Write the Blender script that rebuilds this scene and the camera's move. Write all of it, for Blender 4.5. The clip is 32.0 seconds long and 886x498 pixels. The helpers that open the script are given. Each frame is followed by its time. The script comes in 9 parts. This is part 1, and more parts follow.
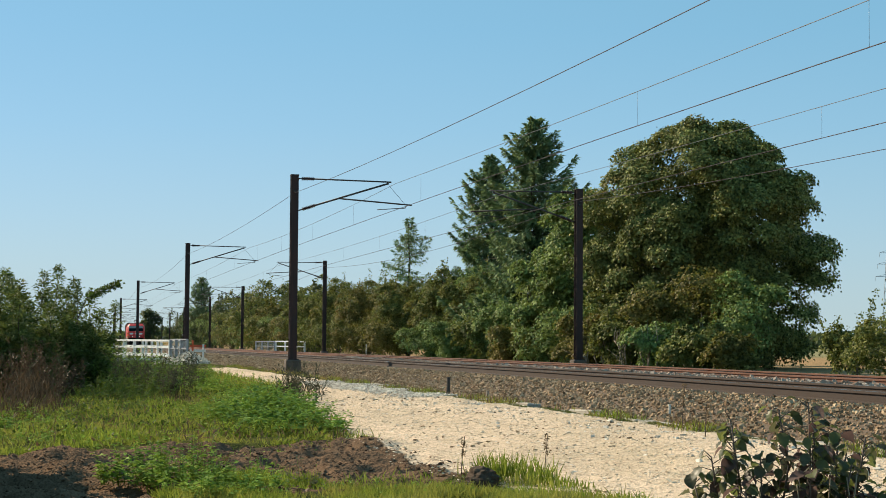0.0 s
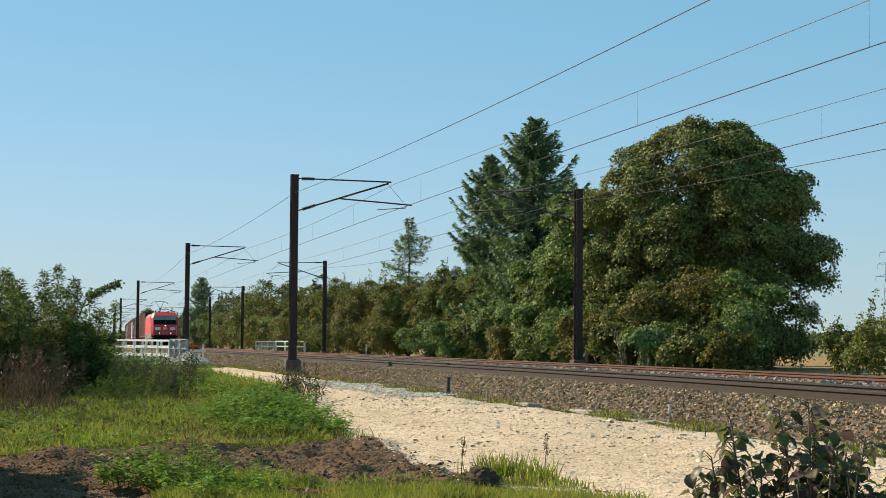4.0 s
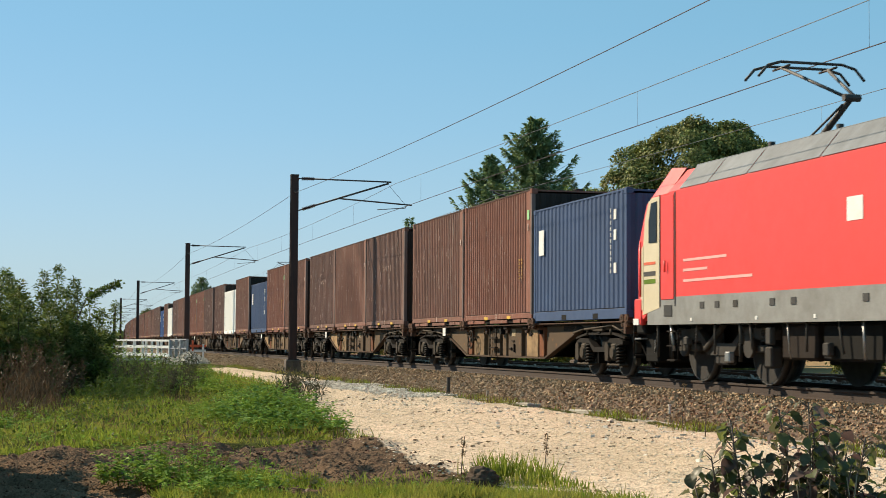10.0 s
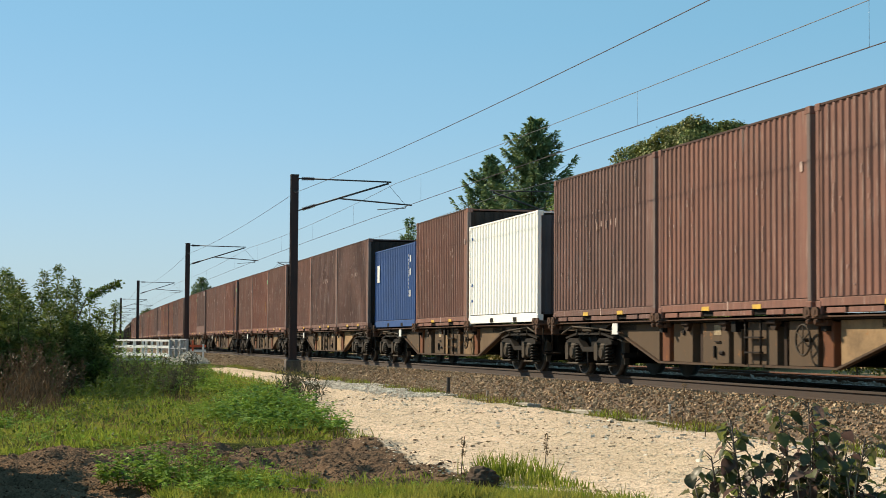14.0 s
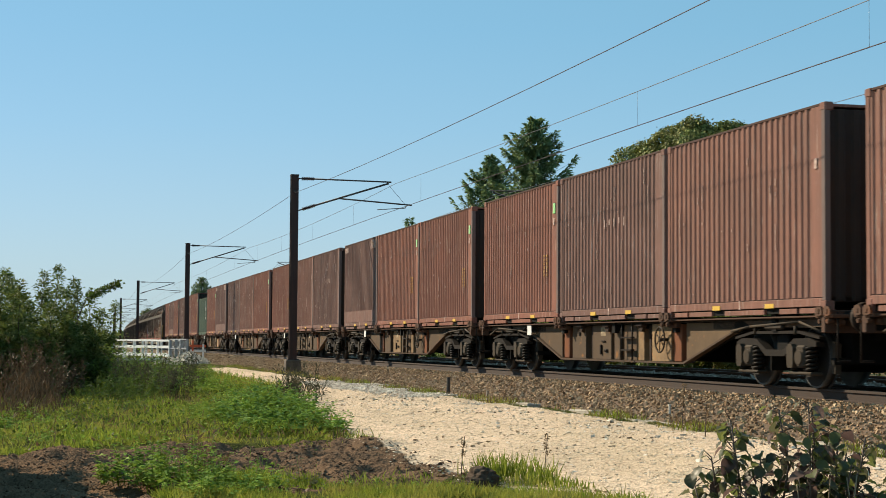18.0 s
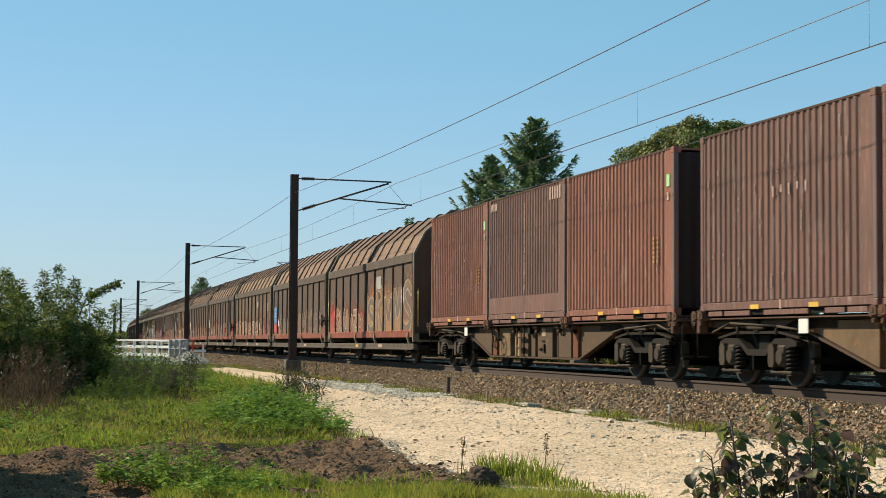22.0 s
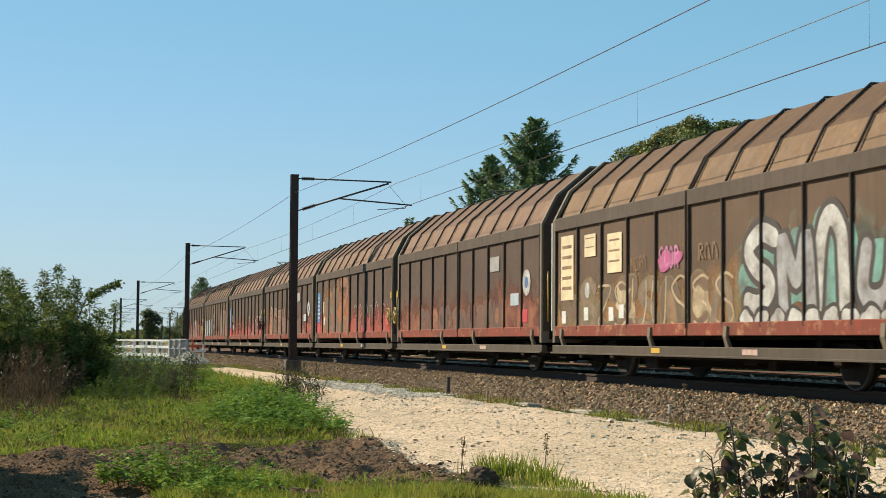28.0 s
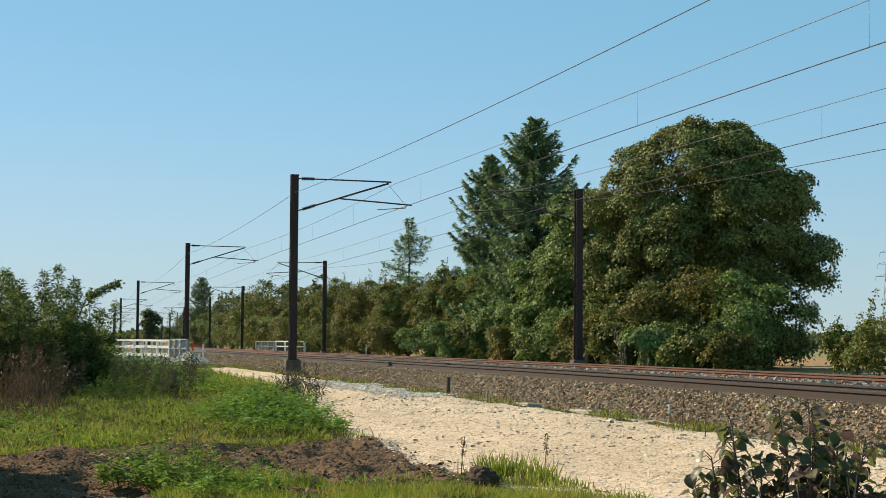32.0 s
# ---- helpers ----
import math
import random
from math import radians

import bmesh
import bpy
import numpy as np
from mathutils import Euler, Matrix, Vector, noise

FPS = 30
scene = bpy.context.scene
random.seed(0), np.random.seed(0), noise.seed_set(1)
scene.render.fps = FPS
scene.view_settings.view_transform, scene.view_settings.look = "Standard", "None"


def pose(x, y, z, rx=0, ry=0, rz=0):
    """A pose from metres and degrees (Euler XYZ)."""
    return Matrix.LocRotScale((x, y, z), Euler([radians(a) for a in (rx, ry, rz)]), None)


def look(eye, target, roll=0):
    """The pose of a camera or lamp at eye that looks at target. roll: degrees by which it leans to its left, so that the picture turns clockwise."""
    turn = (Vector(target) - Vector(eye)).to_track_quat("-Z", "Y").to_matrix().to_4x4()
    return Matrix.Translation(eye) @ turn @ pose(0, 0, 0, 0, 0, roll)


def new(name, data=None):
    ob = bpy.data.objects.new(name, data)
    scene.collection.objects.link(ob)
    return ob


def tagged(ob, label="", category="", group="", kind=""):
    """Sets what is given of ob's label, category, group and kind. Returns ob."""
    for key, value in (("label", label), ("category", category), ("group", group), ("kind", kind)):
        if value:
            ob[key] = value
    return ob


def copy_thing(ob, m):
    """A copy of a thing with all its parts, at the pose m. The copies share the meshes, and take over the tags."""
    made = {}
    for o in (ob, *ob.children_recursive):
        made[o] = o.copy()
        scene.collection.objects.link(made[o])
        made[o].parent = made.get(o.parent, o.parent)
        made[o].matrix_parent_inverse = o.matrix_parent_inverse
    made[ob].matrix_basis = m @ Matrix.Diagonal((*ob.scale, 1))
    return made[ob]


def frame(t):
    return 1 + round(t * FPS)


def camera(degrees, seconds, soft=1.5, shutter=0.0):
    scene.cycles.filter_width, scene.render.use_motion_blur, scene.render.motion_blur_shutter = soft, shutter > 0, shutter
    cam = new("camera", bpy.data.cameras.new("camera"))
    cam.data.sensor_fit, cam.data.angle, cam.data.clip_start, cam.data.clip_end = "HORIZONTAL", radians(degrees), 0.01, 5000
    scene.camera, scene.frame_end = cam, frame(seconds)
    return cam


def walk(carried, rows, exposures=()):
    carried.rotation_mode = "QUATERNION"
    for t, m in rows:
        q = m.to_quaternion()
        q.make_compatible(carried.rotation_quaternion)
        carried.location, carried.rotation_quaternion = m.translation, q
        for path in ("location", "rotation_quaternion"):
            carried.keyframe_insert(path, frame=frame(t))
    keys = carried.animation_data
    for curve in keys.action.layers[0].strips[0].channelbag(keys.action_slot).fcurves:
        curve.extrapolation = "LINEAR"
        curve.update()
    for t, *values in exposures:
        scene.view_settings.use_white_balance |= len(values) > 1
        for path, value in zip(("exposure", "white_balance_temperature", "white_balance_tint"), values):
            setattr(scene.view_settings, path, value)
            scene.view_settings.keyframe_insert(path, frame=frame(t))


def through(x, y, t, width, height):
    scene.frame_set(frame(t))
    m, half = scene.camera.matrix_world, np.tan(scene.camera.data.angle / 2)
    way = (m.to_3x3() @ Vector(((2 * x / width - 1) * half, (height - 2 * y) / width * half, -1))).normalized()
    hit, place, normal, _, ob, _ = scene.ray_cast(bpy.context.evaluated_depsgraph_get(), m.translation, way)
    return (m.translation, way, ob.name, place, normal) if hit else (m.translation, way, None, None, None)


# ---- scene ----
# The camera stands on a tripod beside the line and never moves.
SECONDS = 32.0
cam = camera(30.62, SECONDS, soft=0.72, shutter=0.06)
EYE = (48.254, -12.752, 0.727)
AIM = look(EYE, (48.254 - 96.634, -12.752 + 25.109, 0.727 + 5.60), 0.42)
walk(cam, [(0.0, AIM), (SECONDS, AIM)], exposures=[(0.0, 0.6, 6500, 10), (SECONDS, 0.6, 6500, 10)])

# ---- light: one low autumn sun, clear sky ----
SUN_TO = Vector((-0.661, -0.516, 0.545)).normalized()
sun_data = bpy.data.lights.new("sun", "SUN")
sun_data.energy, sun_data.angle, sun_data.color = 5.0, radians(0.53), (1.0, 0.84, 0.61)
sun_ob = new("sun", sun_data)
sun_ob.matrix_world = look(SUN_TO * 200, (0, 0, 0))
world = bpy.data.worlds.new("clear_sky")
scene.world = world
world.use_nodes = True
wn = world.node_tree
wn.nodes.clear()
sky = wn.nodes.new("ShaderNodeTexSky")
sky.sky_type, sky.sun_disc = "NISHITA", False
sky.sun_elevation = math.asin(SUN_TO.z)
sky.sun_rotation = math.atan2(SUN_TO.x, SUN_TO.y)
sky.air_density, sky.dust_density, sky.ozone_density = 0.60, 0.08, 2.4
bg = wn.nodes.new("ShaderNodeBackground")
bg.inputs["Strength"].default_value = 0.086
wo = wn.nodes.new("ShaderNodeOutputWorld")
haze = wn.nodes.new("ShaderNodeMix")
haze.data_type = "RGBA"
haze.inputs[0].default_value = 0.60
haze.inputs[7].default_value = (1.62, 4.5, 5.85, 1)
warm = wn.nodes.new("ShaderNodeMix")
warm.data_type, warm.blend_type = "RGBA", "MULTIPLY"
warm.inputs[0].default_value = 1.0
warm.inputs[7].default_value = (1.27, 1.02, 0.97, 1)
wn.links.new(sky.outputs[0], warm.inputs[6])
wn.links.new(warm.outputs[2], haze.inputs[6])
wn.links.new(haze.outputs[2], bg.inputs[0])
wn.links.new(bg.outputs[0], wo.inputs[0])

# ---- the line of the track: s runs along it, off to its far side ----
STEP = 2.0
S_MIN, S_MAX = -900.0, 760.0


def heading(s):
    u = max(-4.0, min(0.6, s / 100))
    return 0.0321 * u + 0.0147 * u * u / 2 + 0.0028 * u ** 3 / 3


def rail_z(s):
    u = max(-4.0, min(0.6, s / 100))
    return 0.2644 * u - 0.0071 * u * u - 0.40 * max(0.0, u) ** 2


def drift(s, off=0.0):
    """How far the line runs closer to the lane past the near mast; the lane's own edge does not follow it."""
    a = max(0.0, min(1.0, (s + 38.0) / 32.0))
    run = 32.0 * (a ** 3 - a ** 4 / 2) if s < -6.0 else 16.0 + min(s, 60.0) + 6.0
    b = max(0.0, min(1.0, (off + 7.0) / 2.5))
    return -0.0098 * run * b * b * (3 - 2 * b)


_LINE = {}
_x = _y = 0.0
_s = 0.0
_LINE[0] = (0.0, 0.0)
for _i in range(int(S_MAX / STEP)):
    _h = heading(_s + STEP / 2)
    _x, _y, _s = _x + STEP * math.cos(_h), _y + STEP * math.sin(_h), _s + STEP
    _LINE[_i + 1] = (_x, _y)
_x = _y = _s = 0.0
for _i in range(int(-S_MIN / STEP)):
    _h = heading(_s - STEP / 2)
    _x, _y, _s = _x - STEP * math.cos(_h), _y - STEP * math.sin(_h), _s - STEP
    _LINE[-_i - 1] = (_x, _y)


def line_at(s, off=0.0, z=0.0):
    """A point beside the track: s along it, off across it, z over the rail top."""
    i = max(int(S_MIN / STEP), min(int(S_MAX / STEP) - 1, math.floor(s / STEP)))
    f = s / STEP - i
    (ax, ay), (bx, by) = _LINE[i], _LINE[i + 1]
    h = heading(s)
    off += drift(s, off)
    return Vector((ax + (bx - ax) * f - off * math.sin(h), ay + (by - ay) * f + off * math.cos(h), z + rail_z(s)))


def line_pose(s, off=0.0, z=0.0):
    p = line_at(s, off, z)
    slope = (rail_z(s + 4) - rail_z(s - 4)) / 8
    turn = heading(s) + (drift(s + 2) - drift(s - 2)) / 4
    return Matrix.Translation(p) @ Euler((0, -math.atan(slope), turn)).to_matrix().to_4x4()


def track_coords(x, y):
    """The inverse of line_at, good enough for the ground."""
    s = x
    for k in range(3):
        c = max(S_MIN + 4, min(S_MAX - 4, s))
        p = line_at(c) - Vector((-drift(c) * math.sin(heading(c)), drift(c) * math.cos(heading(c)), 0))
        h = heading(s)
        along, across = (x - p.x) * math.cos(h) + (y - p.y) * math.sin(h), -(x - p.x) * math.sin(h) + (y - p.y) * math.cos(h)
        if k < 2:
            s += along
    off = across
    for k in range(3):
        off = across - drift(s, off)
    return s, off


# ---- mesh helpers ----
def part(name, bm, material, parent=None, label="", smooth=False):
    me = bpy.data.meshes.new(name)
    bm.normal_update()
    bm.to_mesh(me)
    bm.free()
    for m in (material if isinstance(material, (list, tuple)) else [material]):
        me.materials.append(m)
    if smooth:
        me.polygons.foreach_set("use_smooth", [True] * len(me.polygons))
    ob = new(name, me)
    ob.parent = parent
    if label:
        ob["label"] = label
    return ob


def share(name, data, parent, m, label=""):
    """Another object on the same mesh."""
    ob = new(name, data)
    ob.parent = parent
    ob.matrix_basis = m
    if label:
        ob["label"] = label
    return ob


def thing(name, m, label, category, group="", kind=""):
    ob = new(name)
    ob.empty_display_size = 0.2
    ob.matrix_basis = m
    return tagged(ob, label, category, group, kind)


def box(bm, lo, hi, bevel=0.0, mat=0):
    (x0, y0, z0), (x1, y1, z1) = lo, hi
    v = [bm.verts.new(c) for c in ((x0, y0, z0), (x1, y0, z0), (x1, y1, z0), (x0, y1, z0),
                                   (x0, y0, z1), (x1, y0, z1), (x1, y1, z1), (x0, y1, z1))]
    fs = [bm.faces.new([v[i] for i in q]) for q in ((3, 2, 1, 0), (4, 5, 6, 7), (0, 1, 5, 4), (1, 2, 6, 5), (2, 3, 7, 6), (3, 0, 4, 7))]
    for f in fs:
        f.material_index = mat
    if bevel:
        es = list({e for f in fs for e in f.edges})
        r = bmesh.ops.bevel(bm, geom=es, offset=bevel, segments=1, affect="EDGES", clamp_overlap=True)
        for f in r["faces"]:
            f.material_index = mat
    return bm


def boxed(lo, hi, bevel=0.0):
    return box(bmesh.new(), lo, hi, bevel)


def tube(bm, a, b, r, n=8, r2=None, mat=0, caps=True):
    """A round bar from a to b."""
    a, b = Vector(a), Vector(b)
    d = (b - a).normalized()
    u = d.orthogonal().normalized()
    w = d.cross(u)
    r2 = r if r2 is None else r2
    ring = [[bm.verts.new(p + (u * math.cos(k * math.tau / n) + w * math.sin(k * math.tau / n)) * rr) for k in range(n)] for p, rr in ((a, r), (b, r2))]
    for k in range(n):
        f = bm.faces.new((ring[0][k], ring[0][(k + 1) % n], ring[1][(k + 1) % n], ring[1][k]))
        f.material_index = mat
        f.smooth = True
    if caps:
        bm.faces.new(ring[0][::-1]).material_index = mat
        bm.faces.new(ring[1]).material_index = mat
    return bm


def prism(bm, outline, axis, lo, hi, mat=0):
    """An outline in the two other axes, drawn out along axis from lo to hi."""
    def at(p, t):
        if axis == "x":
            return (t, p[0], p[1])
        if axis == "y":
            return (p[0], t, p[1])
        return (p[0], p[1], t)
    a = [bm.verts.new(at(p, lo)) for p in outline]
    b = [bm.verts.new(at(p, hi)) for p in outline]
    n = len(outline)
    fs = [bm.faces.new((a[i], a[(i + 1) % n], b[(i + 1) % n], b[i])) for i in range(n)]
    fs += [bm.faces.new(a[::-1]), bm.faces.new(b)]
    for f in fs:
        f.material_index = mat
    bmesh.ops.recalc_face_normals(bm, faces=fs)
    return bm


def ring(bm, centre, axis, r, thick, n=18, m=6):
    """A ring of round bar about axis ('x', 'y' or 'z')."""
    c = Vector(centre)
    ax = {"x": Vector((1, 0, 0)), "y": Vector((0, 1, 0)), "z": Vector((0, 0, 1))}[axis]
    u = ax.orthogonal().normalized()
    w = ax.cross(u)
    rows = []
    for i in range(n):
        d = u * math.cos(i * math.tau / n) + w * math.sin(i * math.tau / n)
        rows.append([bm.verts.new(c + d * (r + thick * math.cos(j * math.tau / m)) + ax * thick * math.sin(j * math.tau / m)) for j in range(m)])
    for i in range(n):
        for j in range(m):
            f = bm.faces.new((rows[i][j], rows[(i + 1) % n][j], rows[(i + 1) % n][(j + 1) % m], rows[i][(j + 1) % m]))
            f.smooth = True
    return bm


def helix(bm, centre, r, thick, height, turns, n=10, m=5):
    """A coil spring of round bar about a vertical axis."""
    c = Vector(centre)
    rows = []
    for i in range(turns * n + 1):
        a = i * math.tau / n
        d = Vector((math.cos(a), math.sin(a), 0))
        p = c + d * r + Vector((0, 0, height * i / (turns * n)))
        rows.append([bm.verts.new(p + d * thick * math.cos(j * math.tau / m) + Vector((0, 0, thick * math.sin(j * math.tau / m)))) for j in range(m)])
    for u, v in zip(rows, rows[1:]):
        for j in range(m):
            bm.faces.new((u[j], u[(j + 1) % m], v[(j + 1) % m], v[j])).smooth = True
    return bm


def sweep(bm, profile, s0, s1, step, closed=False):
    """An outline of (off, z) drawn along the track."""
    n = max(1, round((s1 - s0) / step))
    rows = []
    for i in range(n + 1):
        s = s0 + (s1 - s0) * i / n
        rows.append([bm.verts.new(line_at(s, o, z)) for o, z in profile])
    k = len(profile)
    for a, b in zip(rows, rows[1:]):
        for j in range(k if closed else k - 1):
            bm.faces.new((a[j], b[j], b[(j + 1) % k], a[(j + 1) % k]))
    if closed:
        bm.faces.new(rows[0])
        bm.faces.new(rows[-1][::-1])
    bmesh.ops.recalc_face_normals(bm, faces=bm.faces[:])
    return bm


# ---- materials ----
class Mat:
    """A small builder of node materials."""

    def __init__(self, name):
        self.m = bpy.data.materials.new(name)
        self.m.use_nodes = True
        self.t = self.m.node_tree
        self.t.nodes.clear()
        self.out = self.t.nodes.new("ShaderNodeOutputMaterial")
        self.p = self.t.nodes.new("ShaderNodeBsdfPrincipled")
        self.t.links.new(self.p.outputs[0], self.out.inputs[0])
        self.co = None

    def node(self, kind, **inputs):
        n = self.t.nodes.new(kind)
        for k, v in inputs.items():
            self.put(n.inputs[k.replace("_", " ")], v)
        return n

    def put(self, socket, v):
        if isinstance(v, bpy.types.NodeSocket):
            self.t.links.new(v, socket)
        elif isinstance(v, (tuple, list)) and len(v) == 3 and socket.type == "RGBA":
            socket.default_value = (*v, 1)
        else:
            socket.default_value = v

    def coords(self, stretch=(1, 1, 1), kind="Object"):
        tc = self.t.nodes.new("ShaderNodeTexCoord")
        mp = self.node("ShaderNodeMapping", Vector=tc.outputs[kind], Scale=stretch)
        return mp.outputs[0]

    def shifted(self, stretch=(1, 1, 1)):
        """Object coordinates moved by a different amount on each object."""
        tc = self.t.nodes.new("ShaderNodeTexCoord")
        oi = self.t.nodes.new("ShaderNodeObjectInfo")
        k = self.node("ShaderNodeMath")
        k.operation = "MULTIPLY"
        self.put(k.inputs[0], oi.outputs["Random"])
        k.inputs[1].default_value = 37.0
        add = self.t.nodes.new("ShaderNodeVectorMath")
        add.operation = "ADD"
        self.put(add.inputs[0], tc.outputs["Object"])
        self.put(add.inputs[1], k.outputs[0])
        return self.node("ShaderNodeMapping", Vector=add.outputs[0], Scale=stretch).outputs[0]

    def noise(self, scale, detail=4.0, rough=0.6, co=None):
        n = self.node("ShaderNodeTexNoise", Scale=scale, Detail=detail, Roughness=rough)
        if co is not None:
            self.put(n.inputs["Vector"], co)
        return n.outputs["Fac"]

    def ramp(self, fac, stops):
        r = self.t.nodes.new("ShaderNodeValToRGB")
        e = r.color_ramp.elements
        while len(e) < len(stops):
            e.new(0.5)
        for el, (pos, c) in zip(e, stops):
            el.position = pos
            el.color = (c, c, c, 1) if isinstance(c, (int, float)) else (*c, 1)
        self.put(r.inputs[0], fac)
        return r.outputs[0]

    def mix(self, fac, a, b, mode="MIX"):
        n = self.t.nodes.new("ShaderNodeMix")
        n.data_type, n.blend_type = "RGBA", mode
        self.put(n.inputs[0], fac)
        self.put(n.inputs[6], a)
        self.put(n.inputs[7], b)
        return n.outputs[2]

    def bump(self, height, strength=0.3, distance=0.02):
        b = self.node("ShaderNodeBump", Strength=strength, Distance=distance)
        self.put(b.inputs["Height"], height)
        self.put(self.p.inputs["Normal"], b.outputs[0])

    def set(self, color=None, rough=None, metal=None, spec=None):
        for key, v in (("Base Color", color), ("Roughness", rough), ("Metallic", metal), ("Specular IOR Level", spec)):
            if v is not None:
                self.put(self.p.inputs[key], v)
        return self.m


def plain(name, a, b, scale=3.0, rough=0.6, metal=0.0, bump=0.15, fine=40.0, spec=0.4, stretch=(1, 1, 1)):
    """A worn surface: two tones in patches, grain over them, fine relief."""
    k = Mat(name)
    co = k.shifted(stretch)
    big = k.noise(scale, 5, 0.65, co)
    grain = k.noise(fine, 3, 0.7, co)
    c = k.mix(k.ramp(big, [(0.35, 0.0), (0.68, 1.0)]), a, b)
    c = k.mix(0.35, c, k.mix(grain, (0.25, 0.25, 0.25), (1.0, 1.0, 1.0)), "MULTIPLY")
    r = k.ramp(big, [(0.2, max(0.05, rough - 0.1)), (0.8, min(1.0, rough + 0.12))])
    k.set(c, r, metal, spec)
    k.bump(grain, bump, 0.01)
    return k.m


def painted_steel(name, paint, dirt, rust, rust_at=0.62, streak=0.5, rough=0.55, scuff=None):
    """Old paint with dirt running down it and rust breaking through."""
    k = Mat(name)
    co = k.shifted()
    down = k.shifted((9, 9, 0.5))
    big = k.noise(0.7, 5, 0.6, co)
    mid = k.noise(4.0, 6, 0.7, co)
    run = k.noise(1.0, 4, 0.65, down)
    c = k.mix(k.ramp(big, [(0.3, 0.0), (0.75, 0.8)]), paint, dirt)
    c = k.mix(k.ramp(run, [(0.45, 0.0), (0.75, streak)]), c, dirt)
    c = k.mix(k.ramp(mid, [(rust_at, 0.0), (rust_at + 0.12, 0.85)]), c, rust)
    if scuff:
        c = k.mix(k.ramp(k.noise(1.0, 5, 0.75, k.shifted((16, 16, 0.9))), [(0.57, 0.0), (0.68, 0.7)]), c, scuff)
        c = k.mix(k.ramp(k.noise(1.0, 4, 0.7, k.shifted((11, 11, 0.25))), [(0.54, 0.0), (0.72, 0.5)]), c, tuple(0.4 * q for q in dirt))
    fine = k.noise(60.0, 2, 0.6, co)
    c = k.mix(0.18, c, k.mix(fine, (0.3, 0.3, 0.3), (1, 1, 1)), "MULTIPLY")
    k.set(c, k.ramp(mid, [(0.3, rough), (0.75, 0.85)]), 0.0, 0.08)
    k.bump(mid, 0.12, 0.01)
    return k.m


def leaf_material(name, dark, light, autumn, share_autumn=0.12, through=0.35, spec=0.10, rough=0.6, glow=0.3):
    k = Mat(name)
    geo = k.t.nodes.new("ShaderNodeNewGeometry")
    rnd = geo.outputs["Random Per Island"]
    patch = k.noise(0.55, 3, 0.6, k.coords())
    c = k.mix(rnd, dark, light)
    c = k.mix(k.ramp(patch, [(0.62 - share_autumn, 0.0), (0.80 - share_autumn * 0.5, 0.85)]), c, autumn)
    c = k.mix(1.0, c, k.ramp(k.noise(1.7, 3, 0.6, k.coords()), [(0.34, 0.6), (0.62, 1.0)]), "MULTIPLY")
    k.set(c, rough, 0.0, spec)
    tr = k.node("ShaderNodeBsdfTranslucent")
    k.put(tr.inputs["Color"], k.mix(glow, c, (0.25, 0.32, 0.04)))
    ms = k.t.nodes.new("ShaderNodeMixShader")
    ms.inputs[0].default_value = through
    k.t.links.new(k.p.outputs[0], ms.inputs[1])
    k.t.links.new(tr.outputs[0], ms.inputs[2])
    k.t.links.new(ms.outputs[0], k.out.inputs[0])
    return k.m


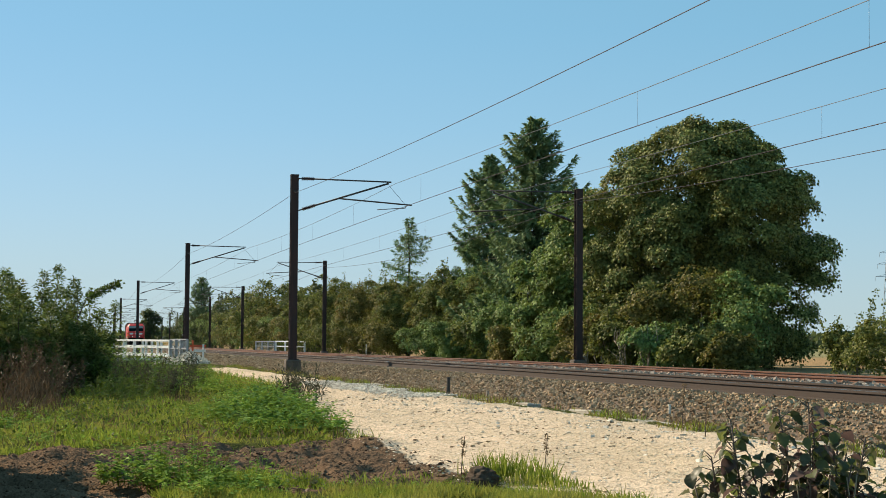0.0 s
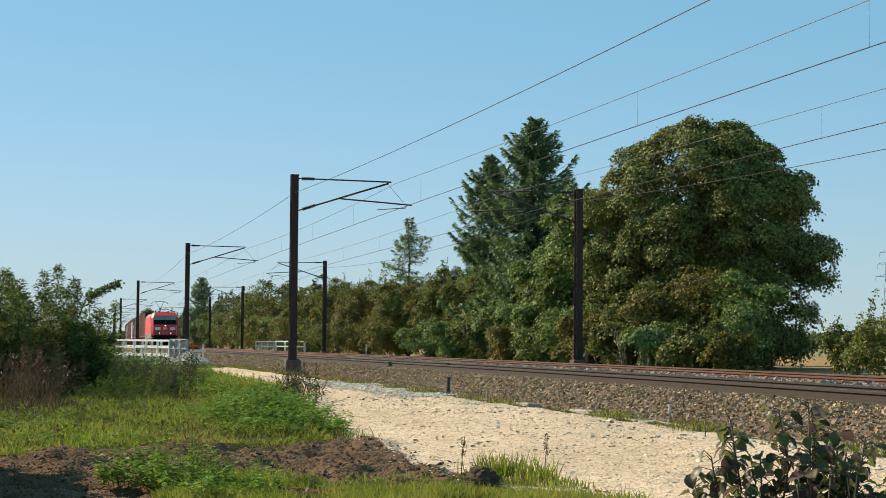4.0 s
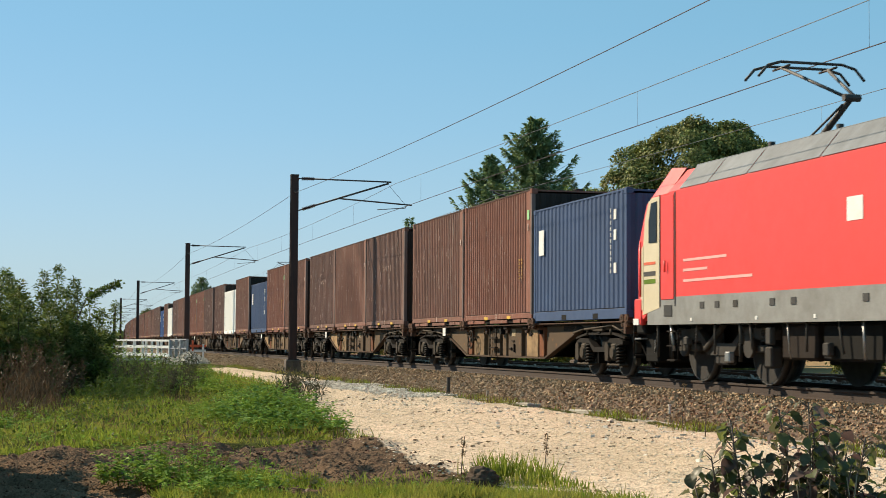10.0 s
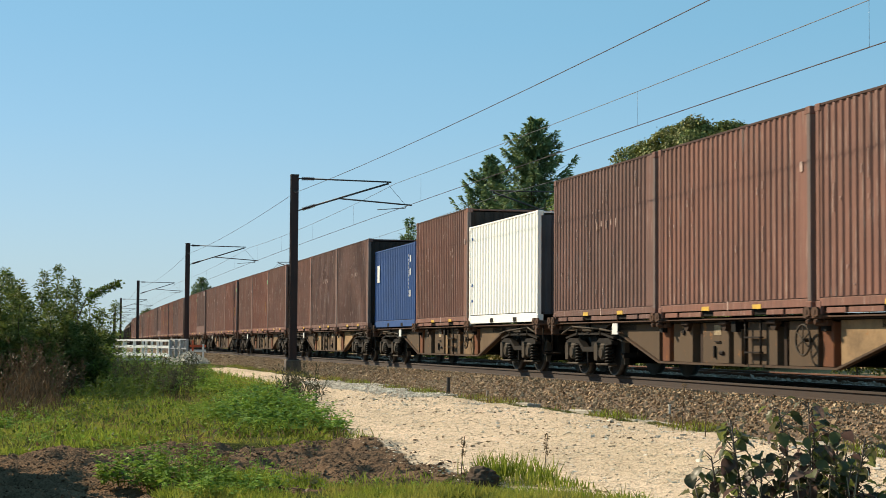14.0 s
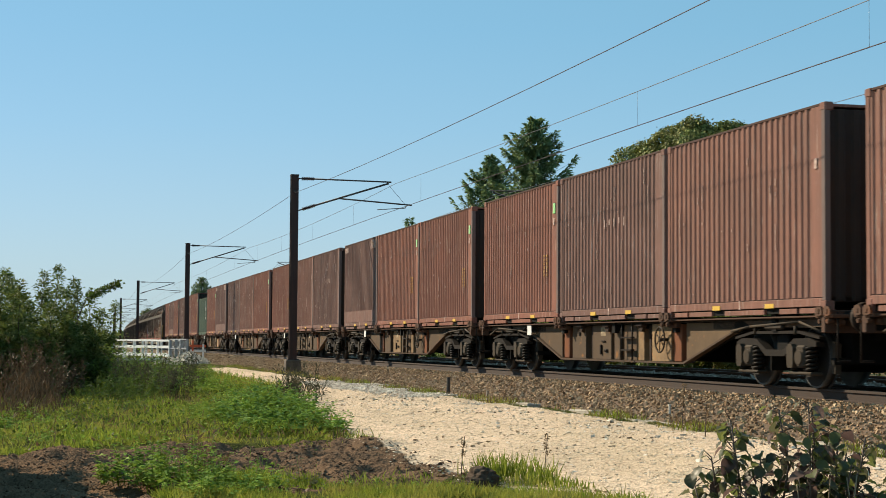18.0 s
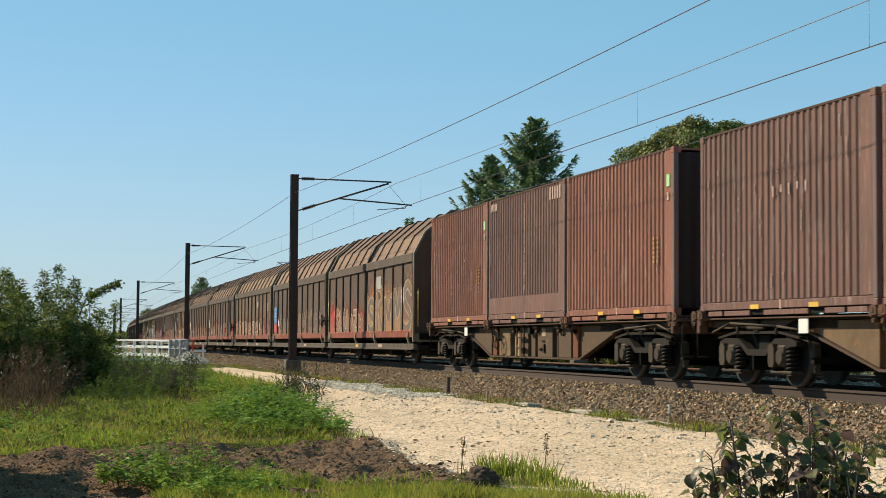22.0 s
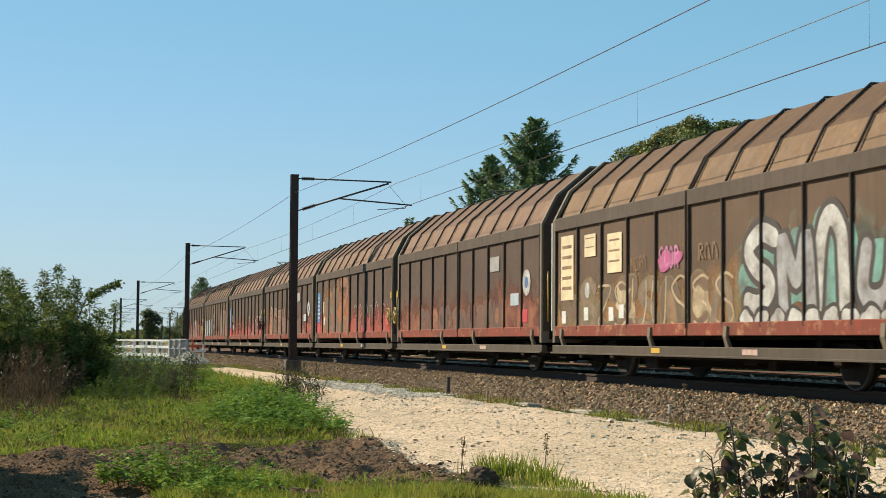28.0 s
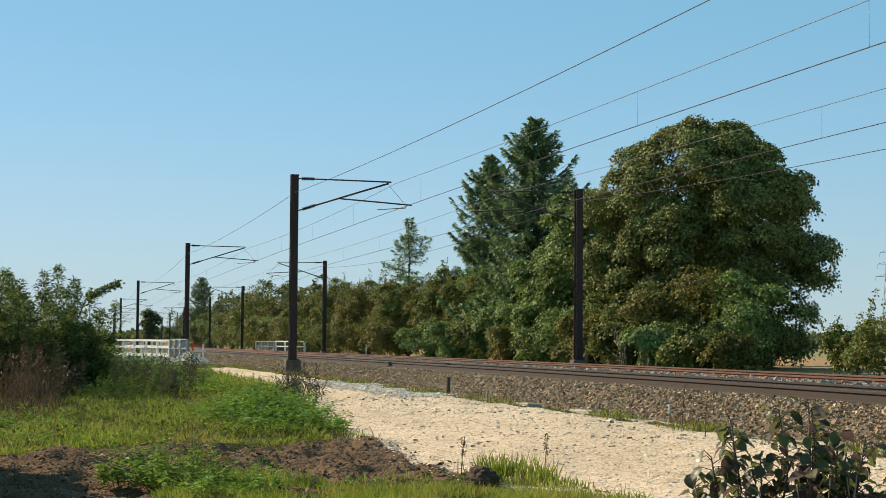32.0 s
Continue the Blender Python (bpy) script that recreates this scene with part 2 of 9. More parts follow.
def ground_material():
    """Gravel, bare soil, turf and stubble, each where its attribute says."""
    k = Mat("ground_cover")
    co = k.coords()

    def attr(n):
        a = k.t.nodes.new("ShaderNodeAttribute")
        a.attribute_name = n
        return a.outputs["Fac"]

    def math_(op, a, b):
        n = k.t.nodes.new("ShaderNodeMath")
        n.operation = op
        k.put(n.inputs[0], a)
        k.put(n.inputs[1], b)
        return n.outputs[0]
    edge = k.noise(2.2, 6, 0.7, co)
    fine = k.noise(9.0, 4, 0.7, co)
    stone = k.node("ShaderNodeTexVoronoi", Scale=36.0, Vector=co)
    pebbles = stone.outputs["Distance"]
    gravel = k.mix(k.noise(0.7, 5, 0.6, co), (0.80, 0.61, 0.445), (0.69, 0.51, 0.36))
    gravel = k.mix(k.ramp(fine, [(0.3, 0.0), (0.7, 0.55)]), gravel, (0.80, 0.645, 0.49))
    gravel = k.mix(k.ramp(k.noise(1.6, 6, 0.75, co), [(0.5, 0.0), (0.68, 0.6)]), gravel, (0.52, 0.405, 0.27))
    gravel = k.mix(k.ramp(k.noise(0.35, 5, 0.7, k.coords((0.35, 1.6, 1))), [(0.44, 0.0), (0.62, 0.55)]), gravel, (0.50, 0.40, 0.28))
    gravel = k.mix(k.ramp(k.noise(5.0, 5, 0.8, co), [(0.56, 0.0), (0.66, 0.65)]), gravel, (0.37, 0.295, 0.195))
    gravel = k.mix(0.75, gravel, k.ramp(stone.outputs["Color"], [(0.0, 0.22), (0.5, 0.85), (1.0, 1.0)]), "MULTIPLY")
    soil = k.mix(fine, (0.085, 0.053, 0.034), (0.225, 0.150, 0.100))
    soil = k.mix(k.ramp(k.noise(26.0, 4, 0.75, co), [(0.36, 0.7), (0.50, 0.0)]), soil, (0.035, 0.024, 0.018))
    turf = k.mix(k.noise(1.3, 5, 0.7, co), (0.040, 0.055, 0.014), (0.095, 0.088, 0.035))
    stubble = k.mix(k.noise(0.09, 6, 0.7, co), (0.28, 0.175, 0.09), (0.36, 0.25, 0.14))
    sep = k.t.nodes.new("ShaderNodeSeparateXYZ")
    k.put(sep.inputs[0], co)
    far = k.mix(k.ramp(math_("MULTIPLY", sep.outputs[1], 0.002), [(0.09, 0.0), (0.13, 1.0)]), stubble, k.mix(k.noise(0.02, 4, 0.6, co), (0.20, 0.19, 0.10), (0.27, 0.235, 0.135)))

    def mask(n):
        return k.ramp(math_("ADD", attr(n), math_("MULTIPLY", math_("SUBTRACT", edge, 0.5), 0.9)), [(0.46, 0.0), (0.56, 1.0)])
    c = k.mix(mask("field"), turf, far)
    c = k.mix(mask("soil"), c, soil)
    c = k.mix(mask("gravel"), c, gravel)
    k.set(c, 0.95, 0.0, 0.0)
    h = math_("ADD", math_("MULTIPLY", pebbles, 0.6), fine)
    k.bump(h, 0.7, 0.04)
    return k.m


M = {}
M["ground"] = ground_material()
M["ballast"] = plain("ballast_bed", (0.13, 0.088, 0.060), (0.21, 0.155, 0.11), 14, 0.95, 0, 0.8, 60, 0.1)
M["ballast_stone"] = plain("ballast_stone", (0.17, 0.115, 0.085), (0.33, 0.25, 0.19), 1.5, 0.9, 0, 0.3, 40, 0.15)
M["limestone"] = plain("limestone", (0.62, 0.56, 0.45), (0.42, 0.33, 0.22), 0.9, 0.9, 0, 0.3, 40, 0.15)
M["white_stone"] = plain("white_stone", (0.62, 0.62, 0.62), (0.42, 0.42, 0.42), 0.9, 0.9, 0, 0.3, 40, 0.15)
M["concrete"] = plain("concrete", (0.30, 0.26, 0.21), (0.19, 0.15, 0.12), 3, 0.9, 0, 0.4)
M["concrete_pale"] = plain("pale_concrete", (0.42, 0.38, 0.31), (0.27, 0.23, 0.18), 3, 0.9, 0, 0.4)
M["old_concrete"] = plain("old_dark_concrete", (0.15, 0.115, 0.09), (0.085, 0.066, 0.054), 4, 0.92, 0, 0.5)
M["rail_side"] = plain("rusty_rail", (0.0346, 0.0207, 0.0150), (0.0518, 0.0300, 0.0207), 6, 0.8, 0, 0.3)
M["rail_rust"] = plain("bright_rust_rail", (0.1725, 0.0680, 0.0357), (0.1125, 0.0480, 0.0298), 2, 0.8, 0, 0.3)
M["rail_top"] = plain("polished_rail", (0.30, 0.28, 0.26), (0.22, 0.20, 0.19), 6, 0.35, 1.0, 0.05)
M["mast"] = plain("rusted_mast_steel", (0.030, 0.018, 0.017), (0.060, 0.030, 0.026), 2, 0.75, 0.0, 0.3, stretch=(6, 6, 0.5))
M["arm"] = plain("dark_galvanised_tube", (0.05, 0.045, 0.045), (0.09, 0.08, 0.075), 5, 0.6, 0.3, 0.1)
M["insulator"] = plain("brown_porcelain", (0.045, 0.022, 0.018), (0.07, 0.035, 0.03), 5, 0.3, 0.0, 0.05)
M["wire"] = plain("copper_wire", (0.0500, 0.0293, 0.0275), (0.0700, 0.0405, 0.0375), 5, 0.5, 0.4, 0.05)
M["thin_wire"] = plain("grey_wire", (0.13, 0.13, 0.14), (0.2, 0.2, 0.21), 5, 0.5, 0.4, 0.05)
M["white_rail"] = plain("white_painted_rail", (0.90, 0.89, 0.86), (0.82, 0.81, 0.78), 2, 0.5, 0, 0.1)
M["grey_mesh"] = plain("galvanised_mesh", (0.42, 0.44, 0.46), (0.34, 0.36, 0.38), 3, 0.5, 0.5, 0.1)
M["orange"] = plain("orange_plastic", (0.75, 0.14, 0.05), (0.62, 0.10, 0.04), 3, 0.5, 0, 0.05)
M["post_wood"] = plain("weathered_post", (0.11, 0.085, 0.065), (0.06, 0.045, 0.035), 4, 0.9, 0, 0.4, stretch=(5, 5, 0.6))
M["bark"] = plain("bark", (0.10, 0.075, 0.055), (0.055, 0.04, 0.03), 5, 0.95, 0, 0.6, stretch=(4, 4, 0.7))
M["pale_bark"] = plain("pale_bark", (0.27, 0.23, 0.17), (0.16, 0.13, 0.10), 5, 0.95, 0, 0.4)
M["leaf_maple"] = leaf_material("maple_leaf", (0.0464, 0.0626, 0.0198), (0.3483, 0.3599, 0.1071), (0.2639, 0.1826, 0.0645), 0.03, 0.12)
M["leaf_hedge"] = leaf_material("hedge_leaf", (0.0439, 0.0611, 0.0180), (0.2827, 0.2907, 0.0862), (0.2722, 0.1971, 0.0604), 0.10, 0.24)
M["leaf_hedge_warm"] = leaf_material("hedge_leaf_turning", (0.0564, 0.0585, 0.0174), (0.2873, 0.2391, 0.0718), (0.2873, 0.1771, 0.0529), 0.12, 0.24)
M["leaf_ivy"] = leaf_material("glossy_leaf", (0.0629, 0.1003, 0.0338), (0.2928, 0.3972, 0.1241), (0.3141, 0.3484, 0.0902), 0.05, 0.24)
M["needle"] = leaf_material("spruce_needle", (0.1039, 0.1699, 0.0914), (0.3118, 0.4264, 0.2033), (0.3198, 0.3750, 0.1525), 0.05, 0.24)
M["leaf_far"] = leaf_material("far_leaf", (0.0611, 0.0833, 0.0500), (0.0944, 0.1110, 0.0611), (0.1110, 0.0944, 0.0555), 0.1)
M["leaf_bush"] = leaf_material("bush_leaf", (0.0324, 0.0649, 0.0129), (0.0920, 0.1407, 0.0304), (0.1081, 0.1190, 0.0324), 0.06)
M["leaf_weed"] = leaf_material("weed_leaf", (0.0978, 0.2043, 0.0293), (0.3199, 0.4619, 0.0708), (0.3367, 0.3553, 0.0732), 0.04)
M["grass_blade"] = leaf_material("grass_blade", (0.1169, 0.1808, 0.0242), (0.3488, 0.3863, 0.0591), (0.4524, 0.3288, 0.1074), 0.13, 0.42)
M["dry_grass"] = leaf_material("dry_grass", (0.1280, 0.0880, 0.0480), (0.2600, 0.1800, 0.1000), (0.1760, 0.1040, 0.0640), 0.1, 0.3, glow=0.0)
M["dead_weed"] = leaf_material("dead_weed", (0.0726, 0.0468, 0.0275), (0.1980, 0.1290, 0.0770), (0.1122, 0.0660, 0.0413), 0.1, 0.2, glow=0.0)
M["grey_weed"] = leaf_material("withered_weed", (0.0561, 0.0530, 0.0279), (0.1584, 0.1462, 0.0868), (0.1122, 0.0884, 0.0558), 0.1, 0.2, glow=0.0)
M["leaf_nettle"] = leaf_material("nettle_leaf", (0.0544, 0.1308, 0.0213), (0.2232, 0.3831, 0.0683), (0.2716, 0.3550, 0.0759), 0.05, 0.35)
M["leaf_shrub"] = leaf_material("shrub_leaf", (0.0414, 0.0683, 0.0206), (0.1915, 0.2380, 0.0842), (0.1656, 0.1759, 0.0561), 0.06, 0.3)
M["leaf_dogwood"] = leaf_material("dogwood_leaf", (0.0504, 0.0588, 0.0300), (0.2100, 0.1974, 0.1200), (0.1785, 0.0882, 0.0850), 0.16, 0.42, 0.25, 0.42, 0.1)
M["clod"] = plain("earth_clod", (0.055, 0.036, 0.026), (0.15, 0.105, 0.075), 3, 0.95, 0, 0.7, 30, 0.1)


# ---- ground: one sheet to the horizon ----
def smooth_step(a, b, x):
    t = max(0.0, min(1.0, (x - a) / (b - a)))
    return t * t * (3 - 2 * t)


def lane_edge(s):
    """The grassy edge of the gravel lane, as an offset from the track."""
    return -6.1 - 0.25 * smooth_step(-20, 5, s) - 2.0 * smooth_step(5, 26, s) - 0.2 * smooth_step(26, 33, s) + 0.35 * smooth_step(33.4, 36.0, s)


def soil_patch(s, off):
    a = smooth_step(26.6, 27.6, s + 0.25 * (off + 10)) * (1 - smooth_step(32.8, 33.9, s + 0.45 * (off + 10.0)))
    a = max(a, smooth_step(30.5, 31.5, s) * (1 - smooth_step(36.5, 38.0, s)) * (1 - smooth_step(-12.1, -11.75, off)))
    return a * smooth_step(-15.5, -14.5, off) * (1 - smooth_step(-8.4, -7.9, off))


def ground_z(x, y):
    s, off = track_coords(x, y)
    if off < 2:
        z = -0.42 - 0.27 * smooth_step(-4.2, -8.5, off) - 0.06 * smooth_step(-8, -14, off)
        z -= 0.5 * smooth_step(-4.0, -3.2, off)
        z -= 0.30 * smooth_step(-60, -200, s) * smooth_step(-5, -9, off)
    else:
        z = -0.92 + 0.42 * smooth_step(6.6, 8.2, off) + 0.16 * smooth_step(9, 15, off) - 0.45 * smooth_step(40, 140, off)
    z += rail_z(s)
    amp = 0.03 + 0.13 * soil_patch(s, off)
    if -60 < x < 60 and -40 < y < 20:
        z += amp * noise.noise((x * 1.1, y * 1.1, 0.3)) + 0.6 * amp * noise.noise((x * 3.3, y * 3.3, 4.0))
        dug = soil_patch(s, off)
        if dug > 0:
            z += dug * (0.050 * noise.noise((x * 6.5, y * 6.5, 8.0)) + 0.034 * noise.noise((x * 14, y * 14, 3.0)) + 0.02 * noise.noise((x * 27, y * 27, 5.0)))
    return z


def stepped(stops):
    out = []
    for a, b, d in stops:
        n = max(1, round((b - a) / d))
        out += [a + (b - a) * i / n for i in range(n)]
    return out + [stops[-1][1]]


def build_ground():
    xs = stepped([(-4000, -1000, 500), (-1000, -300, 50), (-300, -60, 8), (-60, -5, 1.2), (-5, 15, 0.5), (15, 26, 0.2), (26, 36.4, 0.06), (36.4, 42, 0.2), (42, 80, 2), (80, 400, 40), (400, 4000, 400)])
    ys = stepped([(-4000, -200, 400), (-200, -40, 20), (-40, -16, 2), (-16, -13, 0.2), (-13, -7.4, 0.06), (-7.4, -4, 0.2), (-4, 12, 0.8), (12, 60, 6), (60, 300, 40), (300, 4000, 400)])
    verts, gravel, soil, field = [], [], [], []
    for x in xs:
        for y in ys:
            s, off = track_coords(x, y) if abs(x) < 900 else (x, y)
            verts.append((x, y, ground_z(x, y) if abs(x) < 900 else -0.8 + rail_z(x)))
            near = -45 < x < 70 and -18 < y < 0
            g = smooth_step(lane_edge(s) - 0.35, lane_edge(s) + 0.35, off) * (1 - smooth_step(-4.5, -4.0, off)) if near else 0.0
            fade = smooth_step(-30, -12, s)
            gravel.append(g * fade * (0.7 + 0.3 * smooth_step(-6, 8, s)))
            soil.append(soil_patch(s, off) if near else 0.0)
            field.append(1.0 if off > 12.5 or off < -60 else 0.0)
    ny = len(ys)
    faces = [(i * ny + j, (i + 1) * ny + j, (i + 1) * ny + j + 1, i * ny + j + 1) for i in range(len(xs) - 1) for j in range(ny - 1)]
    me = bpy.data.meshes.new("ground")
    me.from_pydata(verts, [], faces)
    for n, vals in (("gravel", gravel), ("soil", soil), ("field", field)):
        a = me.attributes.new(n, "FLOAT", "POINT")
        a.data.foreach_set("value", vals)
    me.polygons.foreach_set("use_smooth", [True] * len(me.polygons))
    me.materials.append(M["ground"])
    return tagged(new("ground", me), "flat ground with gravel lane, bare soil, turf and stubble fields", "ground", kind="structure")


ground = build_ground()



def haze_bank():
    """A glowing shell all round the horizon, painted as grey autumn haze thinning upwards."""
    k = Mat("painted_haze")
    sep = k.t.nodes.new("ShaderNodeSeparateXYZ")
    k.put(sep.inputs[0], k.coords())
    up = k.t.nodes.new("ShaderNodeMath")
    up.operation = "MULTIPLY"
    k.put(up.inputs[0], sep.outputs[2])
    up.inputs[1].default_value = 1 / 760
    # the haze's brightness is emitted by the shell itself
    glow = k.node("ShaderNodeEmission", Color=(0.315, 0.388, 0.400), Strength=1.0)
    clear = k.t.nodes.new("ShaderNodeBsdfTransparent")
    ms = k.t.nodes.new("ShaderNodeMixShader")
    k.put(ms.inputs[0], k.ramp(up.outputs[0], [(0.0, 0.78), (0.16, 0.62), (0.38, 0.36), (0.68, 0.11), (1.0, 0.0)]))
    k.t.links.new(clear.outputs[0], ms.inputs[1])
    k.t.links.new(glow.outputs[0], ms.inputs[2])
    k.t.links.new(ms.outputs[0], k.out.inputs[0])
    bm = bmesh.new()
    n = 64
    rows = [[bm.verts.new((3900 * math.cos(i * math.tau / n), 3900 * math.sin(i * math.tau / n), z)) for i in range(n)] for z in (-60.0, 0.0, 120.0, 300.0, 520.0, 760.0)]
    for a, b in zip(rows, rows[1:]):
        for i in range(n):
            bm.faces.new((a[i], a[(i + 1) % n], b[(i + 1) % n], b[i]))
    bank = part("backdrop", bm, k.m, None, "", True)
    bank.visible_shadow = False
    return tagged(bank, "glowing backdrop shell painted as pale grey horizon haze", "backdrop", kind="structure")


haze_bank()

# ---- two tracks on their ballast ----
TRACK_GAP = 4.25
bed = thing("railway_track", Matrix.Identity(4), "double track railway on brown stone ballast", "railway", kind="structure")
part("ballast_bed", sweep(bmesh.new(), [(-3.75, -0.62), (-3.3, -0.45), (-2.0, -0.20), (-1.3, -0.185), (-0.7, -0.20), (0.7, -0.20), (1.35, -0.17), (1.75, -0.09), (2.5, -0.09), (2.95, -0.18),
                                        (3.4, -0.20), (5.5, -0.20), (6.2, -0.22), (7.6, -0.62), (7.8, -0.9)], S_MIN, S_MAX, 4.0), M["ballast"], bed, "rust-brown crushed stone ballast")
RAIL = [(-0.075, -0.172), (0.075, -0.172), (0.075, -0.16), (0.012, -0.145), (0.012, -0.045), (0.036, -0.035), (0.036, -0.004), (0.028, 0.0),
        (-0.028, 0.0), (-0.036, -0.004), (-0.036, -0.035), (-0.012, -0.045), (-0.012, -0.145), (-0.075, -0.16)]
for base, mat, lab in ((0.0, "rail_side", "dark brown rail with polished top"), (TRACK_GAP, "rail_rust", "orange-rusted rail with polished top")):
    for side in (-0.753, 0.753):
        r = part("rail", sweep(bmesh.new(), [(base + side + o, z) for o, z in RAIL], S_MIN, S_MAX, 4.0, True), M[mat], bed, lab)
        part("running_surface", sweep(bmesh.new(), [(base + side - 0.026, 0.002), (base + side + 0.026, 0.002)], S_MIN, S_MAX, 4.0), M["rail_top"], r, "worn bright rail head")
SLEEPER = boxed((-0.13, -1.25, -0.36), (0.13, 1.25, -0.185), 0.02)
sleeper = part("sleeper", SLEEPER, M["concrete"], bed)
sleeper.matrix_basis = line_pose(-20, 0)
for i in range(1, 130):
    share("sleeper", sleeper.data, bed, line_pose(-20 + 0.6 * i, 0))


def stones(name, count, place, size, material, parent, seed, label, flat=1.0):
    """Loose broken stones, joined: each an uneven eight-cornered block."""
    rng = np.random.default_rng(seed)
    base = np.array([(-1, -1, -1), (1, -1, -1), (1, 1, -1), (-1, 1, -1), (-1, -1, 1), (1, -1, 1), (1, 1, 1), (-1, 1, 1)], float) * 0.5
    quads = np.array([(3, 2, 1, 0), (4, 5, 6, 7), (0, 1, 5, 4), (1, 2, 6, 5), (2, 3, 7, 6), (3, 0, 4, 7)])
    vs, fs = [], []
    for i in range(count):
        c = place(rng)
        if c is None:
            continue
        d = size[0] + (size[1] - size[0]) * rng.random() ** 2.5
        v = base * (d * rng.uniform(0.6, 1.3, 3)) * rng.uniform(0.55, 1.15, (8, 1))
        q = Euler(rng.uniform(0, 6.28, 3)).to_matrix()
        v = (v @ np.array(q).T) * np.array([1, 1, flat]) + np.array(c)
        fs.append(quads + 8 * len(vs))
        vs.append(v)
    vs, fs = np.concatenate(vs), np.concatenate(fs)
    me = bpy.data.meshes.new(name)
    me.from_pydata(vs.tolist(), [], fs.tolist())
    me.materials.append(material)
    ob = new(name, me)
    ob.parent = parent
    return tagged(ob, label, kind="stuff")


def stone_tint(name, cols):
    k = Mat(name)
    geo = k.t.nodes.new("ShaderNodeNewGeometry")
    c = k.ramp(geo.outputs["Random Per Island"], [(i / (len(cols) - 1), c) for i, c in enumerate(cols)])
    c = k.mix(0.5, c, k.mix(k.noise(25, 3, 0.7, k.coords()), (0.35, 0.35, 0.35), (1, 1, 1)), "MULTIPLY")
    k.set(c, 0.92, 0, 0.03)
    return k.m


M["ballast_mix"] = stone_tint("ballast_mix", [(0.1830, 0.1166, 0.0706), (0.3238, 0.2187, 0.1317), (0.4787, 0.3378, 0.2093), (0.3802, 0.2517, 0.1529), (0.6477, 0.4903, 0.3234)])
M["debris_mix"] = stone_tint("debris_mix", [(0.1800, 0.1200, 0.0750), (0.3300, 0.2325, 0.1500), (0.4800, 0.3600, 0.2400)])
M["crest_mix"] = stone_tint("crest_mix", [(0.2160, 0.1400, 0.1020), (0.3312, 0.2520, 0.1972), (0.4464, 0.3640, 0.2992), (0.2592, 0.1750, 0.1292), (0.5328, 0.4620, 0.3944)])
M["lane_mix"] = stone_tint("lane_mix", [(0.4536, 0.3456, 0.2322), (0.6480, 0.5184, 0.3672), (0.7560, 0.6480, 0.5022), (0.5616, 0.4374, 0.3024), (0.9072, 0.8424, 0.7452)])
M["white_mix"] = stone_tint("white_mix", [(0.48, 0.42, 0.34), (0.72, 0.64, 0.53), (0.90, 0.82, 0.70)])


def shoulder_height(off):
    for (a, za), (b, zb) in (((-3.75, -0.62), (-3.3, -0.45)), ((-3.3, -0.45), (-2.0, -0.20)), ((-2.0, -0.20), (-1.3, -0.185)), ((-1.3, -0.185), (-0.7, -0.20)), ((-0.7, -0.2), (7, -0.2))):
        if a <= off <= b:
            return za + (zb - za) * (off - a) / (b - a)
    return -0.6


def on_shoulder(rng):
    s = 42 - 75 * rng.random() ** 1.3
    off = rng.uniform(-3.75, -0.85)
    p = line_at(s, off, shoulder_height(off) + rng.uniform(-0.01, 0.02))
    return p


def between_tracks(rng):
    s = rng.uniform(-25, 40)
    off = rng.choice([rng.uniform(0.85, 1.5), rng.uniform(-0.6, 0.6), rng.uniform(3.6, 5.0), rng.uniform(5.1, 6.2)])
    return line_at(s, off, -0.20 + rng.uniform(-0.01, 0.025))


def on_crest(rng):
    off = rng.uniform(1.5, 2.8)
    return line_at(rng.uniform(-30, 34), off, -0.09 - 0.09 * max(0.0, abs(off - 2.12) - 0.4) / 0.4 + rng.uniform(0.0, 0.035))


stones("ballast_stones", 34000, on_shoulder, (0.028, 0.062), M["ballast_mix"], bed, 3, "loose brown ballast stones")
stones("ballast_stones", 9000, between_tracks, (0.035, 0.08), M["ballast_mix"], bed, 4, "loose brown ballast stones")
stones("ballast_stones", 7000, on_crest, (0.05, 0.10), M["crest_mix"], bed, 14, "pale pinkish ballast stones between the tracks")


def far_shoulder(rng):
    s, off = rng.uniform(-80, -31), rng.uniform(-3.7, -0.9)
    return line_at(s, off, shoulder_height(off) + rng.uniform(-0.01, 0.02))


stones("ballast_stones", 9000, far_shoulder, (0.05, 0.11), M["ballast_mix"], bed, 9, "loose brown ballast stones")


def on_lane(rng):
    s = rng.uniform(-4, 37) if rng.random() < 0.35 else rng.uniform(14, 37)
    off = rng.uniform(lane_edge(s) - 0.3, -4.1)
    p = line_at(s, off)
    return (p.x, p.y, ground_z(p.x, p.y) - 0.003)


def on_lane_edge(rng):
    s = rng.uniform(5, 17)
    off = -4.62 + rng.normal(0, 0.27) - 0.35 * smooth_step(14, 4, s)
    p = line_at(s, off)
    return (p.x, p.y, ground_z(p.x, p.y) + 0.01)


stones("lane_stones", 34000, on_lane, (0.007, 0.04), M["lane_mix"], ground, 5, "pale yellow crushed limestone", 0.45)
stones("lane_stones", 6500, on_lane_edge, (0.018, 0.062), M["white_mix"], ground, 6, "white crushed stone along the lane's edge", 0.75)


def strewn(rng):
    s = 38 - 34 * rng.random() ** 0.8
    off = -4.35 - abs(rng.normal(0, 0.9))
    if off < lane_edge(s) - 0.4 or noise.noise((s * 0.5, off * 1.5, 7.0)) < -0.05:
        return None
    p = line_at(s, off)
    return (p.x, p.y, ground_z(p.x, p.y) + 0.004)


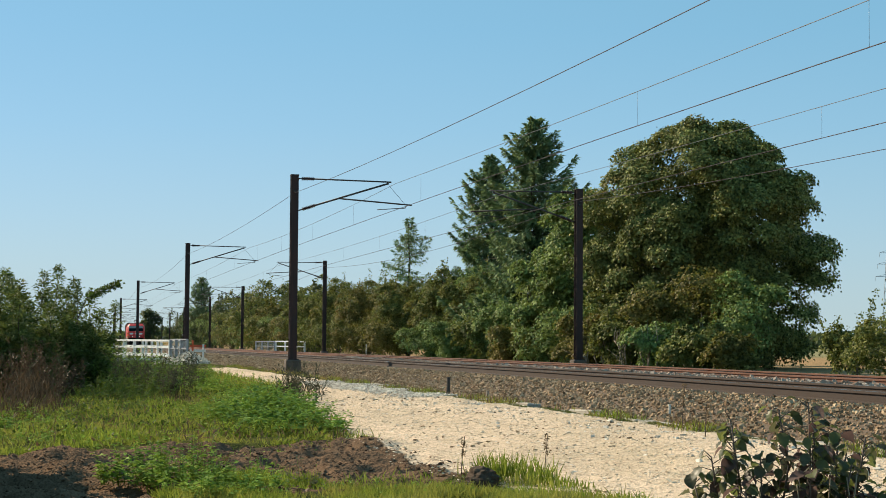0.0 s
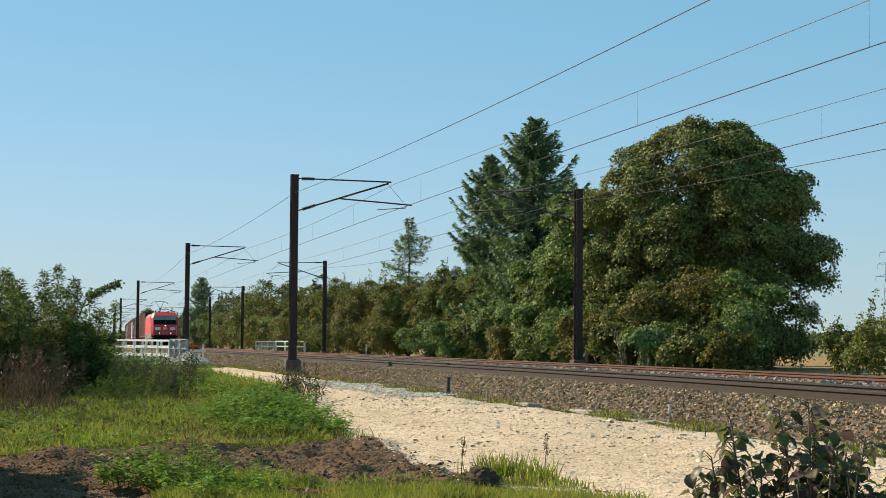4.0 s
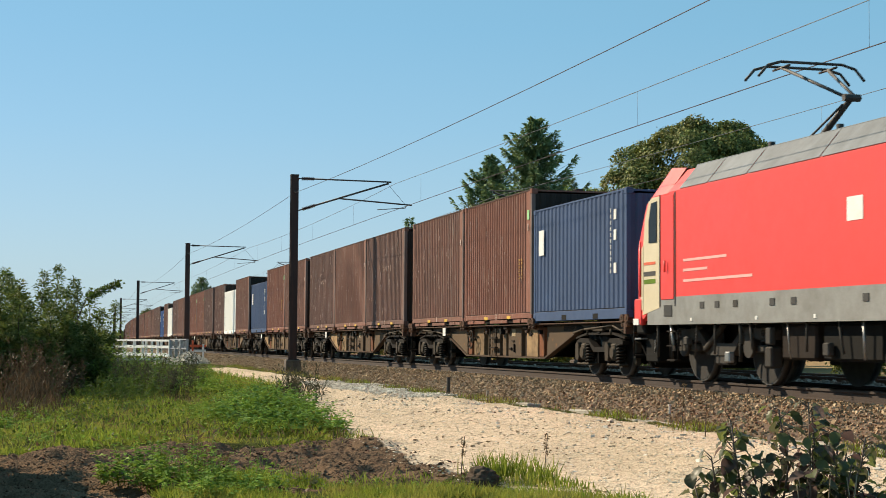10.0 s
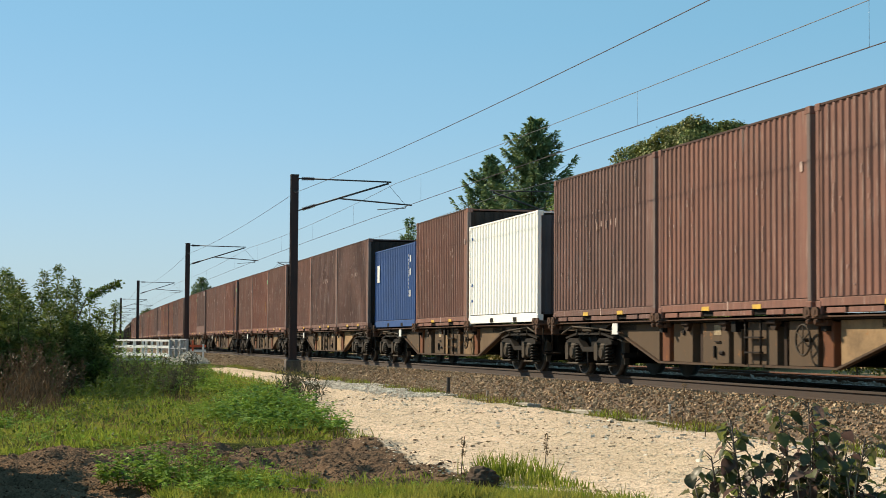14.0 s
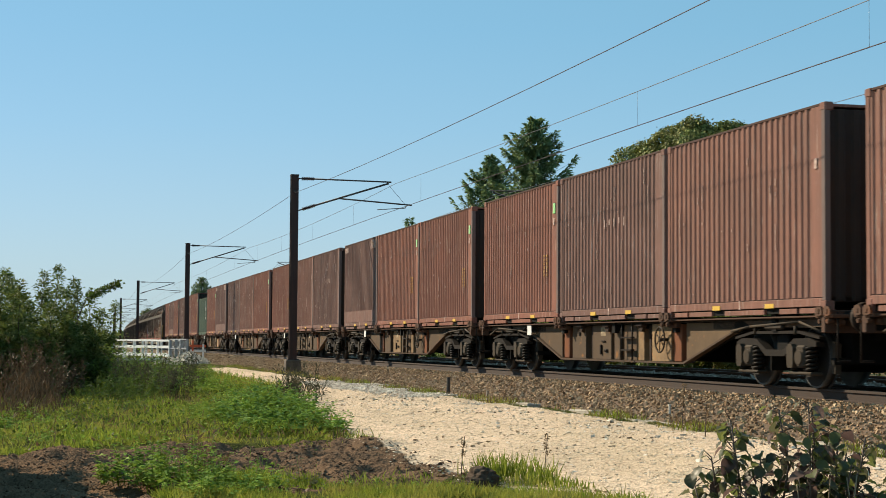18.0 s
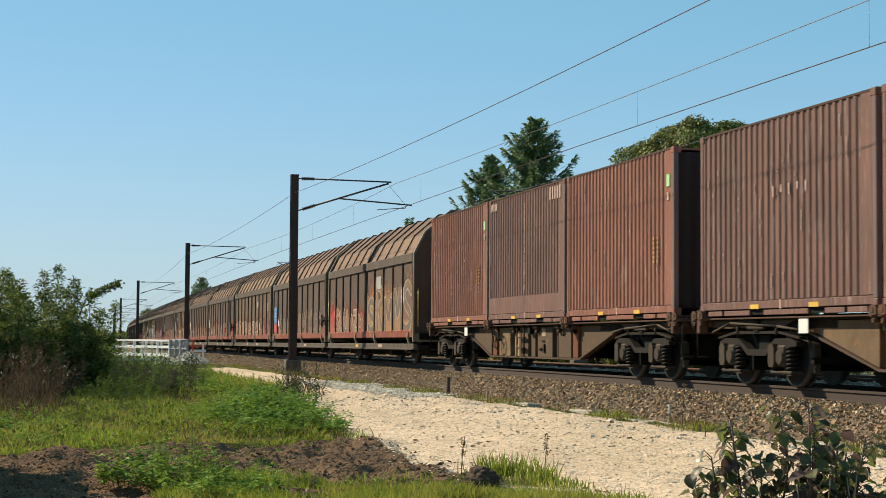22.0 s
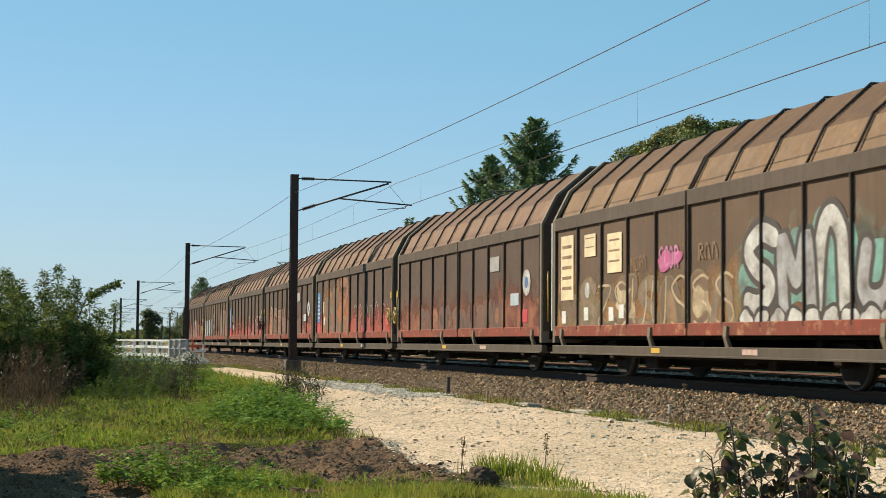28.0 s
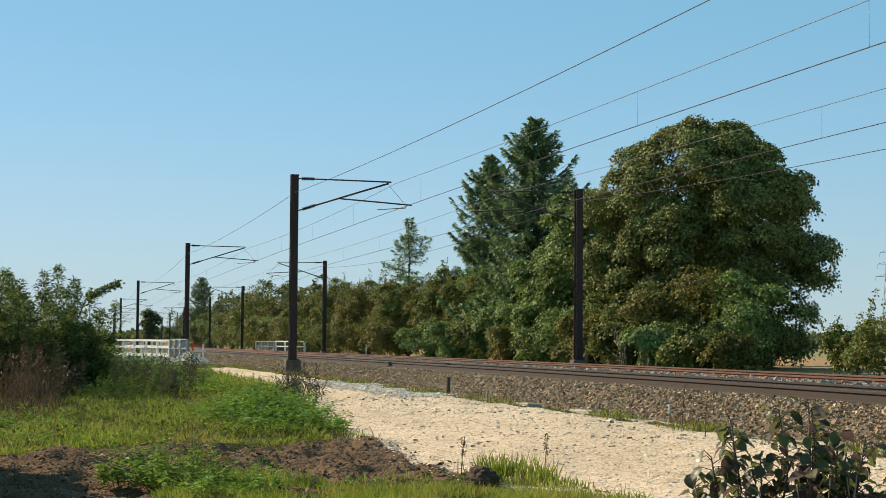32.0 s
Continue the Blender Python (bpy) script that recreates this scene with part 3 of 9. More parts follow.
stones("lane_stones", 800, strewn, (0.015, 0.06), M["white_mix"], ground, 8, "larger white stones strewn on the lane", 0.7)


def debris(rng):
    s = rng.uniform(14, 35)
    off = rng.uniform(lane_edge(s), -4.5)
    if noise.noise((s * 0.45, off * 0.9, 17.0)) < 0.08:
        return None
    p = line_at(s, off)
    return (p.x, p.y, ground_z(p.x, p.y) + 0.004)


stones("lane_debris", 800, debris, (0.012, 0.055), M["debris_mix"], ground, 18, "brown clods and bark scraps strewn on the lane", 0.6)
# a broken run of old concrete channel blocks at the ballast's foot
kerb = thing("drain_channel", Matrix.Identity(4), "broken run of pale concrete channel blocks in grass", "kerb", kind="structure")
kerb_rng = np.random.default_rng(66)
for i in range(34):
    s = 38.5 - 1.02 * i
    if kerb_rng.random() < 0.3 and i > 3:
        continue
    block = part("block", boxed((-0.48, -0.13, -0.2), (0.48, 0.13, 0.05), 0.02), M["concrete_pale"], kerb)
    q = line_at(s, -3.85 + kerb_rng.normal(0, 0.02))
    block.matrix_basis = Matrix.Translation((q.x, q.y, rail_z(s) - 0.44 + kerb_rng.uniform(-0.05, 0.01))) @ Euler((kerb_rng.normal(0, 0.05), kerb_rng.normal(0, 0.02), heading(s) + kerb_rng.normal(0, 0.02))).to_matrix().to_4x4()


def on_soil(rng):
    s, off = rng.uniform(26, 35.5), rng.uniform(-14.5, -7.8)
    if soil_patch(s, off) < 0.5:
        return None
    p = line_at(s, off)
    return (p.x, p.y, ground_z(p.x, p.y) + 0.0)


M["clod_mix"] = stone_tint("clod_mix", [(0.0682, 0.0408, 0.0261), (0.1488, 0.0930, 0.0609), (0.2046, 0.1350, 0.0899), (0.2604, 0.1770, 0.1218)])
stones("earth_clods", 15000, on_soil, (0.008, 0.042), M["clod_mix"], ground, 7, "dug brown earth clods", 0.6)

# ---- masts and overhead line ----
MAST_TOP = 6.43


def build_mast(s, off, toward, far=False, arm=True):
    """A steel mast; its cantilever reaches toward the track (+1 or -1 across)."""
    side = "far" if far else "near"
    mast = thing("catenary_mast", line_pose(s, off - drift(s, off)), "dark rusted steel catenary mast on a concrete foot", "mast", "catenary masts along the railway")
    w = 0.13
    bm = bmesh.new()
    k = 0.025
    prism(bm, [(-w, -0.13), (-w + k, -0.13), (-w + k, -0.018), (w - k, -0.018), (w - k, -0.13), (w, -0.13), (w, 0.13), (w - k, 0.13), (w - k, 0.018), (-w + k, 0.018), (-w + k, 0.13), (-w, 0.13)], "z", 0.0, MAST_TOP)
    part("post", bm, M["mast"], mast)
    part("cap", boxed((-w - 0.01, -0.14, MAST_TOP), (w + 0.01, 0.14, MAST_TOP + 0.03)), M["mast"], mast)
    foot = bmesh.new()
    box(foot, (-0.26, -0.26, -0.95), (0.26, 0.26, 0.02), 0.03)
    part("concrete_foot", foot, M["old_concrete"], mast, "rough weathered concrete foot")
    part("base_plate", boxed((-0.2, -0.2, 0.02), (0.2, 0.2, 0.05)), M["mast"], mast)
    if arm:
        t = toward
        reach = 3.45
        a = bmesh.new()
        tube(a, (0, t * 0.15, MAST_TOP - 0.10), (0, t * 0.26, MAST_TOP - 0.10), 0.02)
        tube(a, (0, t * 0.7, MAST_TOP - 0.10), (0, t * reach, MAST_TOP - 0.13), 0.026)
        part("top_tube", a, M["arm"], mast)
        a = bmesh.new()
        tube(a, (0, t * 0.15, MAST_TOP - 1.22), (0, t * 0.3, MAST_TOP - 1.17), 0.022)
        tube(a, (0, t * 0.75, MAST_TOP - 1.02), (0, t * (reach - 0.1), MAST_TOP - 0.18), 0.032)
        part("bracket_tube", a, M["arm"], mast)
        a = bmesh.new()
        tube(a, (0, t * 1.55, MAST_TOP - 0.76), (0, t * 4.2, MAST_TOP - 0.93), 0.026)
        tube(a, (0, t * 4.05, MAST_TOP - 0.92), (0, t * 3.9, MAST_TOP - 1.07), 0.014)
        part("registration_tube", a, M["arm"], mast)
        a = bmesh.new()
        tube(a, (0, t * 4.0, MAST_TOP - 1.03), (0, t * 2.95, MAST_TOP - 1.12), 0.014)
        part("steady_arm", a, M["arm"], mast)
        a = bmesh.new()
        tube(a, (0, t * 3.3, MAST_TOP - 0.18), (0, t * 3.95, MAST_TOP - 0.9), 0.006)
        part("stay_wire", a, M["wire"], mast)
        for y0, z0, y1, z1 in ((0.26, -0.10, 0.7, -0.10), (0.3, -1.17, 0.75, -1.02)):
            a = bmesh.new()
            n = 7
            for i in range(n):
                p = Vector((0, t * (y0 + (y1 - y0) * i / n), MAST_TOP + z0 + (z1 - z0) * i / n))
                q = Vector((0, t * (y0 + (y1 - y0) * (i + 0.6) / n), MAST_TOP + z0 + (z1 - z0) * (i + 0.6) / n))
                tube(a, p, q, 0.07, 10, 0.045)
                tube(a, q, q + (q - p) * 0.7, 0.035, 8)
            part("insulator", a, M["insulator"], mast, "dark ribbed insulator")
    a = bmesh.new()
    tube(a, (w + 0.02, 0, MAST_TOP - 0.58), (w + 0.12, 0, MAST_TOP - 0.58), 0.035, 8)
    tube(a, (-w - 0.08, 0, MAST_TOP - 0.58), (w, 0, MAST_TOP - 0.58), 0.02, 8)
    part("wire_clamp", a, M["arm"], mast)
    return mast


NEAR_MASTS = [47.0, -7.44, -48.2, -108.6, -172.0, -232.0, -292.0, -352.0]
FAR_MASTS = [47.0, -9.3, -65.4, -119.5, -162.0, -222.0, -282.0, -342.0]
NEAR_OFF, FAR_OFF = -3.65, TRACK_GAP + 3.2
for s in NEAR_MASTS:
    build_mast(s, NEAR_OFF, 1)
for s in FAR_MASTS:
    build_mast(s, FAR_OFF, -1, True)


def span_wire(name, stations, off, z, sag, r, mat, label, droppers=None, hang=0.0, first=3.7, stagger=0.9):
    """A wire from mast to mast, hanging between them; it swings out across the track as the line drifts."""
    wire = thing(name, Matrix.Identity(4), label, "wire", "overhead wires")

    def across(s):
        return off - stagger * drift(s)
    for b, a in zip(stations, stations[1:]):
        bm = bmesh.new()
        sag = hang * (b - a) ** 2 if hang else sag
        n = 14
        pts = []
        for i in range(n + 1):
            f = i / n
            pts.append(line_at(a + (b - a) * f, across(a + (b - a) * f), z - sag * 4 * f * (1 - f)))
        rings = []
        for p in pts:
            rings.append([bm.verts.new(p + Vector((0, r * math.cos(1.2566 * j), r * math.sin(1.2566 * j)))) for j in range(5)])
        for u, v in zip(rings, rings[1:]):
            for j in range(5):
                bm.faces.new((u[j], u[(j + 1) % 5], v[(j + 1) % 5], v[j]))
        part("span", bm, mat, wire)
        if droppers is not None:
            s = a + first
            while s < b - 2:
                f = (s - a) / (b - a)
                bm = bmesh.new()
                tube(bm, line_at(s, across(s), z - sag * 4 * f * (1 - f)), line_at(s, across(s), droppers), 0.0035, 4)
                part("dropper", bm, mat, wire)
                s += 9.75
    return wire


span_wire("contact_wire", NEAR_MASTS, 0.0, 5.33, 0.0, 0.010, M["wire"], "copper contact wire over the near track")
span_wire("messenger_wire", NEAR_MASTS, 0.0, 6.27, 0.20, 0.008, M["thin_wire"], "thin messenger wire with droppers over the near track", 5.33)
span_wire("return_wire", NEAR_MASTS, NEAR_OFF, 5.82, 0.0, 0.008, M["wire"], "thick brown return wire along the masts", hang=0.00013, stagger=1.0)
span_wire("contact_wire", FAR_MASTS, TRACK_GAP, 5.20, 0.0, 0.010, M["wire"], "copper contact wire over the far track")
span_wire("messenger_wire", FAR_MASTS, TRACK_GAP, 6.10, 0.20, 0.008, M["thin_wire"], "thin messenger wire with droppers over the far track", 5.20, first=5.8)
span_wire("return_wire", FAR_MASTS, FAR_OFF, 5.98, 0.0, 0.010, M["wire"], "return wire along the far masts", hang=0.00019, stagger=1.0)


# ---- bridge parapets, barrier, posts ----
def railing(a, b, posts, height, mats, label, mesh_fill=False, rails=(1.0, 0.5)):
    a, b = Vector(a), Vector(b)
    d = b - a
    fence = thing("bridge_railing", Matrix.Translation(a), label, "railing", "bridge railings")
    for h in rails:
        thick = 0.03 if mesh_fill else (0.09 if h < 0.3 else 0.05)
        bm = bmesh.new()
        n_ = Vector((d.y, -d.x, 0)).normalized() * 0.05
        v = [bm.verts.new(Vector((e_ * d.x, e_ * d.y, e_ * d.z + height * h + dz)) + n_ * q) for e_ in (0, 1) for q, dz in ((-1, -thick), (1, -thick), (1, thick), (-1, thick))]
        for f_ in ((0, 1, 2, 3), (7, 6, 5, 4), (0, 4, 5, 1), (1, 5, 6, 2), (2, 6, 7, 3), (3, 7, 4, 0)):
            bm.faces.new([v[i] for i in f_])
        bmesh.ops.recalc_face_normals(bm, faces=bm.faces[:])
        part("rail", bm, mats, fence)
    for i in range(posts):
        p = d * (i / (posts - 1))
        part("post", boxed((p.x - 0.06, p.y - 0.07, p.z - 0.5), (p.x + 0.06, p.y + 0.07, p.z + height)), mats, fence)
    if mesh_fill:
        n = max(2, int(d.length / 0.12))
        for i in range(1, n):
            p = d * (i / n)
            part("bar", boxed((p.x - 0.008, p.y - 0.008, p.z + 0.05), (p.x + 0.008, p.y + 0.008, p.z + height)), mats, fence)
    return fence


rb = line_at(-43.0, -5.0, -0.22)
ra = rb - Vector((9.6, 3.2, 0.0))
railing(ra, rb, 7, 0.9, M["white_rail"], "white painted steel railing beside the bridge", rails=(1.0, 0.58, 0.1))
railing(ra + Vector((-4.0, 1.6, 0)), rb + Vector((-4.2, 1.0, 0)), 7, 0.9, M["white_rail"], "white painted steel railing beside the bridge", rails=(1.0, 0.6))
railing(line_at(-42.9, -4.95, -0.25), line_at(-39.5, -4.35, -0.25), 4, 1.0, M["grey_mesh"], "galvanised grey mesh railing beside the bridge", True)
railing(line_at(-96, 5.75 + 0.5, -0.12), line_at(-92, 7.4, -0.12), 4, 0.85, M["grey_mesh"], "galvanised grey mesh railing beside the bridge", True)
railing(line_at(-92, 7.5, -0.12), line_at(-92, 7.5, -0.12) + Vector((5.2, 1.65, 0.0)), 4, 0.85, M["white_rail"], "white painted steel railing beside the bridge", rails=(1.0, 0.5))
deck = thing("bridge_abutment", line_pose(-45, -7.2), "pale concrete bridge edge slab", "abutment", kind="structure")
part("slab", boxed((-2.5, -3.0, -0.75), (1.7, 2.4, -0.42), 0.04), M["concrete"], deck)
part("kerb", boxed((1.2, -3.0, -0.42), (1.7, 2.4, -0.30), 0.03), M["white_rail"], deck, "pale kerb")


# ---- plants ----
def cards(name, pos, axis, length, width, material, parent, rng, label="", bend=0.0, kind="", facing=None):
    """Many small leaves: at each pos one four-cornered leaf along axis, turned at random about it or to face a given way."""
    n = len(pos)
    axis = axis / np.maximum(np.linalg.norm(axis, axis=1, keepdims=True), 1e-6)
    other = rng.normal(size=(n, 3)) if facing is None else facing
    side = np.cross(axis, other)
    side /= np.maximum(np.linalg.norm(side, axis=1, keepdims=True), 1e-6)
    nrm = np.cross(axis, side)
    length = np.broadcast_to(np.asarray(length, float), (n,))[:, None]
    width = np.broadcast_to(np.asarray(width, float), (n,))[:, None]
    v = np.empty((n, 4, 3))
    v[:, 0] = pos
    v[:, 1] = pos + axis * length * 0.45 + side * width * 0.5 + nrm * length * bend
    v[:, 2] = pos + axis * length
    v[:, 3] = pos + axis * length * 0.5 - side * width * 0.5 + nrm * length * bend
    me = bpy.data.meshes.new(name)
    me.vertices.add(4 * n)
    me.vertices.foreach_set("co", v.reshape(-1))
    me.loops.add(4 * n)
    me.loops.foreach_set("vertex_index", np.arange(4 * n, dtype=np.int32))
    me.polygons.add(n)
    me.polygons.foreach_set("loop_start", np.arange(0, 4 * n, 4, dtype=np.int32))
    me.polygons.foreach_set("loop_total", np.full(n, 4, dtype=np.int32))
    me.update(calc_edges=True)
    me.validate()
    me.materials.append(material)
    ob = new(name, me)
    ob.parent = parent
    if label or kind:
        tagged(ob, label, kind=kind)
    return ob


def limb(bm, a, b, r0, r1, rng, bits=4, wander=0.08):
    """A tapering, slightly crooked branch."""
    a, b = Vector(a), Vector(b)
    d = (b - a).length
    last = a
    for i in range(bits):
        f = (i + 1) / bits
        p = a.lerp(b, f) + Vector(rng.normal(0, wander * d * (0.4 if f == 1 else 1), 3)) * (0 if f == 1 else 1)
        tube(bm, last, p, r0 + (r1 - r0) * (i / bits), 7, r0 + (r1 - r0) * f)
        last = p
    return last


def unit(v):
    return v / np.maximum(np.linalg.norm(v, axis=-1, keepdims=True), 1e-6)


def broad_tree(name, where, height, radius, crown_low, leaves, size, mat, label, seed, category="tree", lobes=26, squash=1.0, trunk_r=None, group="", bark="bark", spiky=0.0, lean=(0, 0), lobe=(0.24, 0.40), spray=2.2,
               shell=(0.62, 0.9), core=0.22, profile=None, rise=0.8):
    """A trunk, limbs to each lobe of the crown, and sprays of leaves that lie like shingles over the lobes, with gaps between."""
    rng = np.random.default_rng(seed)
    tr = thing(name, Matrix.Translation(where), label, category, group)
    trunk_r = trunk_r or height * 0.022
    mid = (height + crown_low) / 2
    hh = (height - crown_low) / 2
    wood = bmesh.new()
    limb(wood, (0, 0, -0.3), (0, 0, mid), trunk_r, trunk_r * 0.55, rng, 5, 0.03)
    part("trunk", wood, M[bark], tr)
    cs, rs = [], []
    for i in range(lobes):
        k = rng.uniform(*shell)
        if profile:
            f = rng.random() ** 0.85
            a = rng.uniform(0, math.tau)
            reach = np.interp(f, [q[0] for q in profile], [q[1] for q in profile]) * k
            reach *= 1 + 0.10 * math.sin(3 * a + 5 * f + seed) + 0.07 * math.sin(7 * a - 9 * f)
            c = np.array([math.cos(a) * reach + lean[0] * f * f, math.sin(a) * reach * squash + lean[1] * f * f, crown_low + f * 2 * hh * 0.97])
            rs.append(rng.uniform(*lobe) * radius)
        else:
            d = unit(rng.normal(size=3))
            d = np.sign(d) * np.abs(d) ** 0.85
            c = np.array([d[0] * radius * k + lean[0] * d[2], d[1] * radius * k * squash + lean[1] * d[2], mid + d[2] * hh * k * 0.93])
            rs.append(rng.uniform(*lobe) * radius * (1 - 0.25 * abs(d[2])))
        cs.append(c)
    cs, rs = np.array(cs), np.array(rs)
    arms = bmesh.new()
    for c in cs[::max(2, lobes // 16)]:
        z0 = min(mid, max(crown_low * 0.6, c[2] - 0.6 * hh))
        limb(arms, (0, 0, z0 * rng.uniform(0.5, 0.95)), c * np.array([0.9, 0.9, 0.97]), trunk_r * 0.35, trunk_r * 0.06, rng, 3, 0.06)
    part("limb", arms, M[bark], tr)
    w = rs ** 2
    per = 18
    n_clump = max(40, leaves // per)
    n_in = int(n_clump * core)
    pick = rng.choice(lobes, n_clump - n_in, p=w / w.sum())
    d = unit(rng.normal(size=(n_clump - n_in, 3)))
    d[:, 2] = np.where(d[:, 2] < -0.3, -d[:, 2] * 0.6, d[:, 2])
    cc = cs[pick] + d * rs[pick, None] * np.array([1, 1, 0.75]) * rng.uniform(0.72, 1.04, (n_clump - n_in, 1))
    di = unit(rng.normal(size=(n_in, 3)))
    inner = di * (rng.random((n_in, 1)) ** 0.45) * np.array([radius * 0.8, radius * 0.8 * squash, hh * 0.85]) + np.array([0, 0, mid])
    cc = np.concatenate([cc, inner])
    way = np.concatenate([d, di]) * 0.9 + unit((cc - np.array([0, 0, mid])) * np.array([1, 1, 0.6])) * 0.7 + np.array([0, 0, rise]) + rng.normal(size=cc.shape) * 0.25
    way = unit(way)
    # each spray: a small dome of overlapping leaves that face out and up and droop at the rim
    wide = size * spray * rng.uniform(0.7, 1.3, len(cc))
    n_ = np.repeat(way, per, axis=0)
    flat = rng.normal(size=n_.shape)
    flat -= n_ * (flat * n_).sum(1, keepdims=True)
    flat *= np.repeat(wide, per)[:, None] * 0.62
    far = np.linalg.norm(flat, axis=1, keepdims=True)
    pos = np.repeat(cc, per, axis=0) + flat - n_ * far * 0.25 + rng.normal(size=n_.shape) * size * 0.22
    facing = n_ + 0.6 * unit(flat) * np.minimum(1, far / np.repeat(wide, per)[:, None]) + rng.normal(size=n_.shape) * 0.5
    ax = unit(flat) + rng.normal(size=n_.shape) * 0.45
    ax[:, 2] -= 0.35
    if spiky:
        tips, tip_ax = [], []
        for c, rr in list(zip(cs, rs))[::2]:
            ln = spiky * rng.uniform(0.5, 1.3)
            f = rng.random(30)
            tips.append(c + np.outer(f, [rng.normal(0, 0.18) * ln, rng.normal(0, 0.18) * ln, ln]) + np.array([0, 0, rr * 0.8]) + rng.normal(0, 0.05, (30, 3)))
        tips = np.concatenate(tips)
        pos = np.concatenate([pos, tips])
        ax = np.concatenate([ax, rng.normal(size=tips.shape)])
        facing = np.concatenate([facing, rng.normal(size=tips.shape)])
    keep = pos[:, 2] > 0.02
    pos, ax, facing = pos[keep], ax[keep], facing[keep]
    cards("crown", pos, ax, size * rng.uniform(0.8, 1.45, len(pos)), size * 0.9 * rng.uniform(0.7, 1.3, len(pos)), M[mat], tr, rng, bend=-0.10, facing=facing)
    return tr


def spruce(where, height, radius, seed, label, low=0.1, density=1.0, gaps=0.0, lift=0.0):
    """A conifer: uneven whorls of boughs, each a flat feathered spray that lifts at its tip and hangs twigs below."""
    rng = np.random.default_rng(seed)
    tr = thing("spruce_tree", Matrix.Translation(where), label, "tree")
    wood = bmesh.new()
    limb(wood, (0, 0, -0.3), (0, 0, height), height * 0.019, 0.012, rng, 7, 0.006)
    part("trunk", wood, M["bark"], tr)
    boughs = bmesh.new()
    pos, ax, facing = [], [], []
    z = height * low
    while z < height * 0.985:
        f = (z / height - low) / (1 - low)
        down = height - z
        reach = radius * (1 - math.exp(-down * 0.74 / radius)) * (0.92 + 0.14 * math.sin(z * 2.1 + seed)) + 0.10
        turn = rng.uniform(0, 6.28)
        count = 5 if f < 0.8 else 4
        for i in range(count):
            if rng.random() < gaps:
                continue
            a = turn + i * math.tau / count + rng.uniform(-0.3, 0.3)
            ln = reach * rng.choice((0.55, 0.8, 1.0, 1.18)) * rng.uniform(0.85, 1.1)
            rise = (rng.uniform(-0.28, 0.12) if f < 0.6 else rng.uniform(0.05, 0.5)) * ln + lift * ln
            p0 = np.array([0, 0, z])
            p1 = np.array([math.cos(a) * ln, math.sin(a) * ln, z + rise])
            tube(boughs, p0, p1, 0.012 + 0.020 * (1 - f), 4, 0.005)
            m = int((16 + 62 * ln) * density)
            t = 1 - rng.random(m) ** 1.25 * 0.9
            sd = np.array([-math.sin(a), math.cos(a), 0])
            half = (0.34 * ln * (1.06 - t) * 0.75 + 0.07)
            spread = rng.uniform(-1, 1, m) * half
            p = p0 + (p1 - p0) * t[:, None] + sd * spread[:, None]
            p[:, 2] += -0.14 * ln * np.sin(t * 3.14) + 0.10 * ln * np.maximum(t - 0.75, 0) * 4 - 0.25 * np.abs(spread)
            hang = rng.random(m) < 0.3
            p[:, 2] -= np.where(hang, rng.random(m) * 0.24, np.abs(rng.normal(0, 0.03, m)))
            pos.append(p)
            dirs = np.tile((p1 - p0) / ln, (m, 1)) * 0.9 + sd * np.sign(spread)[:, None] * 0.6 + rng.normal(0, 0.25, (m, 3))
            dirs[:, 2] -= np.where(hang, 1.1, 0.15)
            ax.append(dirs)
            facing.append(np.array([0, 0, 1.0]) + 0.35 * np.array([math.cos(a), math.sin(a), 0]) + rng.normal(0, 0.45, (m, 3)))
        z += rng.uniform(0.16, 0.36) * (1.15 - 0.45 * f)
    part("bough", boughs, M["bark"], tr)
    pos, ax, facing = np.concatenate(pos), np.concatenate(ax), np.concatenate(facing)
    cards("crown", pos, ax, rng.uniform(0.16, 0.36, len(pos)), rng.uniform(0.06, 0.12, len(pos)), M["needle"], tr, rng, bend=-0.04, facing=facing)
    return tr


def at_ground(s, off, dz=0.0):
    p = line_at(s, off)
    return Vector((p.x, p.y, ground_z(p.x, p.y) + dz))


# the maple and its neighbours behind the far track; the third number is the height of the top
def tree_at(s, off, top):
    g = at_ground(s, off)
    return g, top - g.z


MAPLE_FORM = [(0.0, 3.5), (0.08, 4.4), (0.2, 4.9), (0.38, 5.3), (0.55, 5.3), (0.7, 5.0), (0.82, 4.3), (0.92, 3.0), (1.0, 1.3)]
p, h = tree_at(-15.4, 15.5, 9.95)
broad_tree("maple_tree", p, h, 5.1, 0.2, 270000, 0.105, "leaf_maple", "large dense green maple turning brown at its top", 11, lobes=300, squash=0.95, lobe=(0.09, 0.17), spray=2.6, shell=(0.74, 0.96), core=0.2,
           profile=MAPLE_FORM, lean=(-0.1, -0.3), rise=0.7)
p, h = tree_at(-20.9, 12.7, 8.9)
broad_tree("maple_tree", p, h, 2.9, 0.0, 34000, 0.14, "leaf_ivy", "slim green broadleaf tree beside the mast", 12, lobes=70, lobe=(0.17, 0.30), core=0.3)
p, h = tree_at(-23.7, 11.2, 5.3)
broad_tree("maple_tree", p, h, 2.4, 0.0, 20000, 0.13, "leaf_ivy", "dark green leafy tree behind the track", 13, lobes=36, lobe=(0.18, 0.3))
p, h = tree_at(-25.5, 12.8, 7.4)
broad_tree("maple_tree", p, h, 2.4, 0.0, 26000, 0.12, "leaf_ivy", "green leafy tree between spruce and maple", 14, lobes=44, lobe=(0.17, 0.3), core=0.35)
p, h = tree_at(-34.2, 13.5, 12.75)
spruce(p, h, 4.5, 21, "tall dark green spruce with drooping boughs", 0.06, 1.9)
p, h = tree_at(-46.5, 14.5, 12.1)
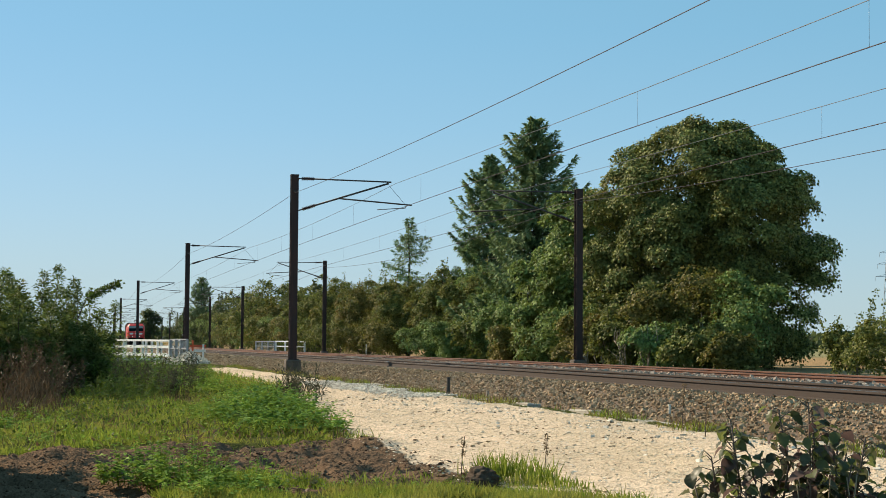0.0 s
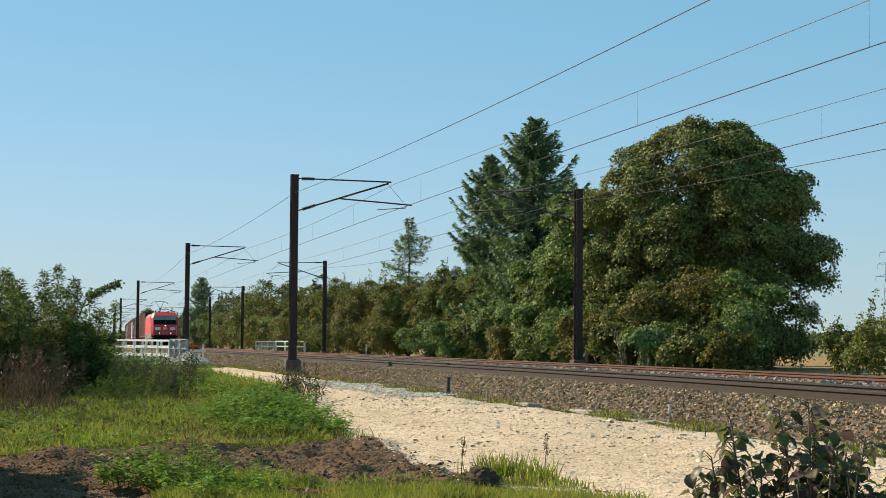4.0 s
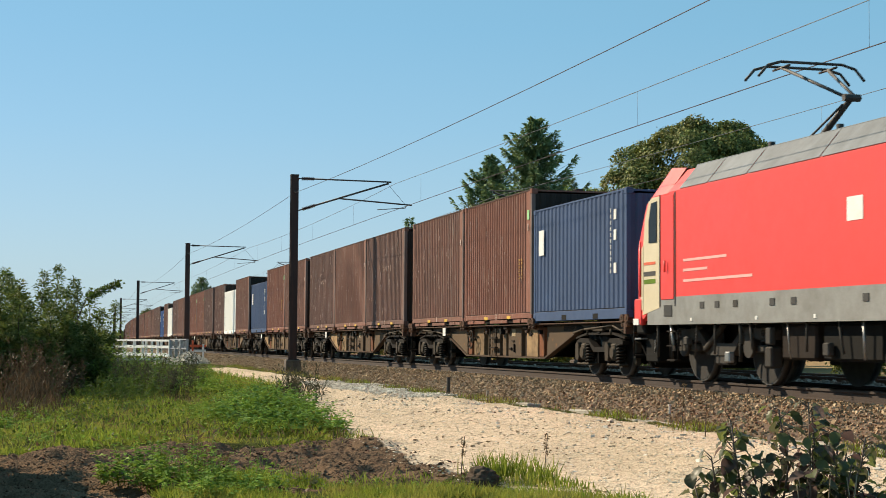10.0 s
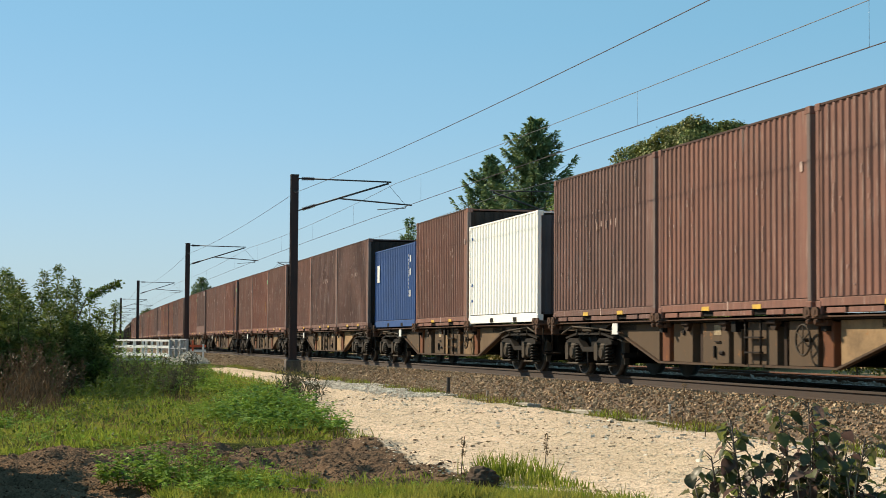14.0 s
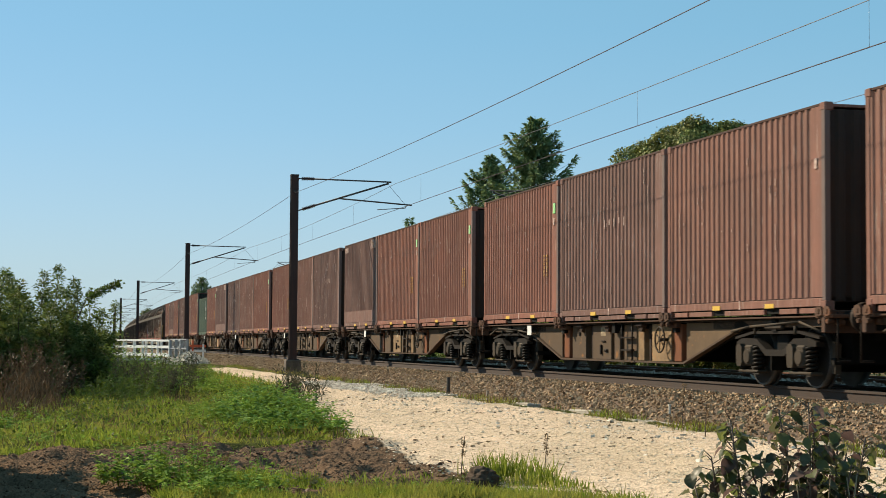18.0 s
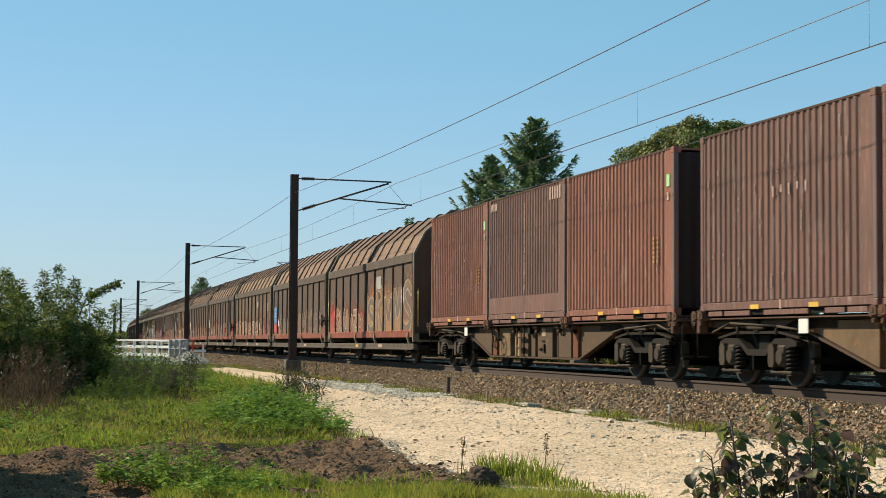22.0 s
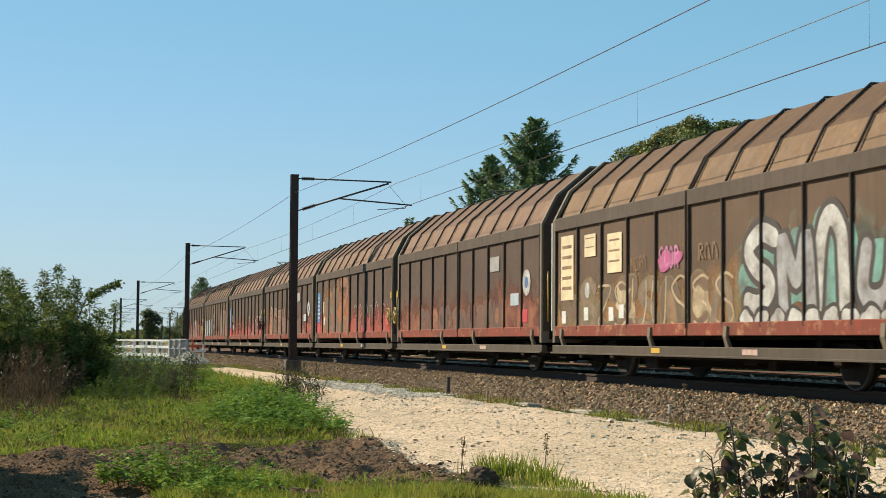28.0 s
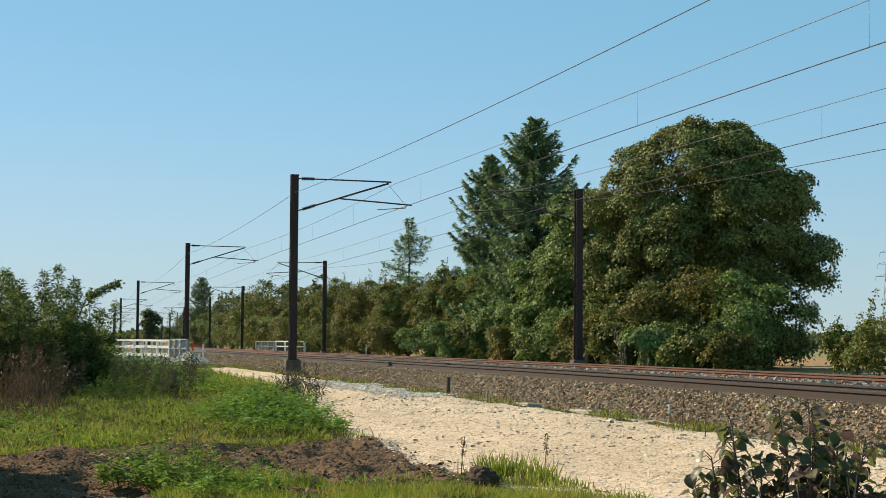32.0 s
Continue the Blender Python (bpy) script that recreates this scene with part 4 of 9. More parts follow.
spruce(p, h, 3.7, 22, "dark green spruce behind a taller one", 0.08, 1.7)
p, h = tree_at(-67.5, 14.0, 9.7)
spruce(p, h, 2.7, 23, "small thin spruce with gaps between its boughs", 0.25, 0.7, 0.3)
spruce(Vector((-243.3, 18.4, ground_z(-243.3, 18.4))), 13.0, 4.2, 24, "distant dark conifer beside the line", 0.05, 1.6)
broad_tree("hedge_tree", Vector((-286.0, 12.7, ground_z(-286.0, 12.7))), 9.4, 2.0, 0.0, 5000, 0.3, "leaf_far", "slim distant tree beside the line", 25, lobes=26, group="hedge trees behind the railway")

HEDGE = [(-30.0, 11.0, 2.4, 1.8, "leaf_ivy"), (-39.8, 11.8, 4.4, 1.8, "leaf_hedge"), (-46.2, 11.5, 4.9, 1.9, "leaf_hedge"), (-55.1, 11.2, 4.4, 2.2, "leaf_hedge"), (-68.3, 11.2, 5.1, 2.3, "leaf_hedge_warm"),
         (-79.8, 11.0, 6.0, 2.3, "leaf_hedge"), (-110.4, 13.0, 6.4, 2.7, "leaf_far"), (-135.2, 12.0, 8.3, 4.2, "leaf_hedge"), (-177.8, 11.8, 7.5, 3.2, "leaf_far"), (-61.0, 11.8, 4.5, 2.2, "leaf_hedge_warm"),
         (-74.0, 12.0, 5.2, 2.2, "leaf_hedge"), (-92.0, 11.4, 5.0, 2.6, "leaf_hedge"), (-50.0, 12.4, 4.6, 2.0, "leaf_hedge_warm"), (-42.5, 12.6, 4.4, 2.0, "leaf_ivy"), (-155.0, 12.5, 6.2, 3.4, "leaf_far"),
         (-118.0, 11.2, 4.3, 2.6, "leaf_hedge_warm"), (-145.0, 11.4, 5.0, 3.0, "leaf_hedge_warm"), (-35.0, 12.0, 3.6, 2.0, "leaf_ivy"), (-100.0, 12.0, 5.0, 2.6, "leaf_hedge"), (-215.0, 13.0, 6.5, 4.0, "leaf_far"), (-240.0, 14.0, 5.5, 4.5, "leaf_far"),
         (-265.0, 13.0, 6.8, 4.0, "leaf_far"), (-300.0, 15.0, 6.0, 5.0, "leaf_far"), (-340.0, 12.0, 7.5, 4.0, "leaf_far")]
for i, (s, off, top, r, mat) in enumerate(HEDGE):
    warm = mat == "leaf_hedge_warm"
    p, h = tree_at(s, off, top + (0.45 if s > -100 else 0.2))
    broad_tree("hedge_tree", p, h, r * 1.12, 0.0, 21000 if s > -100 else 9500, 0.11 if s > -100 else 0.2, mat, "bushy hedge tree turning yellow and rust" if warm else "bushy green hedge tree behind the railway", 40 + i,
               lobes=64, spiky=0.75, lobe=(0.10, 0.22), shell=(0.45, 0.98), group="hedge trees behind the railway")
LOW = [(-86.4, 10.2, 2.5, 1.9), (-64.6, 10.0, 2.2, 1.9), (-43.5, 10.0, 1.8, 1.6), (-31.2, 10.0, 1.8, 1.5), (-54, 10.0, 2.0, 1.7), (-37, 9.9, 1.7, 1.4), (-75, 10.0, 2.3, 1.8), (-25.5, 10.0, 1.6, 1.4), (-20.5, 10.2, 1.8, 1.4), (-11.6, 10.5, 1.45, 1.3),
       (-16.0, 10.4, 1.7, 1.4), (-8.2, 10.6, 1.4, 1.2), (-5.4, 10.7, 1.25, 1.1), (-3.0, 11.0, 0.9, 0.8), (-18.2, 10.9, 2.6, 1.5), (-13.6, 11.0, 2.8, 1.6), (-10.4, 11.2, 2.7, 1.5), (-28.0, 10.6, 2.6, 1.6), (-23.0, 10.4, 2.2, 1.5), (-9.0, 12.4, 3.9, 1.9), (-6.2, 12.8, 3.2, 1.6), (-12.5, 11.8, 3.6, 1.8), (-96.0, 10.3, 2.8, 2.4), (-104.0, 10.4, 3.0, 2.6), (-113.0, 10.4, 3.2, 2.8), (-124.0, 10.4, 3.4, 3.0), (-138.0, 10.6, 3.8, 3.2), (-152.0, 10.6, 4.0, 3.4), (-168.0, 10.6, 4.2, 3.8), (-190.0, 11.0, 4.6, 4.5)]
for i, (s, off, top, r) in enumerate(LOW):
    p, h = tree_at(s, off, top)
    broad_tree("bramble_bush", p, h + 0.2, r * 1.2, 0.0, 6500, 0.11, ("leaf_hedge", "leaf_hedge_warm", "leaf_ivy")[i % 3], "low tangled bramble bush beside the track", 80 + i, "bush", lobes=12, group="bramble bushes along the track", bark="pale_bark", trunk_r=0.02)
for i, (s, off) in enumerate(((-12.3, 9.6), (-9.4, 9.5), (-7.6, 9.7), (-14.2, 9.7))):
    rng = np.random.default_rng(300 + i)
    g = at_ground(s, off)
    dead = thing("dead_branch", Matrix.Translation(g), "bare pale dead branches in front of the bushes", "branch", "dead branches by the track")
    for j in range(4):
        bm = bmesh.new()
        tip = limb(bm, (0, 0, -0.1), (rng.uniform(-0.9, 0.9), rng.uniform(-0.3, 0.3), rng.uniform(0.8, 1.9)), 0.028, 0.010, rng, 4, 0.08)
        branch = part("branch", bm, M["pale_bark"], dead)
        for q in range(3):
            bm = bmesh.new()
            limb(bm, tip * rng.uniform(0.4, 0.9), tip + Vector(rng.normal(0, 0.35, 3)), 0.012, 0.004, rng, 2, 0.05)
            part("twig", bm, M["pale_bark"], branch)
for i, (s, off, top, r) in enumerate(((1.6, 13.2, 1.5, 1.2), (4.2, 13.0, 1.7, 1.5), (6.4, 13.2, 2.1, 1.5))):
    p, h = tree_at(s, off, top)
    broad_tree("hedge_bush", p, h, r, 0.0, 5200, 0.085, "leaf_hedge", "open thorny green bush at the field's edge", 120 + i, "bush", lobes=22, spiky=0.7, lobe=(0.18, 0.3), bark="pale_bark", trunk_r=0.03)

# tall shrubs on the lane's grassy side
def shoot_shrub(where, h, r, stems, leaves, size, seed, low=0.1):
    """Upright leafy shoots fanning out of one stool, dense below and open at the tips."""
    rng = np.random.default_rng(seed)
    tr = thing("lane_shrub", Matrix.Translation(where), "tall leafy green shrub with upright shoots", "shrub", "shrubs beside the lane")
    pos, ax = [], []
    for i in range(stems):
        a, d = rng.uniform(0, 6.28), r * math.sqrt(rng.random())
        hh = h * (rng.uniform(0.5, 0.82) if i % 5 < 3 else rng.uniform(0.92, 1.18)) * (1 - 0.28 * (d / r) ** 2)
        b = np.array([math.cos(a) * d * 0.45, math.sin(a) * d * 0.45, 0.0])
        t = np.array([math.cos(a) * d, math.sin(a) * d, hh]) + np.append(rng.normal(0, 0.10, 2), 0)
        mid = (b + t) / 2 + np.array([math.cos(a), math.sin(a), 0]) * 0.12 * r
        bm = bmesh.new()
        tube(bm, b, mid, 0.016, 5, 0.010)
        tube(bm, mid, t, 0.010, 5, 0.003)
        part("shoot", bm, M["bark"], tr)
        m = int(leaves / stems)
        f = 1 - rng.random(m) ** 0.8 * (1 - low)
        f[: m // 8] = rng.uniform(0.85, 1.0, m // 8)
        c = (1 - f)[:, None] ** 2 * b + 2 * (f * (1 - f))[:, None] * mid + f[:, None] ** 2 * t
        spread = (0.04 + 0.34 * (1.0 - f))[:, None]
        side = rng.normal(size=(m, 3)) * np.array([1, 1, 0.5])
        pos.append(c + side * spread)
        ax.append(side + np.array([0, 0, 0.15]))
    pos, ax = np.concatenate(pos), np.concatenate(ax)
    keep = pos[:, 2] > 0.03
    pos, ax = pos[keep], ax[keep]
    facing = np.array([0, 0, 0.9]) + unit(ax) * 0.6 + rng.normal(0, 0.4, ax.shape)
    cards("crown", pos, ax, size * rng.uniform(0.7, 1.4, len(pos)), size * 0.62 * rng.uniform(0.7, 1.3, len(pos)), M["leaf_shrub"], tr, rng, bend=-0.1, facing=facing)
    return tr


for i, (s, off, h, r) in enumerate(((4.0, -12.75, 3.5, 1.25), (1.0, -11.6, 3.0, 1.25), (6.2, -14.2, 3.4, 1.4), (-2.8, -10.7, 2.6, 0.9), (8.8, -12.9, 2.5, 1.1), (0.5, -13.6, 3.2, 1.3), (9.6, -14.6, 2.6, 1.2), (4.8, -11.3, 1.9, 0.9))):
    shoot_shrub(at_ground(s, off), h, r, 19, 15500, 0.088, 140 + i)
rng = np.random.default_rng(160)
shoot = thing("willow_shoot", Matrix.Translation(at_ground(2.0, -11.85, 0.2)), "single arching leafy shoot over the shrubs", "shrub")
bm = bmesh.new()
limb(bm, (0, 0, 0), (-0.3, 0.85, 2.35), 0.03, 0.012, rng, 4, 0.02)
limb(bm, (-0.3, 0.85, 2.35), (-0.4, 1.75, 2.78), 0.014, 0.005, rng, 3, 0.02)
part("stem", bm, M["bark"], shoot)
tt = rng.random(420)
pos = np.array([-0.3, 0.85, 2.35]) + np.outer(tt, [-0.1, 0.9, 0.43]) + rng.normal(0, 0.05, (420, 3))
cards("leaves", pos, rng.normal(size=(420, 3)) + np.array([0, 0.6, 0.2]), 0.09, 0.055, M["leaf_bush"], shoot, rng)

# added, unseen leafy block on the sunny side; throws the dark shadow on the soil
rng = np.random.default_rng(170)
screen = thing("clipped_hedge", Matrix.Translation((32.6, -14.75, ground_z(32.6, -14.75))), "unseen leafy block added to cast the shadow on the soil", "hedge")
n = 60000
pos = rng.uniform((-2.75, -1.25, 0.02), (2.75, 1.25, 1.5), (n, 3))
cards("foliage", pos, rng.normal(size=(n, 3)), 0.13, 0.10, M["leaf_bush"], screen, rng, kind="stuff")
for i in range(7):
    bm = bmesh.new()
    limb(bm, (-2.4 + 0.8 * i, 0, -0.1), (-2.4 + 0.8 * i, 0.1, 1.3), 0.04, 0.015, rng, 3, 0.05)
    part("stem", bm, M["bark"], screen)


# ---- grass, weeds ----
def turf(name, count, place, hgt, wid, mat, label, seed, lean=0.35, parent=None):
    rng = np.random.default_rng(seed)
    pts = []
    while len(pts) < count:
        q = place(rng)
        if q is not None:
            pts.append(q)
    pos = np.array(pts)
    ax = rng.normal(size=(count, 3)) * lean
    ax[:, 2] = 1
    k = np.random.default_rng(seed + 1).uniform(0.5, 1.4, count)
    return cards(name, pos, ax, hgt * k, wid, M[mat], parent or ground, rng, label, 0.12, "stuff")


def grassy(s0, s1, o0, power=1.0, patch=0.0):
    def place(rng):
        s = s0 + (s1 - s0) * rng.random() ** power
        edge = lane_edge(s)
        off = edge + (o0 - edge) * rng.random() ** 1.2 + rng.normal(0, 0.12)
        if soil_patch(s, off) > 0.6 and rng.random() > 0.03:
            return None
        q = line_at(s, off)
        if patch and noise.noise((q.x * 0.9, q.y * 0.9, 2.0)) < patch - rng.random() * 0.3:
            return None
        return (q.x, q.y, ground_z(q.x, q.y) - 0.01)
    return place


def front(rng):
    s, off = rng.uniform(31.9, 36.6), rng.uniform(-11.75, -7.9)
    q = line_at(s, off)
    bare = noise.noise((q.x * 1.3, q.y * 1.3, 9.0)) - 0.5 * smooth_step(-10.6, -9.6, off) * (1 - smooth_step(33.4, 34.4, s))
    if bare < -0.12 + 0.3 * (rng.random() - 0.5) or off > lane_edge(s) + 0.4 * rng.random():
        return None
    return (q.x, q.y, ground_z(q.x, q.y) - 0.01)


def leafy(name, count, place, size, mat, label, seed, rise=0.1):
    """Low broad-leaved weeds: flat leaves at all turns, in drifts."""
    rng = np.random.default_rng(seed)
    pts = []
    while len(pts) < count:
        q = place(rng)
        if q is not None:
            pts.append(q)
    pos = np.array(pts)
    pos[:, 2] += rng.random(count) ** 1.5 * rise
    ax = rng.normal(size=(count, 3))
    ax[:, 2] *= 0.5
    return cards(name, pos, ax, size * rng.uniform(0.5, 1.5, count), size * 0.7 * rng.uniform(0.5, 1.4, count), M[mat], ground, rng, label, 0.12, "stuff")


turf("grass", 42000, grassy(7, 28.2, -13.4, 0.75, 0.16), 0.10, 0.013, "grass_blade", "short bright green grass", 201, 0.6)
turf("grass", 7000, grassy(10, 27.6, -13.0, 0.9, 0.36), 0.22, 0.012, "grass_blade", "longer green grass in tufts", 208, 0.6)
turf("grass", 9000, grassy(-14, 9, -12), 0.22, 0.03, "grass_blade", "green grass beside the lane", 202, 0.5)
turf("grass", 26000, front, 0.12, 0.009, "grass_blade", "short bright green grass", 203, 0.6)
turf("grass", 5200, grassy(-20, 27, -12.8), 0.20, 0.013, "dry_grass", "dry straw-coloured grass stalks", 204, 0.5)
leafy("ground_weed", 6500, grassy(8, 27.3, -13.6, 1.0, 0.36), 0.05, "leaf_weed", "low broad-leaved weeds in the grass", 210, 0.12)
leafy("ground_weed", 6000, grassy(6, 26, -13.6, 1.0, 0.30), 0.075, "leaf_bush", "dark low weeds in the grass", 211, 0.16)
leafy("ground_weed", 1100, front, 0.03, "leaf_weed", "low broad-leaved weeds in the grass", 212, 0.10)
leafy("ground_weed", 2600, grassy(8, 34, -12.9, 1.0, 0.22), 0.06, "dead_weed", "withered brown weed leaves", 213, 0.08)


def verge(rng):
    s = 40 - 62 * rng.random()
    off = rng.uniform(-4.45, -3.6)
    q = line_at(s, off)
    if noise.noise((q.x * 0.7, 3.0, 1.0)) < 0.35 * rng.random():
        return None
    return (q.x, q.y, ground_z(q.x, q.y) + 0.0)


turf("grass", 4200, verge, 0.11, 0.012, "grass_blade", "sparse grass at the foot of the ballast", 205)
turf("grass", 2400, verge, 0.14, 0.012, "dry_grass", "dry grass at the foot of the ballast", 206)


def far_verge(rng):
    q = line_at(rng.uniform(-60, 20), rng.uniform(7.9, 9.6))
    return (q.x, q.y, ground_z(q.x, q.y))


turf("grass", 6000, far_verge, 0.3, 0.03, "grass_blade", "rank grass beyond the far track", 207)


def weed_clump(s, off, r, h, n, mat, seed, label, size=0.06):
    """Leafy stems: broad leaves in pairs up each stem, held out flat and drooping at the tip, the largest low down."""
    rng = np.random.default_rng(seed)
    g = at_ground(s, off)
    w = thing("weed_clump", Matrix.Translation(g), label, "weeds", "weed clumps in the grass")
    stems = bmesh.new()
    pos, ax, facing, ln = [], [], [], []
    for i in range(int(n * 1.25)):
        a, d = rng.uniform(0, 6.28), r * math.sqrt(rng.random())
        hh = h * rng.uniform(0.35, 1.15) * (1 - 0.45 * (d / r) ** 2)
        b = np.array([math.cos(a) * d, math.sin(a) * d, 0.0])
        t = b + np.array([math.cos(a) * 0.25 * d + rng.normal(0, 0.12) * hh, math.sin(a) * 0.25 * d + rng.normal(0, 0.12) * hh, hh])
        tube(stems, b, t, 0.004, 4, 0.002)
        m = int(7 + hh * 22)
        f = rng.uniform(0.2, 1.02, m)
        pos.append(b + (t - b) * f[:, None] + rng.normal(0, 0.012, (m, 3)))
        q = rng.uniform(0, 6.28, m)
        out = np.c_[np.cos(q), np.sin(q), rng.uniform(-0.45, 0.35, m)]
        ax.append(out)
        facing.append(np.array([0, 0, 1.0]) + 0.5 * out * np.array([1, 1, 0]) + rng.normal(0, 0.22, (m, 3)))
        ln.append(size * (1.75 - 0.9 * f) * rng.uniform(0.7, 1.25, m))
    tagged(part("stem_growth", stems, M["leaf_weed"], w), kind="stuff")
    pos, ax, facing, ln = np.concatenate(pos), np.concatenate(ax), np.concatenate(facing), np.concatenate(ln)
    tagged(cards("leaf_growth", pos, ax, ln, ln * 0.62, M[mat], w, rng, bend=-0.10, facing=facing), kind="stuff")
    return w


def dry_stand(s, off, r, h, n, mat, seed, label):
    """Dead upright stems with side twigs and seed heads, leaning and broken here and there."""
    rng = np.random.default_rng(seed)
    tuft = thing("dry_weed_clump", Matrix.Translation(at_ground(s, off)), label, "weeds", "dead weed clumps")
    stems = bmesh.new()
    pos, ax = [], []
    for i in range(n):
        a, d = rng.uniform(0, 6.28), r * math.sqrt(rng.random())
        b = np.array([math.cos(a) * d, math.sin(a) * d, -0.02])
        hh = h * rng.uniform(0.4, 1.1)
        t = b + np.array([rng.normal(0, 0.22) * hh, rng.normal(0, 0.22) * hh, hh])
        tube(stems, b, t, 0.006, 4, 0.003)
        m = int(14 + 26 * hh)
        f = rng.uniform(0.25, 1.05, m)
        pos.append(b + (t - b) * f[:, None] + rng.normal(0, 0.035, (m, 3)))
        q = rng.normal(0, 0.8, (m, 3))
        q[:, 2] += 0.7
        ax.append(q)
    tagged(part("stem_growth", stems, M[mat], tuft), kind="stuff")
    pos, ax = np.concatenate(pos), np.concatenate(ax)
    tagged(cards("dry_growth", pos, ax, rng.uniform(0.05, 0.17, len(pos)), rng.uniform(0.010, 0.028, len(pos)), M[mat], tuft, rng), kind="stuff")
    return tuft


WEEDS = [(24.6, -9.0, 0.75, 0.42, 64, "leaf_nettle", 0.085), (23.2, -9.0, 0.8, 0.58, 75, "leaf_nettle", 0.09), (21.6, -8.85, 0.85, 0.64, 80, "leaf_nettle", 0.09), (19.8, -8.6, 0.85, 0.60, 75, "leaf_nettle", 0.085), (18.0, -8.3, 0.8, 0.42, 50, "leaf_nettle", 0.085),
         (22.6, -9.5, 0.8, 0.28, 60, "leaf_weed", 0.06), (20.6, -9.4, 0.8, 0.30, 60, "leaf_weed", 0.06), (24.8, -9.6, 0.6, 0.20, 45, "leaf_weed", 0.05), (18.4, -9.2, 0.8, 0.32, 50, "leaf_weed", 0.06), (16.0, -8.2, 0.8, 0.45, 50, "leaf_weed", 0.07),
         (4.0, -8.8, 1.0, 0.85, 60, "leaf_bush", 0.07), (2.0, -7.6, 0.9, 0.7, 50, "leaf_weed", 0.07), (6.0, -9.6, 1.1, 1.0, 60, "leaf_bush", 0.07), (8.5, -10.4, 0.9, 0.7, 60, "leaf_bush", 0.07), (10.6, -10.0, 0.7, 0.8, 50, "leaf_bush", 0.07), (12.4, -10.6, 0.7, 0.55, 50, "leaf_bush", 0.07), (16.6, -11.2, 0.7, 0.35, 46, "leaf_bush", 0.06), (20.6, -11.9, 0.6, 0.25, 40, "leaf_bush", 0.05), (11.5, -11.2, 0.8, 0.45, 50, "leaf_bush", 0.06),
         (9.4, -7.6, 0.9, 0.55, 45, "leaf_weed", 0.07), (13.2, -7.5, 0.8, 0.55, 45, "leaf_nettle", 0.07), (-4.0, -8.2, 1.2, 0.8, 55, "leaf_bush", 0.08), (-9.0, -8.6, 1.4, 0.9, 55, "leaf_weed", 0.08), (-16, -8.2, 1.5, 0.6, 45, "leaf_weed", 0.09),
         (5.0, -10.2, 1.1, 1.15, 70, "leaf_weed", 0.07), (2.0, -9.4, 1.1, 1.1, 60, "leaf_bush", 0.08), (0.0, -9.8, 1.1, 1.2, 60, "leaf_weed", 0.08), (7.0, -8.4, 0.8, 0.7, 50, "leaf_weed", 0.07), (22.0, -12.9, 0.6, 0.35, 40, "leaf_weed", 0.06), (25.4, -12.6, 0.6, 0.2, 40, "leaf_weed", 0.05),
         (32.3, -11.75, 0.42, 0.48, 46, "leaf_weed", 0.06), (32.9, -11.45, 0.42, 0.52, 46, "leaf_weed", 0.055), (33.4, -11.05, 0.42, 0.44, 46, "leaf_weed", 0.05), (33.9, -11.3, 0.40, 0.30, 36, "leaf_weed", 0.055), (31.9, -11.2, 0.3, 0.50, 22, "leaf_weed", 0.035), (32.6, -10.3, 0.22, 0.34, 14, "leaf_dogwood", 0.05),
         (33.4, -8.75, 0.22, 0.16, 24, "leaf_dogwood", 0.04), (28.9, -9.9, 0.5, 0.10, 24, "leaf_weed", 0.035), (33.5, -9.6, 0.6, 0.10, 40, "leaf_weed", 0.035)]
for i, (s, off, r, h, n, mat, size) in enumerate(WEEDS):
    weed_clump(s, off, r, h, n, mat, 400 + i, "knee-high green weeds and nettles in the grass", size)
for i, (s, off) in enumerate(((18.6, -12.9), (16.4, -12.6), (14.6, -12.6))):
    rng = np.random.default_rng(500 + i)
    g = at_ground(s, off)
    tuft = thing("dry_weed_clump", Matrix.Translation(g), "dead reddish-brown weed stalks", "weeds", "dead weed clumps")
    n = 420
    pos = np.c_[rng.normal(0, 0.34, n), rng.normal(0, 0.34, n), np.zeros(n)]
    pos[:, 2] = rng.random(n) ** 1.6 * 0.85 * np.exp(-(pos[:, 0] ** 2 + pos[:, 1] ** 2) * 3)
    ax = rng.normal(0, 0.45, (n, 3))
    ax[:, 2] = 1
    cards("dry_growth", pos, ax, rng.uniform(0.1, 0.35, n), 0.016, M["dead_weed"], tuft, rng, kind="stuff")
for i, (s, off, r, h, n, mat, lab) in enumerate(((13.2, -12.6, 0.7, 1.25, 60, "dead_weed", "tall dead reddish-brown weed stalks"), (11.0, -12.0, 0.6, 0.9, 40, "dead_weed", "tall dead reddish-brown weed stalks"),
                                                 (7.6, -9.9, 0.6, 0.95, 40, "grey_weed", "grey-brown withered weed stems with seed heads"), (9.6, -9.4, 0.5, 0.7, 34, "grey_weed", "grey-brown withered weed stems with seed heads"),
                                                 (3.6, -8.6, 0.7, 1.0, 36, "grey_weed", "grey-brown withered weed stems with seed heads"), (15.2, -7.2, 0.5, 0.7, 26, "grey_weed", "grey-brown withered weed stems with seed heads"), (12.6, -6.9, 0.5, 0.6, 26, "grey_weed", "grey-brown withered weed stems with seed heads"),
                                                 (31.8, -11.1, 0.22, 0.55, 10, "dry_grass", "yellowed seeding weed stems"))):
    dry_stand(s, off, r, h, n, mat, 560 + i, lab)
